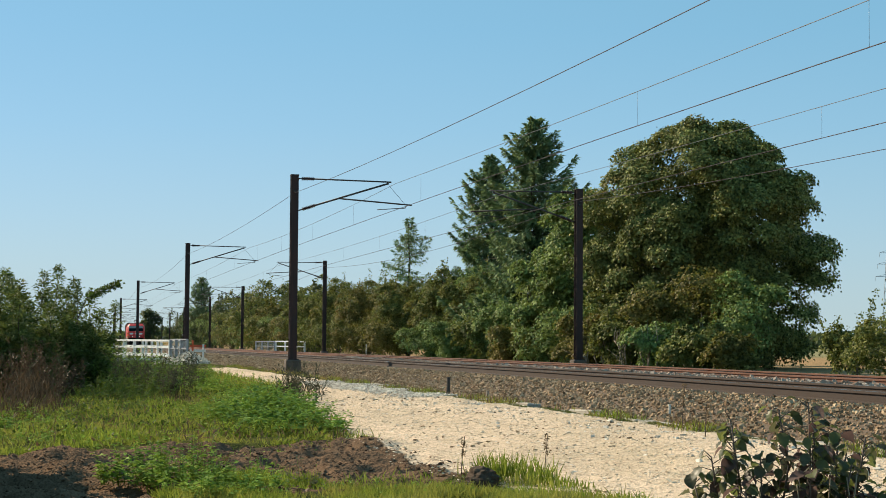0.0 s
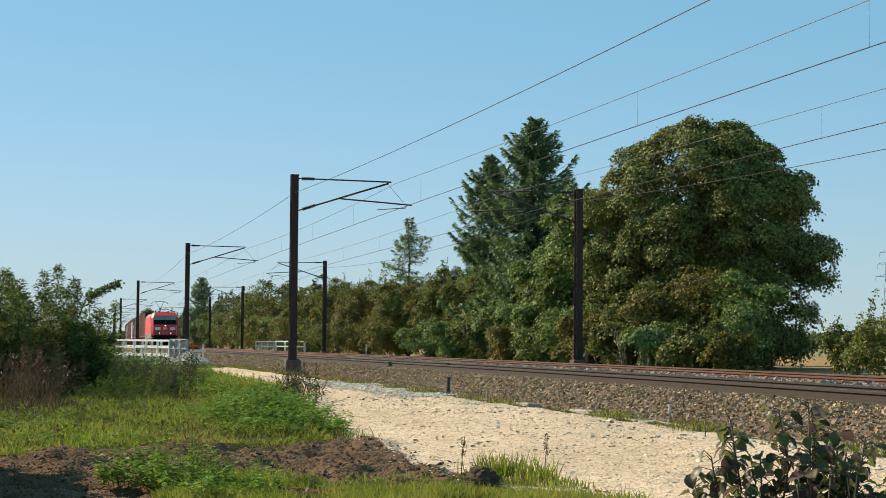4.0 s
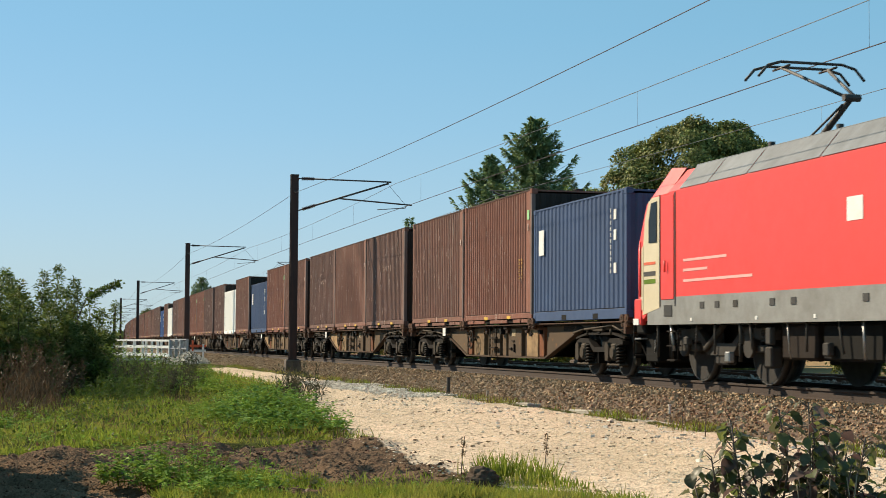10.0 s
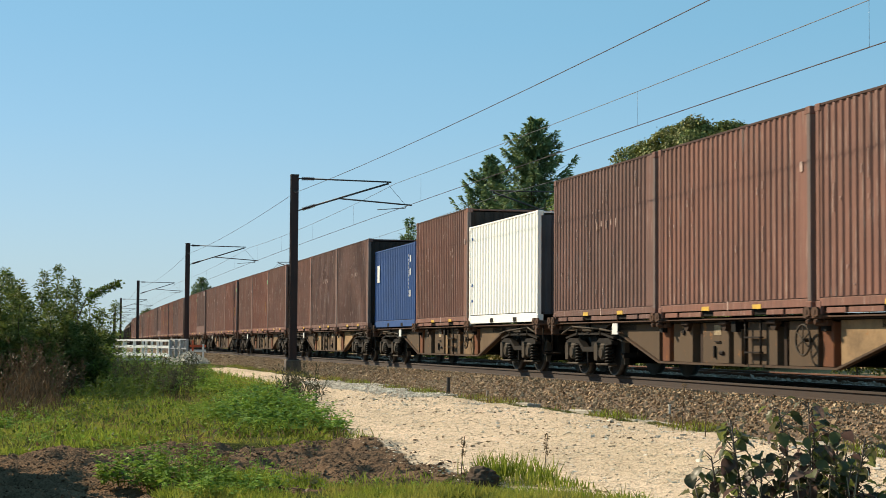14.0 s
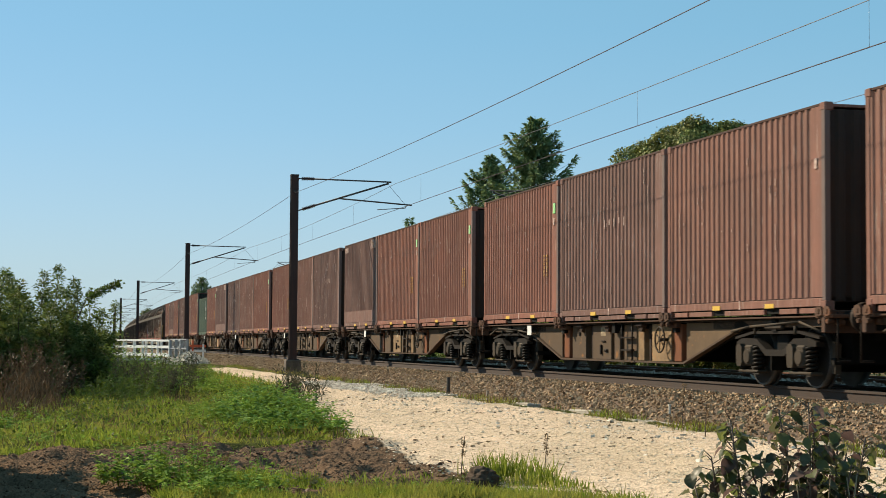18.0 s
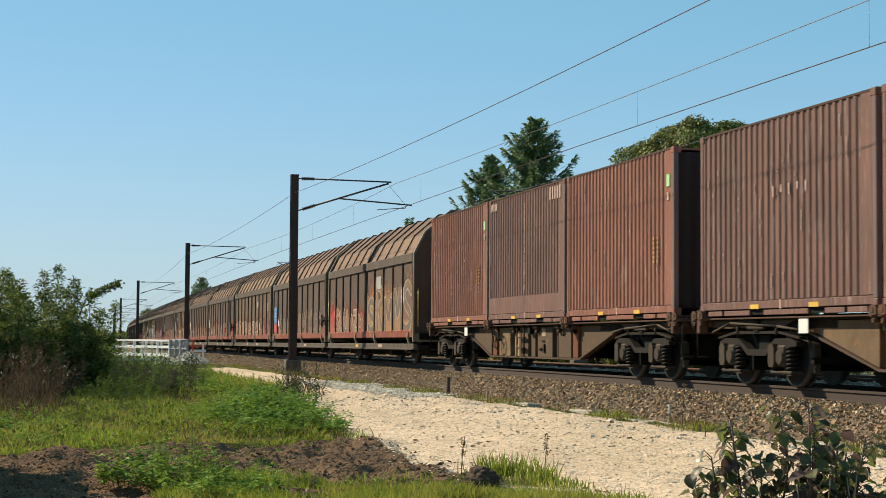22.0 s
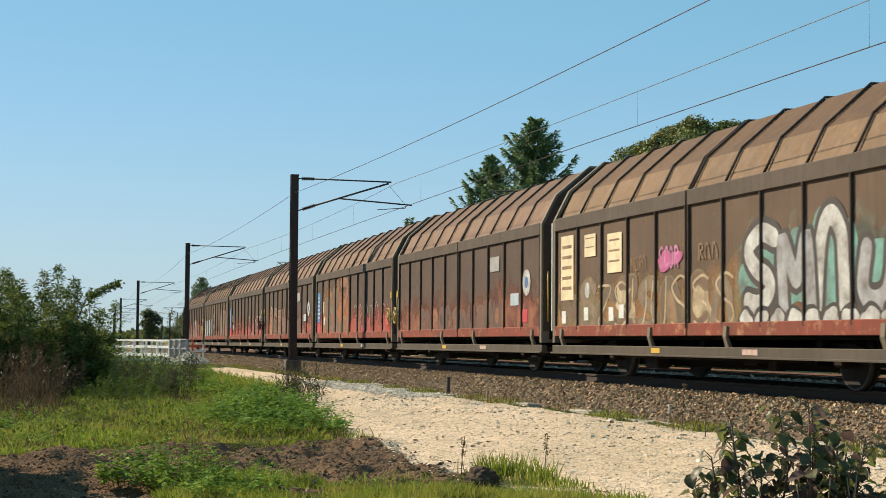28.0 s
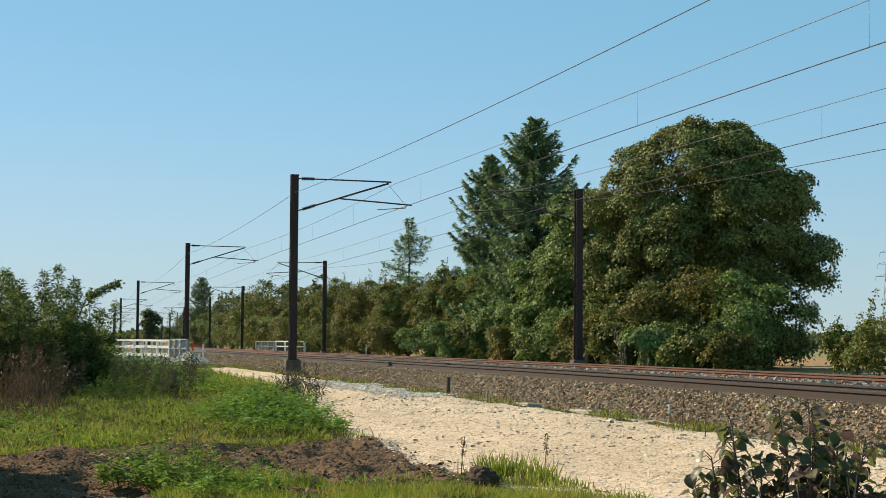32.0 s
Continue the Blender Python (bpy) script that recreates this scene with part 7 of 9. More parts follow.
    part("roof", boxed((-L + 0.05, -W + 0.03, H - 0.06), (L - 0.05, W - 0.03, H - 0.02)), m, c)
    part("floor", boxed((-L + 0.05, -W + 0.06, 0.10), (L - 0.05, W - 0.06, 0.17)), M["under"], c)
    front = bmesh.new()
    wave = []
    for i in range(9):
        y = -W + 0.10 + i * (2 * W - 0.2) / 9
        wave += [(L - 0.05, y), (L - 0.05, y + 0.09), (L - 0.012, y + 0.13), (L - 0.012, y + 0.22)]
    wave += [(L - 0.05, W - 0.10), (L - 0.09, W - 0.10), (L - 0.09, -W + 0.10)]
    prism(front, wave, "z", 0.12, H - 0.10)
    # brown and white boxes carry the front end's shade in a darker colour
    part("front_wall", front, M["shaded_end_black"] if brown else (M["shaded_end_grey"] if kind == "white" else m), c)
    for i, y0 in enumerate((-W + 0.09, 0.005)):
        d = part("door", boxed((-L + 0.02, y0, 0.14), (-L + 0.07, y0 + W - 0.1, H - 0.12), 0.006), m, c)
        bar = bmesh.new()
        for y in (0.3, 0.8):
            tube(bar, (-L - 0.02, y0 + y, 0.14), (-L - 0.02, y0 + y, H - 0.14), 0.018, 7)
            box(bar, (-L - 0.03, y0 + y - 0.04, 1.05), (-L + 0.02, y0 + y + 0.2, 1.09))
        part("lock_rod", bar, M["mark"] if kind != "white" else m, d)
    if kind in ("blue", "white"):
        part("front_plate", boxed((L - 0.003, -0.2, H - 0.85), (L + 0.006, 0.45, H - 0.3)), M["white_plate"] if kind == "blue" else M["box_blue"], c, "data plate on the end wall")
    return c


def build_covered_wagon(side_mat, roof_mat, label):
    """One half of a sliding-wall pair: flat ribbed sides, roof folded in three on each side. Origin at rail level."""
    w = thing("sliding_wall_wagon", Matrix.Identity(4), label, "railway wagon", "covered sliding-wall wagons of the train")
    X = 7.22
    Y = 1.44
    Z0, Z1, Z2, Z3 = 0.90, 3.20, 3.78, 4.50
    y1, y2 = 1.40, 1.10
    outline = [(-Y, Z0), (-Y, Z1), (-y1 + 0.02, Z1 + 0.12), (-y2 - 0.02, Z2 + 0.06), (-0.36, Z3), (0.36, Z3), (y2 + 0.02, Z2 + 0.06), (y1 - 0.02, Z1 + 0.12), (Y, Z1), (Y, Z0)]
    bm = bmesh.new()
    prism(bm, [(o * 0.985, z - 0.03 if z > 2 else z) for o, z in outline], "x", -X + 0.12, X - 0.12)
    # the light on the lower slopes is put in as a paler material
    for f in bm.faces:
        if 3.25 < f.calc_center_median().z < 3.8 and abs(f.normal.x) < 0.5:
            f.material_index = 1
    body = part("roof_shell", bm, [M[roof_mat], M["roof_low_tan_lit" if roof_mat == "cover_roof_tan" else "roof_low_lit"]], w, "rust-brown folded sheet roof")
    for side in (-1, 1):
        for half in (-1, 1):
            xa, xb = (0.03, X - 0.16) if half > 0 else (-X + 0.16, -0.03)
            wall = part("sliding_wall", boxed((xa, min(side * Y, side * (Y - 0.04)), Z0), (xb, max(side * Y, side * (Y - 0.04)), Z1 - 0.02), 0.006), M[side_mat], w)
            n = 5
            ribs = bmesh.new()
            for i in range(n + 1):
                x = xa + (xb - xa) * i / n
                x = min(max(x, xa + 0.03), xb - 0.03)
                if side > 0:
                    box(ribs, (x - 0.03, Y, Z0 + 0.02), (x + 0.03, Y + 0.05, Z1 - 0.06), 0.008)
                    if i == n:
                        tagged(part("ribs", ribs, M["cover_rib"], wall), kind="stuff")
                    continue
                part("rib", boxed((x - 0.022, min(side * Y, side * (Y + 0.05)), Z0 + 0.02), (x + 0.022, max(side * Y, side * (Y + 0.05)), Z1 - 0.06), 0.008), M["cover_rib"], wall)
            part("eaves_rail", boxed((xa, min(side * (Y - 0.03), side * (Y + 0.05)), Z1 - 0.20), (xb, max(side * (Y - 0.03), side * (Y + 0.05)), Z1 + 0.07), 0.012), M["eaves"], wall, "grey-brown eaves beam")
            band = boxed((xa, min(side * Y, side * (Y + 0.045)), Z0 - 0.12), (xb, max(side * Y, side * (Y + 0.045)), Z0 + 0.10), 0.012)
            part("lower_band", band, M["red_band"], wall, "faded red lower band")
            for i in range(n + 1) if side < 0 else ():
                x = xa + (xb - xa) * i / n
                x = min(max(x, xa + 0.03), xb - 0.03)
                rb = bmesh.new()
                pts = [(q * yy, zz) for q, run in ((-1, 1), (1, -1)) for yy, zz in ((Y - 0.02, Z1 + 0.06), (y2 + 0.02, Z2 + 0.06), (0.36, Z3))[::run]]
                for (ya, za), (yb, zb) in zip(pts, pts[1:]):
                    tube(rb, (x, ya, za), (x, yb, zb), 0.024, 6)
                part("roof_rib", rb, M["cover_rib"], body)
            for xq in ((xb - 0.5, xa + 1.6) if half > 0 else (xa + 0.5, xb - 1.6)):
                arm = bmesh.new()
                prism(arm, [(side * (Y + 0.03), Z0 + 0.04), (side * (Y + 0.075), Z0 + 0.04), (side * (Y + 0.09), Z0 - 0.14), (side * (Y + 0.02), Z0 - 0.36), (side * (Y - 0.06), Z0 - 0.36), (side * (Y + 0.04), Z0 - 0.14)], "x", xq - 0.06, xq + 0.06)
                part("guide_arm", arm, M["end_frame"], w)
        sill = bmesh.new()
        y = side * 1.42
        box(sill, (-X, y - 0.06, 0.44), (X, y + 0.06, 0.60), 0.01)
        box(sill, (-X, y - 0.11, 0.42), (X, y + 0.11, 0.455), 0.005)
        part("side_sill", sill, M["cover_sill"], w, "dusty grey-brown sill beam")
        part("sill_tag", boxed((2.2, y + side * 0.062 - 0.004, 0.48), (2.75, y + side * 0.062 + 0.004, 0.57)), M["mark"], w)
        part("sill_tag", boxed((-1.6, y + side * 0.062 - 0.004, 0.48), (-1.2, y + side * 0.062 + 0.004, 0.57)), M["yellow"], w)
        stp = bmesh.new()
        for e in (-1, 1):
            box(stp, (e * 6.6 - 0.2, side * 1.36 - 0.1, 0.34), (e * 6.6 + 0.2, side * 1.36 + 0.1, 0.37))
            for dx in (-0.18, 0.18):
                tube(stp, (e * 6.6 + dx, side * 1.36, 0.35), (e * 6.6 + dx, side * 1.3, 0.6), 0.014, 5)
        part("footstep", stp, M["under"], w)
    for e in (-1, 1):
        end = bmesh.new()
        prism(end, outline, "x", min(e * (X - 0.12), e * X), max(e * (X - 0.12), e * X))
        part("end_wall", end, M["cover_rib"], w)
        fr = bmesh.new()
        prism(fr, [(o * 1.03, z + (0.04 if z > 2 else -0.25)) for o, z in outline], "x", min(e * (X - 0.15), e * (X - 0.03)), max(e * (X - 0.15), e * (X - 0.03)))
        part("end_frame", fr, M["end_frame"], w, "grey-brown end frame")
        hw = bmesh.new()
        for yy in (-1.36, 1.36):
            tube(hw, (e * (X + 0.06), yy, 1.1), (e * (X + 0.06), yy, 2.2), 0.016, 6)
        part("hand_rail", hw, M["yellow"], w, "yellow grab rails")
        add_buffers(w, e * 7.58, e)
    fl = bmesh.new()
    box(fl, (-X, -1.3, 0.72), (X, 1.3, 0.97))
    box(fl, (-X + 0.3, -0.3, 0.5), (X - 0.3, 0.3, 0.72))
    for x in (-4.2, 4.2, 0.0):
        box(fl, (x - 0.1, -1.2, 0.55), (x + 0.1, 1.2, 0.72))
    # black boxes added for the shade beneath the floor
    box(fl, (-3.6, -0.9, 0.34), (3.6, 0.9, 0.56))
    for e in (-1, 1):
        box(fl, (min(e * 5.5, e * 7.0), -0.95, 0.34), (max(e * 5.5, e * 7.0), 0.95, 0.56))
    part("underframe", fl, M["grime_shade_black"], w)
    for x in (-4.6, 4.6):
        add_wheelset(w, x, 0.46)
        for side in (-1, 1):
            sp = bmesh.new()
            y = side * 1.0
            box(sp, (x - 0.14, y - 0.12, 0.32), (x + 0.14, y + 0.12, 0.6), 0.03)
            for i in range(4):
                box(sp, (x - 0.62 + i * 0.1, y - 0.05, 0.60 + i * 0.022), (x + 0.62 - i * 0.1, y + 0.05, 0.618 + i * 0.022))
            part("axle_box", sp, M["under"], w)
    tk = bmesh.new()
    tube(tk, (-1.2, -0.5, 0.42), (0.4, -0.5, 0.42), 0.17, 12)
    box(tk, (1.0, -0.9, 0.3), (1.5, -0.5, 0.55), 0.02)
    tube(tk, (-3.9, -1.15, 0.40), (3.9, -1.15, 0.40), 0.025, 6)
    tube(tk, (-6.8, -1.25, 0.47), (6.8, -1.25, 0.47), 0.02, 6)
    box(tk, (-2.6, -1.2, 0.2), (-2.0, -0.95, 0.42), 0.02)
    box(tk, (2.4, -1.15, 0.24), (2.7, -0.95, 0.5), 0.02)
    # black plates added where there is only shade under the wagon
    for side in (-1, 1):
        part("sole_bar", boxed((-7.0, side * 0.62 - 0.03, 0.24), (7.0, side * 0.62 + 0.03, 0.55)), M["grime_shade_black"], w)
    part("brake_gear", tk, M["under"], w)
    return w


def build_locomotive():
    lo = thing("electric_locomotive", Matrix.Identity(4), "bright red electric freight locomotive with grey skirt and lit headlamps", "locomotive")
    H = 8.45
    Y = 1.47
    F = 0.98   # underside of the body
    # body middle
    mid = bmesh.new()
    prism(mid, [(-Y, 1.46), (-Y, 3.30), (-1.12, 3.70), (1.12, 3.70), (Y, 3.30), (Y, 1.46)], "x", -6.55, 6.55)
    part("body", mid, M["loco_red"], lo)
    sk = bmesh.new()
    prism(sk, [(-Y, F), (-Y, 1.46), (Y, 1.46), (Y, F)], "x", -7.55, 7.55)
    part("grey_skirt", sk, M["loco_grey"], lo, "dusty grey lower skirt")
    for e in (-1, 1):
        # cab: a lofted shell from the body to the raked nose
        cab = bmesh.new()

        def cv(x, y, z):
            return [cab.verts.new((e * x, sy * y, z)) for sy in (-1, 1)]
        b0, s0, t0 = cv(6.55, Y, 1.46), cv(6.55, Y, 3.28), cv(6.55, 1.13, 3.74)
        b1, s1, t1 = cv(7.2, Y, 1.46), cv(7.2, Y, 3.28), cv(7.2, 1.13, 3.80)
        b2, m2, s2, t2 = cv(7.78, Y - 0.004, 1.05), cv(7.78, Y - 0.008, 2.42), cv(7.78, Y - 0.07, 3.16), cv(7.78, 1.17, 3.43)
        b3, m3 = cv(8.42, Y - 0.17, 1.30), cv(8.45, Y - 0.17, 2.42)
        for i in (0, 1):
            cab.faces.new((b0[i], b1[i], s1[i], s0[i]))
            cab.faces.new((s0[i], s1[i], t1[i], t0[i]))
            cab.faces.new((b1[i], b2[i], m2[i], s2[i], s1[i]))
            cab.faces.new((s1[i], s2[i], t2[i], t1[i]))
            cab.faces.new((b2[i], b3[i], m3[i], m2[i]))
            cab.faces.new((m2[i], m3[i], s2[i]))
            cab.faces.new((m3[i], t2[i], s2[i]))
        for p_, q_ in ((t0, t1), (t1, t2), (t2, m3), (m3, b3), (b3, b2), (b2, b1), (b1, b0)):
            cab.faces.new((p_[0], p_[1], q_[1], q_[0]))
        bmesh.ops.recalc_face_normals(cab, faces=cab.faces[:])
        bmesh.ops.bevel(cab, geom=[ed for ed in cab.edges if any(v.co.x * e > 7.9 for v in ed.verts)], offset=0.045, segments=2, affect="EDGES", clamp_overlap=True)
        cb = part("cab", cab, M["loco_red"], lo)
        # windscreen
        dx, dz = 7.78 - 8.45, 3.42 - 2.42
        nx, nz = 1.0 / math.hypot(1.0, 0.67), 0.67 / math.hypot(1.0, 0.67)

        def on_screen(t, y, out):
            return (e * (8.45 + dx * t + nx * out), y, 2.42 + dz * t + nz * out)
        for y0, y1 in ((-1.20, -0.03), (0.03, 1.20)):
            fr = bmesh.new()
            v = [fr.verts.new(on_screen(t, y * (1 - 0.05 * t), o)) for o in (0.004, 0.018) for t, y in ((0.06, y0 - 0.03), (0.06, y1 + 0.03), (0.965, y1 + 0.03), (0.965, y0 - 0.03))]
            fr.faces.new(v[4:])
            for i in range(4):
                fr.faces.new((v[i], v[(i + 1) % 4], v[4 + (i + 1) % 4], v[4 + i]))
            bmesh.ops.recalc_face_normals(fr, faces=fr.faces[:])
            wf = part("windscreen_frame", fr, M["black_rubber"], cb)
            for ta, tb, mt, nm in ((0.09, 0.56, "glass", "windscreen"), (0.56, 0.94, "blind", "sun_blind")):
                g = bmesh.new()
                q = [g.verts.new(on_screen(t, y * (1 - 0.05 * t), 0.024)) for t, y in ((ta, y0), (ta, y1), (tb, y1), (tb, y0))]
                g.faces.new(q if e > 0 else q[::-1])
                part(nm, g, M[mt], wf, "dark reflecting windscreen" if mt == "glass" else "pale blind behind the screen")
            wp = bmesh.new()
            tube(wp, on_screen(0.05, (y0 + y1) / 2 + 0.2, 0.03), on_screen(0.75, (y0 + y1) / 2 - 0.1, 0.05), 0.012, 5)
            part("wiper", wp, M["black_rubber"], cb)
        # front face fittings
        fx = 8.455

        def plate(nm, y0, z0, y1, z1, mt, th=0.012, lab=""):
            return part(nm, boxed((min(e * fx, e * (fx + th)), y0, z0), (max(e * fx, e * (fx + th)), y1, z1), 0.003), M[mt], cb, lab)
        plate("white_panel", -1.06, 1.90, -0.50, 2.20, "white_plate", 0.012, "white panel on the nose")
        plate("white_panel", 0.50, 1.90, 1.06, 2.20, "white_plate", 0.012, "white panel on the nose")
        lg = plate("emblem", -0.21, 1.90, 0.21, 2.17, "white_plate", 0.012, "white-edged red emblem")
        part("emblem_field", boxed((min(e * (fx + 0.012), e * (fx + 0.017)), -0.18, 1.93), (max(e * (fx + 0.012), e * (fx + 0.017)), 0.18, 2.14)), M["loco_red"], lg)
        for y0 in (-0.13, 0.02):
            part("emblem_bar", boxed((min(e * (fx + 0.017), e * (fx + 0.021)), y0, 1.96), (max(e * (fx + 0.017), e * (fx + 0.021)), y0 + 0.11, 2.11)), M["white_plate"], lg)
        for i in range(7):
            plate("number_bar", -0.33 + i * 0.095, 1.58, -0.27 + i * 0.095, 1.68, "blind", 0.008)
        for y in (-0.68, 0.68):
            plate("lamp_housing", y - 0.24, 1.47, y + 0.24, 1.68, "lamp_glass", 0.02)
            lm = bmesh.new()
            tube(lm, (e * (fx + 0.02), y + (0.08 if y < 0 else -0.08), 1.565), (e * (fx + 0.045), y + (0.08 if y < 0 else -0.08), 1.565), 0.05, 16)
            part("headlamp", lm, M["lamp"] if e > 0 else M["white_plate"], cb, "lit white headlamp" if e > 0 else "")
            lm = bmesh.new()
            tube(lm, (e * (fx + 0.02), y - (0.12 if y < 0 else -0.12), 1.565), (e * (fx + 0.04), y - (0.12 if y < 0 else -0.12), 1.565), 0.065, 14)
            part("tail_lamp", lm, M["cab_dark"], cb)
            hb = bmesh.new()
            tube(hb, (e * (fx + 0.06), y * 1.75, 1.3), (e * (fx + 0.06), y * 1.75, 2.35), 0.016, 6)
            for z in (1.3, 2.35):
                tube(hb, (e * (fx + 0.06), y * 1.75, z), (e * (fx - 0.03), y * 1.72, z), 0.014, 6)
            part("grab_rail", hb, M["white_plate"], cb)
            hb = bmesh.new()
            tube(hb, (e * (fx + 0.05), y * 0.9, 1.78), (e * (fx + 0.05), y * 0.9, 1.92), 0.012, 6)
            tube(hb, (e * (fx + 0.05), y * 0.9 - 0.08, 2.36), (e * (fx + 0.05), y * 0.9 + 0.08, 2.36), 0.02, 6)
            part("step_handle", hb, M["loco_red"], cb)
        lm = bmesh.new()
        tube(lm, (e * (fx - 0.03), 0, 2.36), (e * (fx + 0.03), 0, 2.36), 0.07, 16)
        part("top_lamp", lm, M["lamp"] if e > 0 else M["white_plate"], cb, "lit white top lamp" if e > 0 else "")
        # buffer beam, buffers, plough
        bb = bmesh.new()
        box(bb, (min(e * 8.0, e * 8.47), -1.32, 0.82), (max(e * 8.0, e * 8.47), 1.32, 1.36), 0.03)
        part("buffer_beam", bb, M["grime_shade_black"], lo)
        add_buffers(lo, e * 8.98, e, 1.05, True)
        pl = bmesh.new()
        prism(pl, [(-1.25, 0.62), (-1.05, 0.20), (1.05, 0.20), (1.25, 0.62)], "x", min(e * 8.35, e * 8.42), max(e * 8.35, e * 8.42))
        # black block added for the shaded gap under the buffer beam
        ap = bmesh.new()
        box(ap, (min(e * 7.7, e * 8.3), -1.2, 0.3), (max(e * 7.7, e * 8.3), 1.2, 0.85), 0.03)
        part("front_apron", ap, M["grime_shade_black"], lo)
        part("snow_plough", pl, M["grime_shade_black"], lo)
        for sy in (-1, 1):
            wing = bmesh.new()
            v = [wing.verts.new(p) for p in ((e * 7.6, sy * 1.30, 0.72), (e * 8.42, sy * 1.0, 0.66), (e * 8.42, sy * 0.95, 0.22), (e * 8.05, sy * 1.15, 0.34))]
            wing.faces.new(v)
            bmesh.ops.solidify(wing, geom=wing.faces[:], thickness=0.03)
            # sunlit wing in grey, far wing in black: the light is in the colour
            part("plough_wing", wing, M["alu"] if sy < 0 else M["grime_shade_black"], lo, "deflector, dull grey on the sunlit side and black beyond")
            st = bmesh.new()
            for z in (0.72, 1.08):
                box(st, (min(e * 8.2, e * 8.5), sy * 1.18 - 0.16, z), (max(e * 8.2, e * 8.5), sy * 1.18 + 0.16, z + 0.03))
            part("step", st, M["alu"], lo)
            # cab side: cream field, window, door
            ya = sy * (Y + 0.004)
            cr = bmesh.new()
            prism(cr, [(e * 6.98, 1.28), (e * 7.77, 1.16), (e * 7.77, 2.3), (e * 7.66, 2.9), (e * 7.48, 3.2), (e * 7.32, 3.26), (e * 6.98, 3.26)], "y", min(ya - sy * 0.02, ya), max(ya - sy * 0.02, ya))
            cf = part("cream_panel", cr, M["loco_cream"], cb, "cream panel with worn lettering")
            cn = bmesh.new()

            def nose_y(x):
                return sy * (Y - 0.004 - 0.166 * (x - 7.78) / 0.66 + 0.007)
            pts = [(7.74, 1.24), (8.06, 1.30), (8.03, 1.9), (7.90, 2.38), (7.74, 2.41)]
            va = [cn.verts.new((e * x, nose_y(x), z)) for x, z in pts]
            vb = [cn.verts.new((e * x, nose_y(x) - sy * 0.02, z)) for x, z in pts]
            cn.faces.new(va)
            for i in range(5):
                cn.faces.new((va[i], va[(i + 1) % 5], vb[(i + 1) % 5], vb[i]))
            bmesh.ops.recalc_face_normals(cn, faces=cn.faces[:])
            part("cream_panel", cn, M["loco_cream"], cb)
            wn_ = bmesh.new()
            prism(wn_, [(e * 7.08, 2.45), (e * 7.46, 2.45), (e * 7.46, 2.85), (e * 7.34, 3.16), (e * 7.08, 3.18)], "y", min(ya, ya + sy * 0.012), max(ya, ya + sy * 0.012))
            part("side_window", wn_, M["glass"], cb, "dark cab side window")
            for z, hgt, mt in ((2.06, 0.05, "orange"), (1.86, 0.08, "cab_dark"), (1.72, 0.08, "leaf_weed")):
                part("lettering", boxed((min(e * 7.15, e * 7.7), min(ya, ya + sy * 0.006), z), (max(e * 7.15, e * 7.7), max(ya, ya + sy * 0.006), z + hgt)), M[mt], cf)
            part("door_gap", boxed((min(e * 6.93, e * 6.97), min(ya, ya + sy * 0.006), 1.3), (max(e * 6.93, e * 6.97), max(ya, ya + sy * 0.006), 3.28)), M["black_rubber"], cb)
            d = part("cab_door", boxed((min(e * 6.32, e * 6.88), min(sy * Y, sy * (Y + 0.012)), 1.42), (max(e * 6.32, e * 6.88), max(sy * Y, sy * (Y + 0.012)), 3.24), 0.004), M["loco_red"], lo)
            part("door_gap", boxed((min(e * 6.24, e * 6.28), min(ya, ya + sy * 0.006), 1.3), (max(e * 6.24, e * 6.28), max(ya, ya + sy * 0.006), 3.28)), M["black_rubber"], lo)
            hb = bmesh.new()
            tube(hb, (e * 6.62, sy * (Y + 0.05), 1.9), (e * 6.62, sy * (Y + 0.05), 2.1), 0.02, 6)
            tube(hb, (e * 7.95, sy * (Y - 0.02), 1.5), (e * 7.95, sy * (Y - 0.02), 2.5), 0.02, 6)
            part("grab_rail", hb, M["loco_red"], lo)
            part("footwell", boxed((min(e * 6.4, e * 6.75), min(ya, ya + sy * 0.006), 1.12), (max(e * 6.4, e * 6.75), max(ya, ya + sy * 0.006), 1.32)), M["black_rubber"], lo)
            part("corner_post", boxed((min(e * 7.9, e * 8.25), min(sy * (Y - 0.12), sy * (Y - 0.02)), 0.98), (max(e * 7.9, e * 8.25), max(sy * (Y - 0.12), sy * (Y - 0.02)), 1.46), 0.02), M["loco_red"], lo)
            part("white_tip", boxed((min(e * 8.0, e * 8.26), min(sy * (Y - 0.1), sy * (Y - 0.005)), 0.985), (max(e * 8.0, e * 8.26), max(sy * (Y - 0.1), sy * (Y - 0.005)), 1.10)), M["white_plate"], lo)
    # roof: sloped grey louvre panels and roof gear
    for sy in (-1, 1):
        xs = [-6.1, -4.9, -3.4, -1.0, 1.4, 2.9, 4.1, 5.2, 6.1]
        for a, b in zip(xs, xs[1:]):
            rp = bmesh.new()
            v = [rp.verts.new(p) for p in ((a + 0.02, sy * (Y + 0.004), 3.32), (b - 0.02, sy * (Y + 0.004), 3.32), (b - 0.02, sy * 1.13, 3.735), (a + 0.02, sy * 1.13, 3.735))]
            f = rp.faces.new(v if sy < 0 else v[::-1])
            bmesh.ops.solidify(rp, geom=[f], thickness=-0.02)
            part("roof_panel", rp, M["loco_roof"], lo, "dusty grey roof panel")
        # side lettering and emblem
        ya = sy * (Y + 0.003)
        em = part("side_emblem", boxed((-0.22, min(ya, ya + sy * 0.004), 2.35), (0.22, max(ya, ya + sy * 0.004), 2.68)), M["white_plate"], lo, "white emblem")
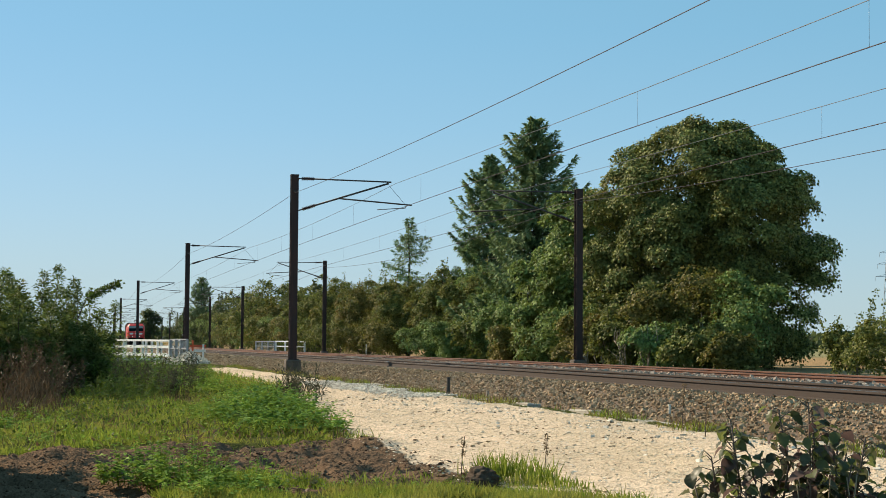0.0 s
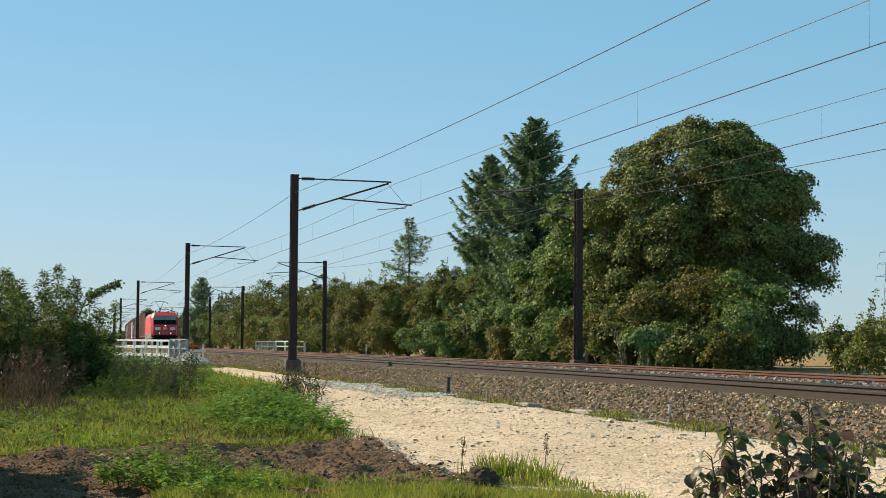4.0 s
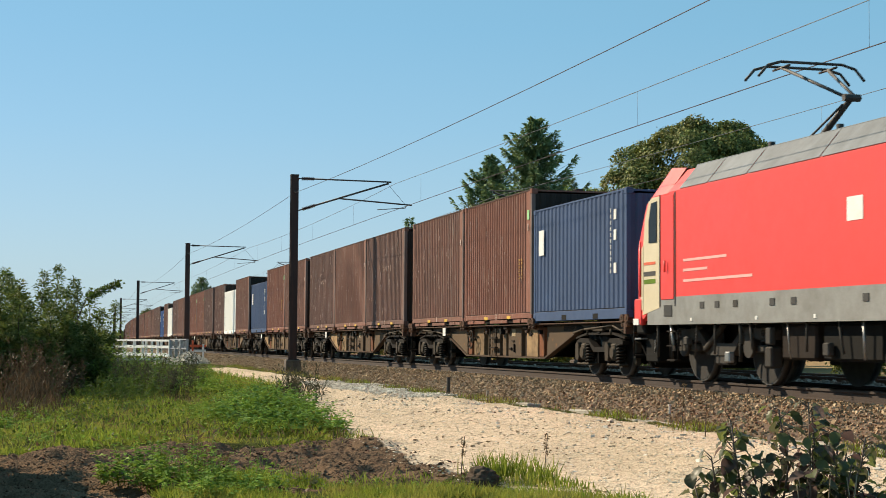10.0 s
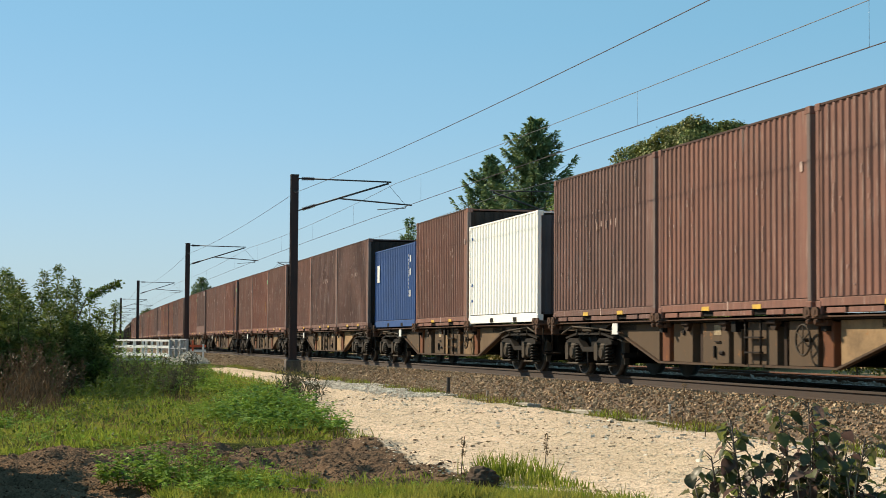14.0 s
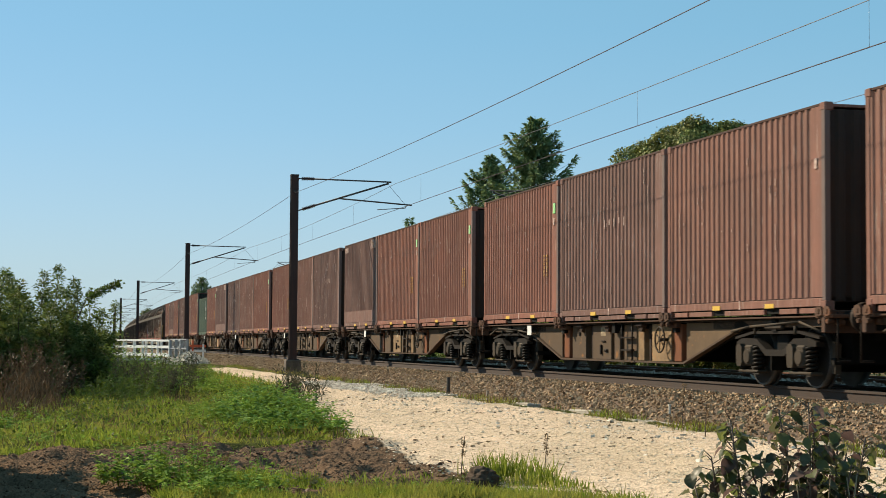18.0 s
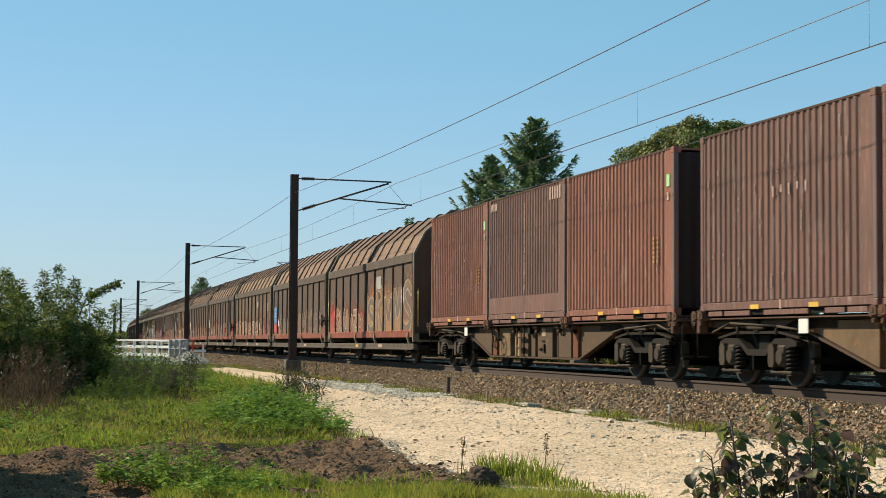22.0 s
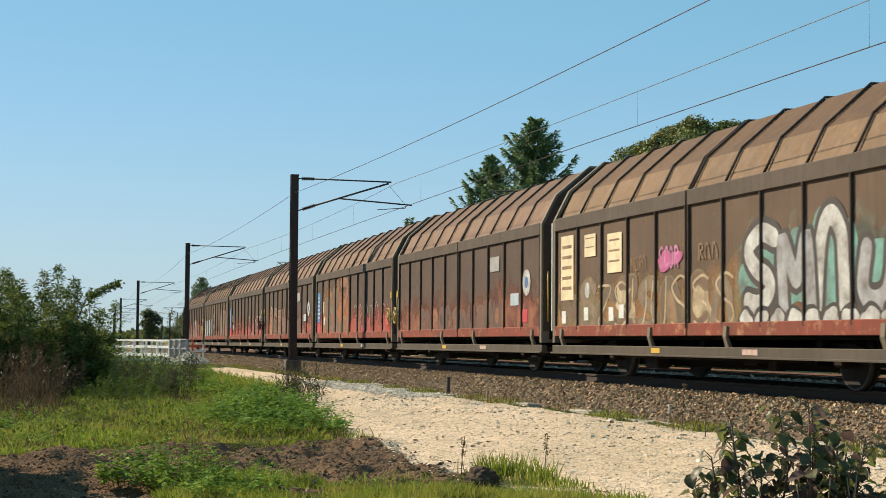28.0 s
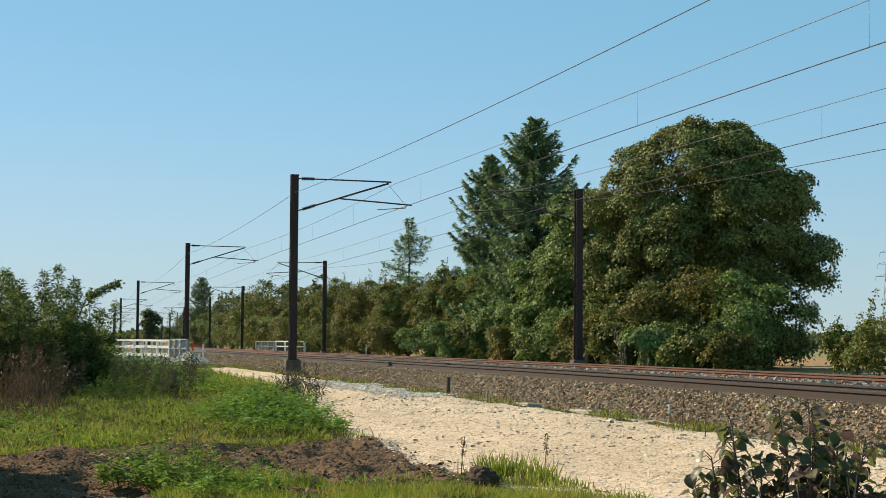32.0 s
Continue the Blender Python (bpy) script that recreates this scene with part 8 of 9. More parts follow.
        for i, (z, l) in enumerate(((2.05, 1.75), (1.88, 1.0), (1.70, 2.7))):
            part("lettering_bar", boxed((-5.9, min(ya, ya + sy * 0.004), z), (-5.9 + l, max(ya, ya + sy * 0.004), z + 0.045)), M["pale_mark"], lo)
        for x in (-5.2, -4.6, -3.9, -2.6, -1.9, 0.2, 1.4, 2.3):
            part("skirt_hatch", boxed((x, min(ya, ya + sy * 0.008), 1.24), (x + 0.16, max(ya, ya + sy * 0.008), 1.35)), M["cab_dark"] if int(x * 10) % 3 else M["loco_gear"], lo)
        part("data_panel", boxed((3.6, min(ya, ya + sy * 0.006), 1.30), (4.9, max(ya, ya + sy * 0.006), 1.41)), M["mark"], lo)
        for x in (-5.6, -3.1, -1.2, 1.0, 3.3, 5.8):
            part("lift_mark", boxed((x, min(ya, ya + sy * 0.006), 1.03), (x + 0.07, max(ya, ya + sy * 0.006), 1.09)), M["white_plate"], lo)
    rf = bmesh.new()
    box(rf, (-6.2, -1.1, 3.70), (6.2, 1.1, 3.76), 0.01)
    part("roof_deck", rf, M["loco_roof"], lo)
    gear = bmesh.new()
    for x in (-4.5, -2.2, 2.6, 4.4, 5.2):
        for y in (-0.5, 0.5):
            tube(gear, (x, y, 3.75), (x, y, 3.98), 0.06, 10)
            tube(gear, (x, y, 3.84), (x, y, 3.87), 0.10, 10)
    tube(gear, (-4.5, 0.5, 3.98), (5.2, 0.5, 3.98), 0.02, 6)
    tube(gear, (2.6, -0.5, 3.98), (5.2, -0.5, 3.98), 0.02, 6)
    box(gear, (5.5, -0.6, 3.72), (6.6, 0.6, 3.86), 0.03)
    part("roof_gear", gear, M["cab_dark"], lo)
    horn = bmesh.new()
    tube(horn, (7.0, -0.4, 3.75), (7.0, -0.4, 3.98), 0.035, 8)
    part("aerial", horn, M["white_plate"], lo)
    # raised pantograph on the rear part of the roof, folded one near the front
    pg = part("pantograph", boxed((-4.2, -0.55, 3.80), (-2.6, 0.55, 3.86)), M["arm"], lo, "raised single-arm pantograph")
    low = bmesh.new()
    tube(low, (-4.0, 0, 3.86), (-2.75, 0, 4.48), 0.06, 8, 0.045)
    tube(low, (-4.0, -0.25, 3.84), (-2.95, -0.05, 4.40), 0.02, 6)
    part("lower_arm", low, M["arm"], pg)
    upa = bmesh.new()
    for sy in (-1, 1):
        tube(upa, (-2.75, sy * 0.08, 4.48), (-4.3, sy * 0.42, 5.18), 0.028, 7)
    tube(upa, (-2.75, -0.14, 4.48), (-2.75, 0.14, 4.48), 0.06, 8)
    part("upper_arm", upa, M["arm"], pg)
    hd = bmesh.new()
    for x in (-4.55, -4.05):
        pts = [(x, -0.95, 4.98), (x, -0.78, 5.17), (x, -0.55, 5.235), (x, 0.55, 5.235), (x, 0.78, 5.17), (x, 0.95, 4.98)]
        for p, q in zip(pts, pts[1:]):
            tube(hd, p, q, 0.024, 7)
    for y in (-0.42, 0.42):
        tube(hd, (-4.6, y, 5.18), (-4.0, y, 5.18), 0.02, 6)
    part("contact_head", hd, M["arm"], pg)
    fp = part("folded_pantograph", boxed((2.6, -0.55, 3.80), (4.2, 0.55, 3.86)), M["arm"], lo, "lowered pantograph")
    hd = bmesh.new()
    tube(hd, (4.0, 0, 3.9), (2.7, 0, 4.02), 0.05, 8)
    tube(hd, (2.7, 0.3, 4.02), (4.3, 0.3, 4.1), 0.025, 7)
    tube(hd, (2.7, -0.3, 4.02), (4.3, -0.3, 4.1), 0.025, 7)
    for x in (4.1, 4.5):
        tube(hd, (x, -0.9, 4.02), (x, -0.6, 4.15), 0.022, 6)
        tube(hd, (x, -0.6, 4.15), (x, 0.6, 4.15), 0.022, 6)
        tube(hd, (x, 0.6, 4.15), (x, 0.9, 4.02), 0.022, 6)
    part("folded_arm", hd, M["arm"], fp)
    # running gear
    for xb in (-5.22, 5.22):
        for dx in (-1.3, 1.3):
            add_wheelset(lo, xb + dx, 0.60)
        for side in (-1, 1):
            y = side * 1.05
            fr = bmesh.new()
            prism(fr, [(xb - 2.0, 0.72), (xb - 2.0, 0.88), (xb - 0.9, 0.92), (xb - 0.5, 0.66), (xb + 0.5, 0.66), (xb + 0.9, 0.92), (xb + 2.0, 0.88), (xb + 2.0, 0.72), (xb + 0.8, 0.72), (xb + 0.5, 0.46), (xb - 0.5, 0.46), (xb - 0.8, 0.72)], "y", y - 0.07, y + 0.07)
            part("bogie_frame", fr, M["loco_gear"], lo)
            for dx in (-1.3, 1.3):
                ab = bmesh.new()
                tube(ab, (xb + dx, y - 0.1, 0.60), (xb + dx, y + side * 0.16, 0.60), 0.17, 16)
                box(ab, (xb + dx - 0.45, y - 0.07, 0.52), (xb + dx + 0.45, y + 0.07, 0.64), 0.02)
                part("axle_box", ab, M["loco_gear"], lo)
                for ex in (-0.36, 0.36):
                    cs = bmesh.new()
                    helix(cs, (xb + dx + ex, y, 0.66), 0.085, 0.02, 0.26, 5)
                    part("coil_spring", cs, M["loco_gear"], lo)
            dm = bmesh.new()
            tube(dm, (xb - 0.5, y + side * 0.1, 0.55), (xb + 0.3, y + side * 0.1, 0.98), 0.05, 8)
            tube(dm, (xb + 0.9, y + side * 0.1, 0.36), (xb + 0.9, y + side * 0.1, 0.95), 0.03, 6)
            tube(dm, (xb - 1.9, y + side * 0.12, 0.32), (xb - 1.9, y + side * 0.12, 0.95), 0.035, 6)
            box(dm, (xb + 1.75, y - 0.1, 0.28), (xb + 2.0, y + 0.1, 0.62), 0.03)
            box(dm, (xb - 0.2, y - 0.05, 0.3), (xb + 0.3, y + 0.12, 0.48), 0.03)
            part("damper", dm, M["loco_gear"], lo)
    for x0, x1, mt in ((-2.6, -1.5, "under"), (-1.3, 0.4, "grime_shade_black"), (0.6, 1.5, "under"), (1.7, 2.7, "grime_shade_black")):
        part("equipment_box", boxed((x0, -1.28, 0.42), (x1, 1.28, 0.96), 0.04), M[mt], lo)
    for i in range(26):
        q = random.Random(700 + i)
        x, z0 = -7.2 + 0.56 * i + q.uniform(-0.15, 0.15), q.uniform(0.35, 0.7)
        hs = bmesh.new()
        if i % 3 == 2:
            box(hs, (x - 0.09, -1.40, z0), (x + 0.09, -1.30, z0 + q.uniform(0.12, 0.3)), 0.02)
        else:
            tube(hs, (x, -1.36, z0), (x + q.uniform(-0.12, 0.12), -1.38, 0.98), q.choice((0.014, 0.02, 0.03)), 6)
        part("hose", hs, M["alu"] if i % 4 == 1 else M["loco_gear"], lo)
    for e in (-1, 1):
        for sy in (-1, 1):
            ld = bmesh.new()
            for z in (0.35, 0.6, 0.85):
                box(ld, (e * 6.58 - 0.18, sy * 1.36 - 0.06, z), (e * 6.58 + 0.18, sy * 1.36 + 0.06, z + 0.025))
            for dx in (-0.18, 0.18):
                tube(ld, (e * 6.58 + dx, sy * 1.36, 0.34), (e * 6.58 + dx, sy * 1.36, 1.0), 0.014, 5)
            part("ladder", ld, M["bogie"], lo)
    core = bmesh.new()
    box(core, (-7.6, -0.55, 0.5), (7.6, 0.55, 0.98))
    part("underframe", core, M["grime_shade_black"], lo)
    return lo


# ---- painted pieces on the covered wagons ----
PAINT = {}


def paint(rgb):
    key = "paint_%d_%d_%d" % tuple(int(255 * c) for c in rgb)
    if key not in PAINT:
        worn = tuple(0.22 * c + 0.78 * d for c, d in zip(rgb, (0.07, 0.045, 0.032)))
        PAINT[key] = plain(key, tuple(0.8 * c + 0.008 for c in rgb), worn, 2.6, 0.6, 0, 0.05, 18)
    return PAINT[key]


def flat_shape(name, outline, level, colour, parent, label=""):
    """A thin coat of paint on the wall that faces the lane; outline in (x, z)."""
    bm = bmesh.new()
    y = -1.450 - 0.0012 * level
    bm.faces.new([bm.verts.new((x, y, z)) for x, z in outline])
    bmesh.ops.recalc_face_normals(bm, faces=bm.faces[:])
    bmesh.ops.triangulate(bm, faces=bm.faces[:])
    return part(name, bm, paint(colour), parent, label)


def blob(rng, cx, cz, w, h, wob=0.22, n=30):
    p1, p2, p3 = rng.uniform(0, 6.28, 3)
    out = []
    for i in range(n):
        a = i * math.tau / n
        r = 1 + wob * math.sin(2 * a + p1) * 0.6 + wob * math.sin(3 * a + p2) * 0.7 + wob * 0.5 * math.sin(5 * a + p3)
        out.append((cx + w * r * math.cos(a), cz + h * r * math.sin(a)))
    return [(x, min(max(z, 0.82), 3.1)) for x, z in out]


SKELETONS = [
    [(0.8, 0.8), (0, 1), (-0.8, 0.6), (-0.3, 0.1), (0.5, -0.2), (0.8, -0.6), (0, -1), (-0.8, -0.8)],
    [(0, 1), (0.8, 0.3), (0.6, -0.8), (-0.2, -1), (-0.8, -0.3), (-0.6, 0.7), (0, 0.95)],
    [(-0.7, 1), (-0.8, -0.4), (-0.2, -1), (0.5, -0.8), (0.8, 0), (0.7, 1)],
    [(-0.8, -1), (-0.8, 0.5), (-0.3, 1), (0.3, 0.6), (0.6, -0.2), (0.8, -1)],
    [(-0.9, -1), (-0.7, 0.9), (-0.1, -0.1), (0.2, -0.1), (0.7, 0.9), (0.9, -1)],
    [(0.8, 0.7), (0.1, 1), (-0.7, 0.5), (-0.8, -0.4), (-0.1, -1), (0.8, -0.7)],
    [(-0.8, 0.9), (0.8, 0.8), (0.2, 0), (-0.7, -0.8), (0.9, -0.9)],
    [(-0.6, -1), (-0.6, 0.9), (0.4, 0.9), (0.7, 0.4), (-0.2, 0), (0.8, -1)],
]


def spline(pts, bits=6):
    p = [pts[0]] + list(pts) + [pts[-1]]
    out = []
    for a, b, c, d in zip(p, p[1:], p[2:], p[3:]):
        for i in range(bits):
            t = i / bits
            out.append(tuple(0.5 * (2 * b[q] + (c[q] - a[q]) * t + (2 * a[q] - 5 * b[q] + 4 * c[q] - d[q]) * t * t + (3 * b[q] - a[q] - 3 * c[q] + d[q]) * t ** 3) for q in (0, 1)))
    return out + [tuple(pts[-1])]


def stroke(name, pts, width, level, colour, parent, label=""):
    """A sprayed line of even width with round ends; points in (x, z)."""
    bm = bmesh.new()
    y = -1.450 - 0.0012 * level
    line = spline(pts)
    rows = []
    for i, (px, pz) in enumerate(line):
        (ax, az), (bx, bz) = line[max(0, i - 1)], line[min(len(line) - 1, i + 1)]
        l = math.hypot(bx - ax, bz - az) or 1
        nx, nz = -(bz - az) / l * width / 2, (bx - ax) / l * width / 2
        rows.append([bm.verts.new((px + q * nx, y - 0.00004 * i, min(max(pz + q * nz, 0.80), 3.0))) for q in (-1, 1)])
    for u, v in zip(rows, rows[1:]):
        bm.faces.new((u[0], u[1], v[1], v[0]))
    for (px, pz), dy in ((line[0], 0.00002), (line[-1], 0.0016)):
        bm.faces.new([bm.verts.new((px + width / 2 * math.cos(a * 0.6283), y - dy, min(max(pz + width / 2 * math.sin(a * 0.6283), 0.80), 3.0))) for a in range(10)])
    bmesh.ops.recalc_face_normals(bm, faces=bm.faces[:])
    return part(name, bm, paint(colour), parent, label)


SPRAY = {}


def spray(rgb, top):
    """A thin, patchy coat of sprayed colour that ends in an uneven upper edge."""
    key = "overspray_%d_%d_%d_%d" % (*(int(255 * c) for c in rgb), int(10 * top))
    if key not in SPRAY:
        k = Mat(key)
        co = k.shifted()
        tc = k.t.nodes.new("ShaderNodeTexCoord")
        sep = k.t.nodes.new("ShaderNodeSeparateXYZ")
        k.put(sep.inputs[0], tc.outputs["Object"])
        lift = k.t.nodes.new("ShaderNodeMath")
        lift.operation = "MULTIPLY_ADD"
        k.put(lift.inputs[0], sep.outputs[2])
        lift.inputs[1].default_value, lift.inputs[2].default_value = -0.42, 0.42 * (top - 0.15)
        add = k.t.nodes.new("ShaderNodeMath")
        k.put(add.inputs[0], lift.outputs[0])
        k.put(add.inputs[1], k.noise(1.1, 7, 0.62, co))
        c = k.mix(k.noise(3.0, 5, 0.7, co), rgb, tuple(0.5 * c for c in rgb))
        c = k.mix(k.ramp(k.noise(1.7, 5, 0.7, co), [(0.45, 0.0), (0.62, 0.75)]), c, (0.34, 0.135, 0.055))
        k.set(c, 0.6, 0.0, 0.3)
        tr = k.t.nodes.new("ShaderNodeBsdfTransparent")
        ms = k.t.nodes.new("ShaderNodeMixShader")
        drip = k.t.nodes.new("ShaderNodeMath")
        drip.operation = "MULTIPLY_ADD"
        k.put(drip.inputs[0], k.noise(1.0, 4, 0.65, k.shifted((5, 5, 0.5))))
        drip.inputs[1].default_value = 0.42
        k.put(drip.inputs[2], add.outputs[0])
        k.put(ms.inputs[0], k.ramp(drip.outputs[0], [(0.62, 0.0), (0.92, 0.9)]))
        k.t.links.new(tr.outputs[0], ms.inputs[1])
        k.t.links.new(k.p.outputs[0], ms.inputs[2])
        k.t.links.new(ms.outputs[0], k.out.inputs[0])
        SPRAY[key] = k.m
    return SPRAY[key]


def overspray(wagon, x0, x1, z0, z1, colour, level=0.5):
    bm = bmesh.new()
    y = -1.450 - 0.0012 * level
    bm.faces.new([bm.verts.new((x, y, z)) for x, z in ((x0, z0), (x1, z0), (x1, z1 + 0.5), (x0, z1 + 0.5))])
    return part("overspray", bm, spray(colour, z1), wagon, "patchy coat of sprayed paint")


def graffiti(wagon, x0, x1, z0, z1, style, seed, bold=1.0):
    """A patchy coat behind and a row of outlined, rounded letter forms."""
    cloud, edge, fill, high = style
    rng = np.random.default_rng(seed)
    n = max(2, round((x1 - x0) / (0.72 * (z1 - z0) + 0.3)))
    for i, c in enumerate(cloud or ()):
        if i < 2:
            overspray(wagon, x0 - 0.3 + 0.2 * i, x1 + 0.3, 0.8, z1 - 0.25 * i, c, 0.8 + 0.4 * i)
    for i in range(n):
        x = x0 + (x1 - x0) * (i + 0.5) / n
        w, h = (x1 - x0) / n * 0.43, (z1 - z0) / 2 * rng.uniform(0.6, 1.05)
        cz = z0 + h + 0.06
        lean = rng.uniform(-0.12, 0.12) * h
        skel = SKELETONS[rng.integers(len(SKELETONS))]
        pts = [(x + px * w * rng.uniform(0.85, 1.15) + lean * pz, cz + pz * h * rng.uniform(0.9, 1.05)) for px, pz in skel]
        fat = bold * ((0.42 if bold > 1 else 0.34) * w + 0.05)
        thin = 0.075 if bold <= 1 else 0.2
        if bold > 1:
            flat_shape("paint_cloud", blob(rng, x, cz, w * 1.35, h * 1.12, 0.18), 2.2 + 0.3 * (i % 2), TEAL, wagon, "sprayed colour cloud")
        if rng.random() < 0.5:
            flat_shape("paint_patch", blob(rng, x + rng.uniform(-0.2, 0.2), cz, w * 1.1, h * 0.9, 0.25), 2 + 0.3 * (i % 3), fill[(i + 1) % len(fill)], wagon)
        stroke("paint_outline", pts, fat + thin, 3 + 0.5 * (i % 2), edge, wagon)
        body = fill[i % len(fill)]
        if bold <= 1 and rng.random() < 0.8:
            body = tuple(0.30 * c + 0.70 * d for c, d in zip(body, (0.15, 0.075, 0.045)))
        stroke("paint_letter", pts, fat, 4 + 0.5 * (i % 2), body, wagon, "faded spray-painted letter form")


def outlines(wagon, x0, x1, z0, z1, count, colour, seed, width=0.045):
    """A row of thin sprayed letter outlines with no filling."""
    rng = np.random.default_rng(seed)
    for i in range(count):
        x, w, h = x0 + (x1 - x0) * (i + 0.5) / count, (x1 - x0) / count * 0.42, (z1 - z0) / 2
        skel = SKELETONS[rng.integers(len(SKELETONS))]
        stroke("paint_line", [(x + px * w * rng.uniform(0.8, 1.2), z0 + h + pz * h * rng.uniform(0.8, 1.0)) for px, pz in skel], width, 5 + 0.4 * (i % 2), colour, wagon, "thin sprayed line")


def spray_word(wagon, word, x0, x1, z0, z1, fill, edge, fat=0.055, body=0.012):
    """A word in fat letters with an outline, fitted to a stretch of the wall."""
    for grown, level, colour in ((fat, 6, edge), (body, 7, fill))[0 if fat else 1:]:
        cu = bpy.data.curves.new("letters", "FONT")
        cu.body, cu.offset = word, grown
        tmp = new("letters", cu)
        me = bpy.data.meshes.new_from_object(tmp.evaluated_get(bpy.context.evaluated_depsgraph_get()))
        bpy.data.objects.remove(tmp)
        co = np.empty(len(me.vertices) * 3)
        me.vertices.foreach_get("co", co)
        co = co.reshape(-1, 3)
        lo_, hi_ = co.min(0), co.max(0)
        ex = grown * 0.9
        out = np.empty_like(co)
        out[:, 0] = x0 - ex + (co[:, 0] - lo_[0]) / (hi_[0] - lo_[0]) * (x1 - x0 + 2 * ex)
        out[:, 1] = -1.450 - 0.0012 * level
        out[:, 2] = z0 - ex + (co[:, 1] - lo_[1]) / (hi_[1] - lo_[1]) * (z1 - z0 + 2 * ex)
        me.vertices.foreach_set("co", out.reshape(-1))
        me.materials.clear()
        me.materials.append(paint(colour))
        ob = new("painted_word", me)
        ob.parent = wagon
        ob["label"] = "spray-painted word in outlined letters"


def sign(wagon, x, z, w, h, colour, bars=0, bar_colour=(0.85, 0.85, 0.85)):
    key = "notice_%d_%d_%d" % tuple(int(255 * c) for c in colour)
    if key not in PAINT:
        PAINT[key] = plain(key, colour, tuple(0.7 * c for c in colour), 3.0, 0.6, 0, 0.05, 18)
    panel = flat_shape("sign_panel", [(x, z), (x + w, z), (x + w, z + h), (x, z + h)], 8, colour, wagon, "small notice panel")
    panel.data.materials.clear()
    panel.data.materials.append(PAINT[key])
    for i in range(bars):
        zz = z + h * (0.85 - 0.8 * i / max(1, bars))
        flat_shape("notice_bar", [(x + 0.1 * w, zz - 0.05 * h), (x + 0.85 * w, zz - 0.05 * h), (x + 0.85 * w, zz), (x + 0.1 * w, zz)], 9, bar_colour, wagon)


DEEP, PALE = (0.19, 0.045, 0.03), (0.86, 0.72, 0.47)
CREAM, ORANGE, TAN, RUST, RED = (0.72, 0.55, 0.34), (0.44, 0.14, 0.045), (0.38, 0.22, 0.10), (0.22, 0.075, 0.04), (0.52, 0.045, 0.042)
OLIVE, YELLOW, SILVER, WHITE, BLACK = (0.26, 0.19, 0.07), (0.72, 0.58, 0.10), (0.52, 0.53, 0.56), (0.80, 0.80, 0.78), (0.02, 0.02, 0.025)
TEAL, PINK, BLUE, GREY, DARK = (0.20, 0.48, 0.42), (0.65, 0.10, 0.32), (0.06, 0.22, 0.52), (0.40, 0.39, 0.37), (0.055, 0.036, 0.028)


def paint_covered(k, w):
    r = 900 + 10 * k
    overspray(w, -7.05, 7.05, 0.79, (1.95, 1.7, 1.9, 1.75, 1.65)[k % 5], (RED, DEEP, DEEP, RED, DEEP, RED, DEEP, RED, OLIVE, OLIVE, DEEP, RED, DEEP, RED, DEEP, RED)[k], 0.3)
    if k == 0:
        graffiti(w, 0.2, 6.9, 0.95, 2.55, ((RUST, TAN, RUST), CREAM, (OLIVE, TAN, RUST), CREAM), r)
        graffiti(w, -5.9, -0.6, 0.95, 1.75, ((RUST, RED), CREAM, (ORANGE, CREAM, RUST), WHITE), r + 1)
        flat_shape("paint_spot", blob(np.random.default_rng(5), 5.6, 2.05, 0.22, 0.28, 0.05), 6, WHITE, w)
        flat_shape("paint_spot", blob(np.random.default_rng(6), 5.6, 2.05, 0.08, 0.10, 0.05), 7, BLACK, w)
        sign(w, 1.7, 2.35, 0.75, 0.4, GREY)
    elif k == 1:
        graffiti(w, -5.8, 0.0, 0.95, 1.75, (None, OLIVE, (TAN, RUST, DARK), CREAM), r)
        graffiti(w, 0.3, 6.3, 0.95, 1.85, (None, TAN, (OLIVE, DARK, RUST), TAN), r + 1)
        sign(w, -6.85, 1.5, 0.8, 0.75, BLUE, 4)
        sign(w, -6.85, 1.1, 0.8, 0.38, (0.6, 0.05, 0.07))
        sign(w, -5.6, 1.35, 0.28, 0.26, WHITE)
    elif k in (2, 5):
        graffiti(w, -6.6, 3.0, 0.92, 1.7, ((ORANGE, RUST), CREAM, (ORANGE, TAN, CREAM), CREAM), r)
        sign(w, 2.2, 2.35, 0.7, 0.3, GREY)
        sign(w, 5.9, 2.1, 0.4, 0.4, TAN)
        if k == 5:
            sign(w, -6.85, 1.5, 0.8, 0.75, (0.12, 0.2, 0.3), 4)
            sign(w, -5.2, 2.3, 0.5, 0.3, CREAM)
    elif k in (3, 4):
        graffiti(w, -6.4, 6.0, 0.92, 1.65, (None, (ORANGE, TAN)[k % 2], (TAN, DARK, RUST, ORANGE), CREAM), r)
        sign(w, -6.7, 1.55, 0.5, 0.5, CREAM)
        sign(w, -5.1, 1.15, 0.26, 0.24, WHITE)
    elif k == 6:
        graffiti(w, -5.5, 6.5, 0.92, 1.7, ((RUST, ORANGE), TAN, (RUST, TAN, ORANGE), CREAM), r)
        sign(w, -6.8, 1.5, 0.55, 0.8, (0.1, 0.14, 0.18), 5, TAN)
    elif k == 7:
        graffiti(w, -6.5, 5.8, 0.92, 1.6, (None, WHITE, (SILVER, RED, TAN), WHITE), r)
        graffiti(w, 0.5, 4.5, 1.0, 1.75, ((PINK, BLUE), WHITE, (BLUE, PINK, WHITE), WHITE), r + 1)
    elif k == 8:
        graffiti(w, -6.9, -0.3, 0.95, 2.3, ((ORANGE, YELLOW), BLACK, (TAN, ORANGE), CREAM), r)
        spray_word(w, "HEAVY", -6.6, -0.4, 0.92, 2.12, SILVER, BLACK)
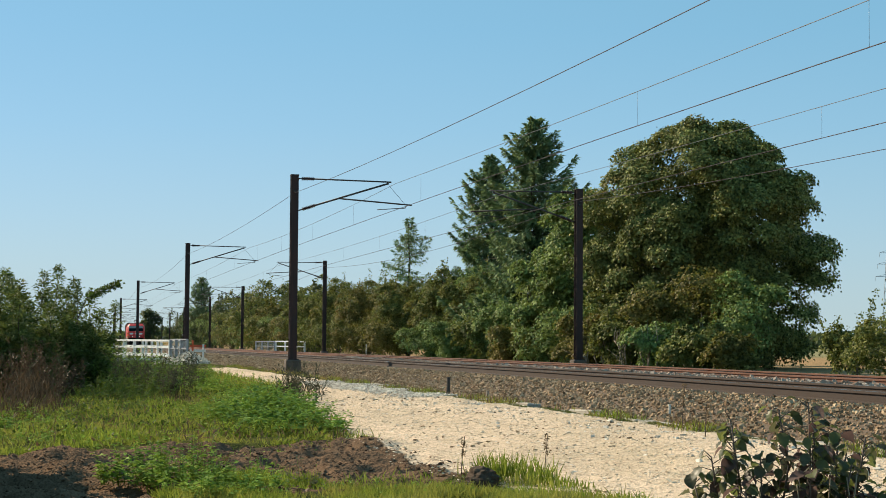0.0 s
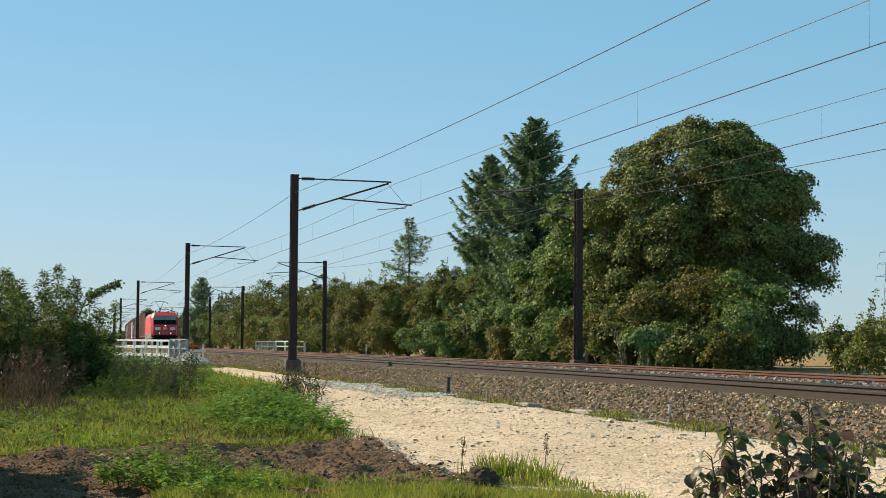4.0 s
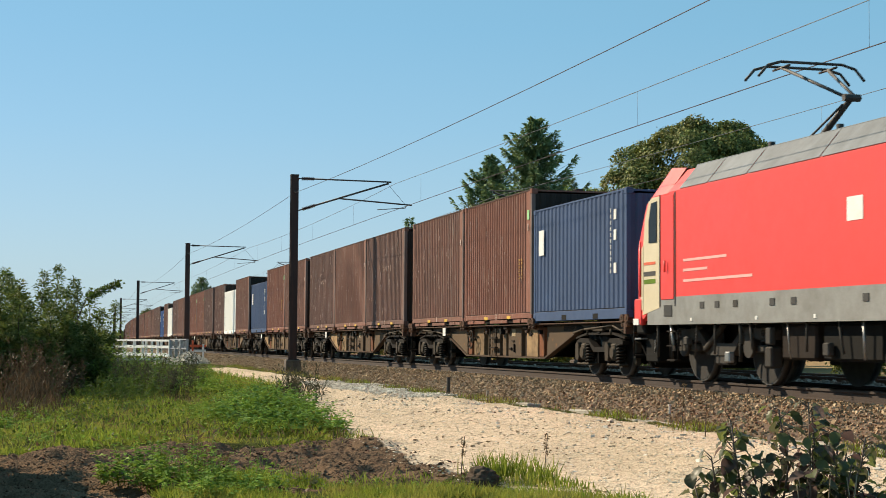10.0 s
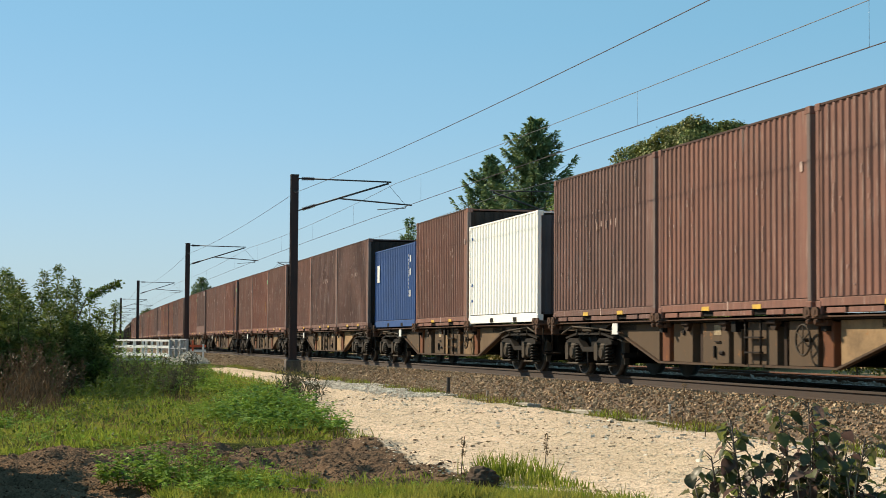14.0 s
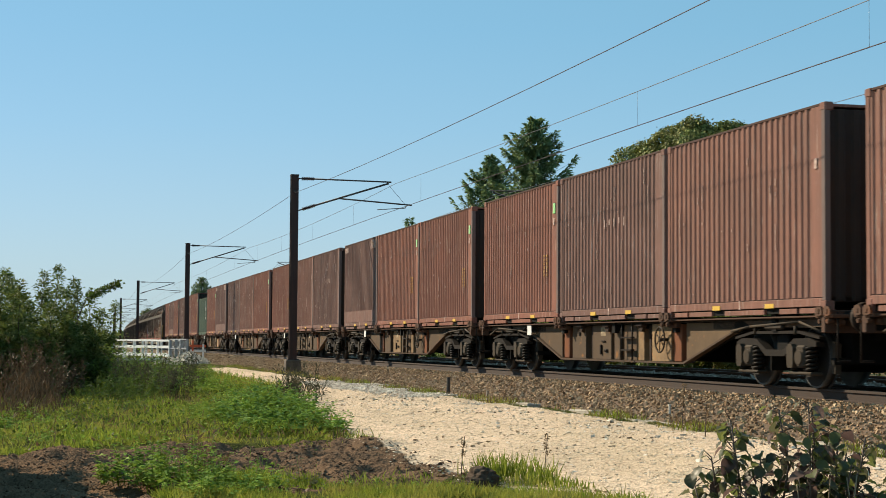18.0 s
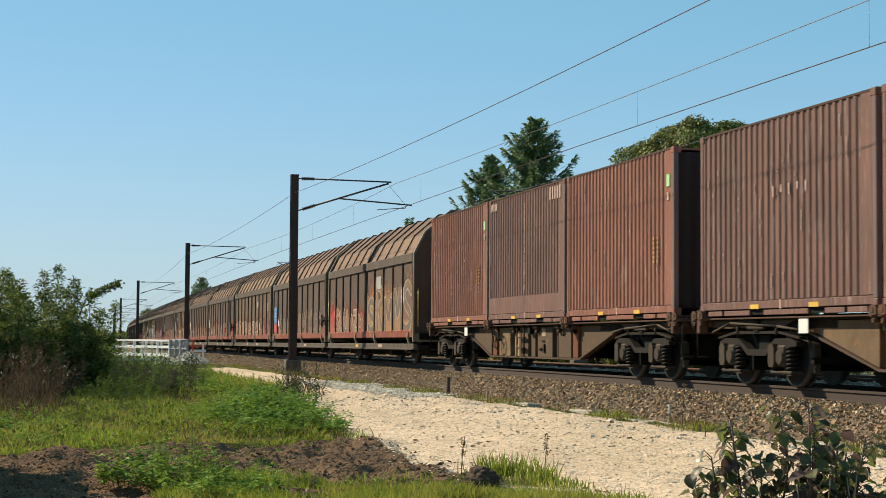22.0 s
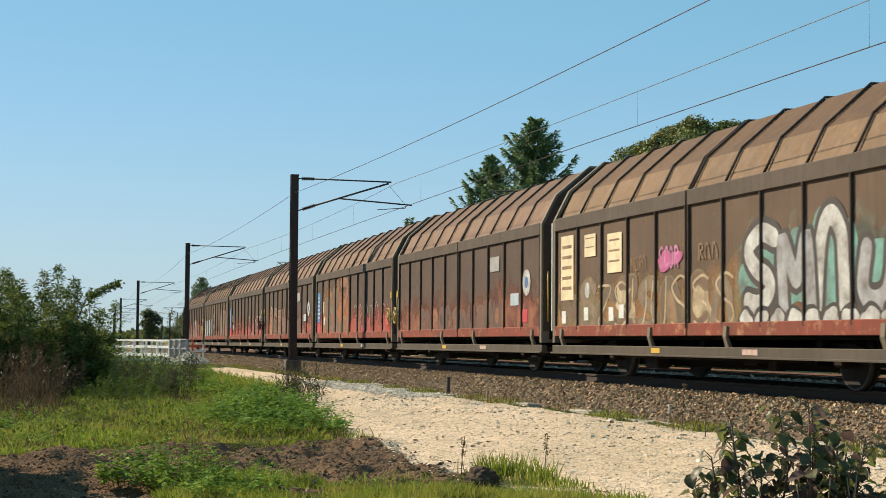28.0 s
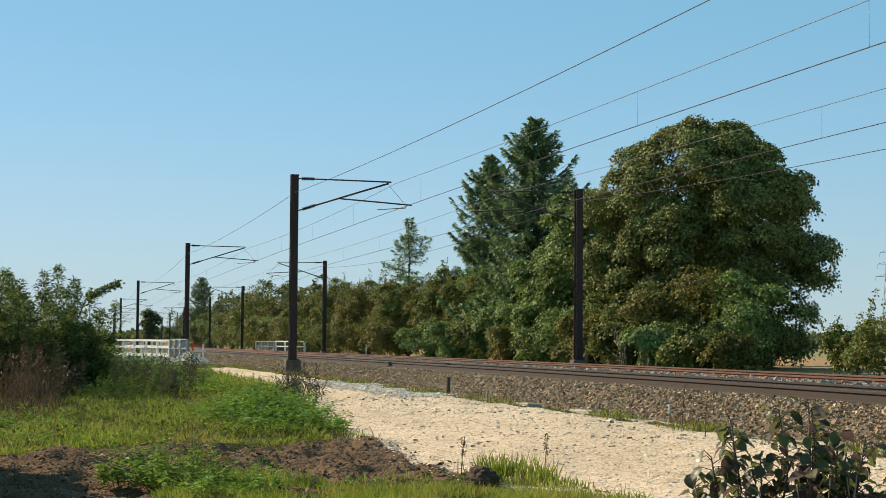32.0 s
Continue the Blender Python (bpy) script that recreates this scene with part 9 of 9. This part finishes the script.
        graffiti(w, 0.1, 6.9, 0.92, 2.75, ((YELLOW, OLIVE, YELLOW), BLACK, (YELLOW, OLIVE), CREAM), r + 1)
        spray_word(w, "TIN", 0.5, 6.6, 0.90, 2.35, SILVER, BLACK)
    elif k == 9:
        graffiti(w, -6.6, 2.0, 0.86, 1.85, ((TAN, OLIVE), OLIVE, (TAN, CREAM, OLIVE), CREAM), r)
        outlines(w, -4.6, 2.0, 0.9, 1.85, 7, CREAM, r + 5, 0.05)
        graffiti(w, 2.2, 6.9, 1.15, 2.40, ((TEAL, DARK), BLACK, (WHITE, SILVER), WHITE), r + 1, 1.15)
        for i in range(9):
            q = np.random.default_rng(r + i)
            x = 2.3 + 0.55 * i
            flat_shape("paint_spot", blob(q, x, 1.02, 0.30, 0.22, 0.1), 8 + 0.3 * (i % 2), BLACK, w)
            flat_shape("paint_spot", blob(q, x, 1.01, 0.235, 0.165, 0.12), 9 + 0.3 * (i % 2), WHITE, w)
        flat_shape("paint_patch", blob(np.random.default_rng(3), -0.85, 2.12, 0.50, 0.17, 0.3), 5, PINK, w, "pink sprayed tag")
        outlines(w, -1.3, -0.4, 1.98, 2.36, 4, (0.85, 0.30, 0.60), r + 2, 0.05)
        outlines(w, -2.7, -1.9, 1.98, 2.25, 4, TAN, r + 3, 0.03)
        outlines(w, 0.4, 1.25, 2.05, 2.32, 3, TAN, r + 4, 0.035)
        sign(w, -6.72, 1.53, 0.79, 1.34, PALE, 5, TAN)
        sign(w, -5.25, 2.37, 0.65, 0.45, PALE, 2, TAN)
        sign(w, -3.93, 2.0, 0.78, 0.76, PALE, 3, TAN)
        flat_shape("paint_spot", blob(np.random.default_rng(11), -5.08, 1.70, 0.14, 0.16, 0.02), 8, WHITE, w)
        for x, z in ((-6.66, 1.05), (-5.28, 1.10), (-3.85, 1.08), (-3.3, 1.12)):
            sign(w, x, z, 0.26, 0.26, WHITE)
    elif k in (10, 12):
        graffiti(w, -4.5, 4.0, 0.92, 1.55, (None, RUST, (RUST, DARK, ORANGE), TAN), r)
        sign(w, 3.0, 2.35, 0.8, 0.35, GREY)
        sign(w, 4.75, 1.5, 0.65, 0.28, (0.5, 0.6, 0.7), 1)
        flat_shape("paint_spot", blob(np.random.default_rng(8), 6.0, 2.0, 0.30, 0.30, 0.02), 6, WHITE, w)
        flat_shape("paint_spot", blob(np.random.default_rng(9), 6.0, 2.0, 0.13, 0.13, 0.02), 7, BLUE, w)
        sign(w, 5.7, 1.1, 0.4, 0.3, (0.6, 0.05, 0.07))
        if k == 12:
            graffiti(w, -5.4, -0.4, 0.85, 2.05, ((RED, ORANGE), CREAM, (ORANGE, TAN, ORANGE), CREAM), r + 8)
    elif k in (11, 13):
        if k == 11:
            graffiti(w, -5.4, -0.3, 1.1, 2.75, ((TAN, ORANGE), RUST, (TAN, OLIVE, ORANGE), CREAM), r)
            graffiti(w, -4.4, -0.3, 0.86, 1.5, (None, ORANGE, (CREAM, TAN), CREAM), r + 1)
        else:
            outlines(w, -5.2, 1.2, 0.92, 1.7, 7, TAN, r, 0.045)
        sign(w, -6.85, 1.40, 0.62, 1.15, BLUE, 6)
        sign(w, -6.85, 1.08, 0.62, 0.28, (0.6, 0.05, 0.07))
        outlines(w, 0.6 if k == 11 else 1.6, 6.2 if k == 11 else 6.8, 0.95, 1.95, 6 if k == 11 else 5, (GREY if k == 11 else WHITE), r + 7, 0.05)
        sign(w, 6.1, 1.15, 0.42, 0.36, (0.6, 0.05, 0.07), 1)
        sign(w, -5.55, 1.75, 0.22, 0.42, CREAM)
        sign(w, -5.4, 1.3, 0.3, 0.28, WHITE)
    elif k == 14:
        splash = np.random.default_rng(77)
        for x, n in ((-6.75, 7), (-2.75, 9)):
            for i in range(n):
                cx, cz = x + splash.uniform(-0.3, 0.4), splash.uniform(0.95, 1.75)
                stroke("paint_splash", [(cx - 0.1, cz - 0.18), (cx, cz), (cx + splash.uniform(-0.25, 0.25), cz + splash.uniform(0.15, 0.4))], splash.uniform(0.10, 0.2), 2 + 0.25 * i, (0.15, 0.33, 0.33), w, "teal sprayed splash")
        spray_word(w, "FAR", -6.5, -2.8, 0.84, 1.95, SILVER, WHITE, 0.10, 0.065)
        spray_word(w, "FAR", -2.55, -1.9, 1.85, 2.05, WHITE, DARK, 0.0)
        spray_word(w, "24", -2.3, -1.9, 1.55, 1.78, WHITE, DARK, 0.0)
        outlines(w, -2.6, -1.6, 1.2, 1.48, 5, WHITE, r + 3, 0.035)
        flat_shape("paint_patch", [(-1.30, 2.93), (-0.05, 2.93), (-0.05, 2.28), (-0.55, 2.42), (-1.0, 2.62)], 3, (0.22, 0.11, 0.055), w, "brown sprayed wedge")
        stroke("paint_line", [(-1.30, 2.92), (-1.05, 2.62), (-0.6, 2.40), (-0.08, 2.24)], 0.05, 4, CREAM, w)
        for word, z0, z1, xa, xb in (("HAND", 2.10, 2.38, -1.25, -0.5), ("OF", 1.84, 2.04, -1.0, -0.65), ("SATANS", 1.46, 1.76, -1.28, -0.1)):
            spray_word(w, word, xa, xb, z0, z1, CREAM, DARK, 0.0)
        outlines(w, -1.3, 0.9, 1.0, 1.3, 8, (0.55, 0.26, 0.16), r + 4, 0.04)
        graffiti(w, 2.8, 6.9, 0.95, 2.3, ((RUST, TAN), CREAM, (RUST, TAN), CREAM), r + 1)
        sign(w, 6.1, 1.2, 0.4, 0.35, (0.6, 0.05, 0.07))
    else:
        graffiti(w, -5.6, -1.3, 0.95, 1.7, ((RUST, ORANGE), TAN, (ORANGE, RUST, TAN), CREAM), r)
        graffiti(w, -0.8, 2.8, 0.88, 2.0, (None, WHITE, (CREAM, WHITE, RED), WHITE), r + 1)
        graffiti(w, 3.0, 5.2, 0.95, 1.8, (None, TAN, (RUST, TAN), CREAM), r + 2)
        sign(w, -6.85, 1.5, 0.7, 0.7, (0.12, 0.17, 0.24), 4, GREY)
        sign(w, -5.9, 1.1, 0.26, 0.24, WHITE)
        sign(w, 5.9, 1.15, 0.5, 0.45, (0.6, 0.05, 0.07))


# ---- the train's make-up; each thing's place in the train is counted back from the locomotive ----
SPEED = 27.3245
MOVING = []
locomotive = build_locomotive()
MOVING.append((locomotive, 0.33, 0.0))
BROWN_H, LOW_H, DECK = 3.0, 2.47, 1.17
BOXES = {
    "b": build_container("rust_brown", BROWN_H, "brown", "tall brown corrugated steel container with streaks of rust"),
    "d": build_container("rust_dark", BROWN_H, "brown_marked", "tall dark brown corrugated container with worn marks"),
    "r": build_container("rust_red", BROWN_H, "brown", "tall reddish brown corrugated container, sun-faded"),
    "s": build_container("rust_dark", BROWN_H, "smooth_foot", "tall brown container with a smooth lower panel"),
    "N": build_container("box_blue", LOW_H, "blue", "low navy blue corrugated container with white label"),
    "B": build_container("box_blue2", LOW_H, "blue", "low mid-blue corrugated container"),
    "W": build_container("box_white", LOW_H, "white", "low cream-white corrugated container"),
    "G": build_container("box_green", LOW_H, "green", "low dark green corrugated container"),
}
LOADS = ["Nrb", "dbd", "brN", "bWd", "drr", "bbd", "WbB", "ddb", "brb", "rbb", "srb", "bdr", "rrs", "dbr", "rbd", "srG", "rbd", "rsr"]
PITCH, FIRST, BOX_STEP = 19.15, -8.85, 6.05
flat, flat_turned = build_flat_wagon(1), build_flat_wagon(-1)
PLAIN_WAY = (5, 6, 11, 12)
used = set()
for k, load in enumerate(LOADS):
    mid = FIRST - PITCH * k - 9.08
    way = flat if k in PLAIN_WAY else flat_turned
    MOVING.append((way if k in (0, PLAIN_WAY[0]) else copy_thing(way, Matrix.Identity(4)), mid, 0.0))
    for i, kind in enumerate(load):
        proto = BOXES[kind]
        box_ob = proto if kind not in used else copy_thing(proto, Matrix.Identity(4))
        used.add(kind)
        MOVING.append((box_ob, mid + BOX_STEP * (1 - i), DECK))
COVER_FIRST, COVER_STEP, COVERS = -353.15, 15.17, 16
kinds = [build_covered_wagon("cover_side", "cover_roof", "dark brown sliding-wall wagon with ribbed roof and graffiti along its side"),
         build_covered_wagon("cover_side_warm", "cover_roof_tan", "weathered brown sliding-wall wagon with tan roof and graffiti along its side")]
COVER_KIND = [0, 0, 1, 0, 0, 1, 0, 0, 1, 1, 0, 0, 0, 0, 1, 0]
seen_kind = set()
COVER_OBS = []
for k in range(COVERS):
    proto = kinds[COVER_KIND[k]]
    ob = proto if COVER_KIND[k] not in seen_kind else copy_thing(proto, Matrix.Identity(4))
    seen_kind.add(COVER_KIND[k])
    COVER_OBS.append(ob)
    MOVING.append((ob, COVER_FIRST - COVER_STEP * (k + 0.5), 0.0))

for k, ob in enumerate(COVER_OBS):
    paint_covered(k, ob)
    e = -1 if k % 2 == 0 else 1
    if k % 2 == 0:
        bm = bmesh.new()
        n = 6
        folds = []
        for i in range(2 * n + 1):
            q = 1.0 if i % 2 else 0.965
            folds.append([bm.verts.new((-7.20 - 0.77 * i / (2 * n), y * q, 2.5 + (z - 2.5) * q)) for y, z in ((-1.36, 0.75), (-1.36, 3.16), (-1.04, 3.76), (-0.32, 4.42), (0.32, 4.42), (1.04, 3.76), (1.36, 3.16), (1.36, 0.75))])
        for a, b in zip(folds, folds[1:]):
            for j in range(8):
                bm.faces.new((a[j], a[(j + 1) % 8], b[(j + 1) % 8], b[j]))
        bmesh.ops.recalc_face_normals(bm, faces=bm.faces[:])
        part("bellows", bm, M["bellows"], ob, "folded grey cloth bellows to the next wagon")
    hw = bmesh.new()
    ring(hw, (e * 7.13, -1.58, 1.45), "y", 0.24, 0.017, 20, 6)
    for ang in (0.4, 1.45, 2.5):
        tube(hw, (e * 7.13 + 0.24 * math.cos(ang), -1.58, 1.45 + 0.24 * math.sin(ang)), (e * 7.13 - 0.24 * math.cos(ang), -1.58, 1.45 - 0.24 * math.sin(ang)), 0.014, 5)
    tube(hw, (e * 7.13, -1.45, 1.45), (e * 7.13, -1.60, 1.45), 0.035, 8)
    part("hand_wheel", hw, M["wheel_yellow"] if k in (10, 11, 14, 15) else M["under"], ob, "brake hand wheel")
    if k >= 8:
        part("yellow_plate", boxed((e * 7.13 - 0.07, -1.51, 2.0), (e * 7.13 + 0.07, -1.495, 2.2)), M["yellow"], ob, "yellow marker plate")
    if k == 9:
        part("white_edge", boxed((-7.235, -1.50, 0.9), (-7.19, -1.40, 3.2)), M["white_plate"], ob, "white-painted frame edge")


def motions():
    for ob, back, z in MOVING:
        rows = []
        for i in range(33):
            t = i * SECONDS / 32
            rows.append((t, line_pose(back + SPEED * (t - 9.0) + 0.80, 0.0, z)))
        walk(ob, rows)


motions()
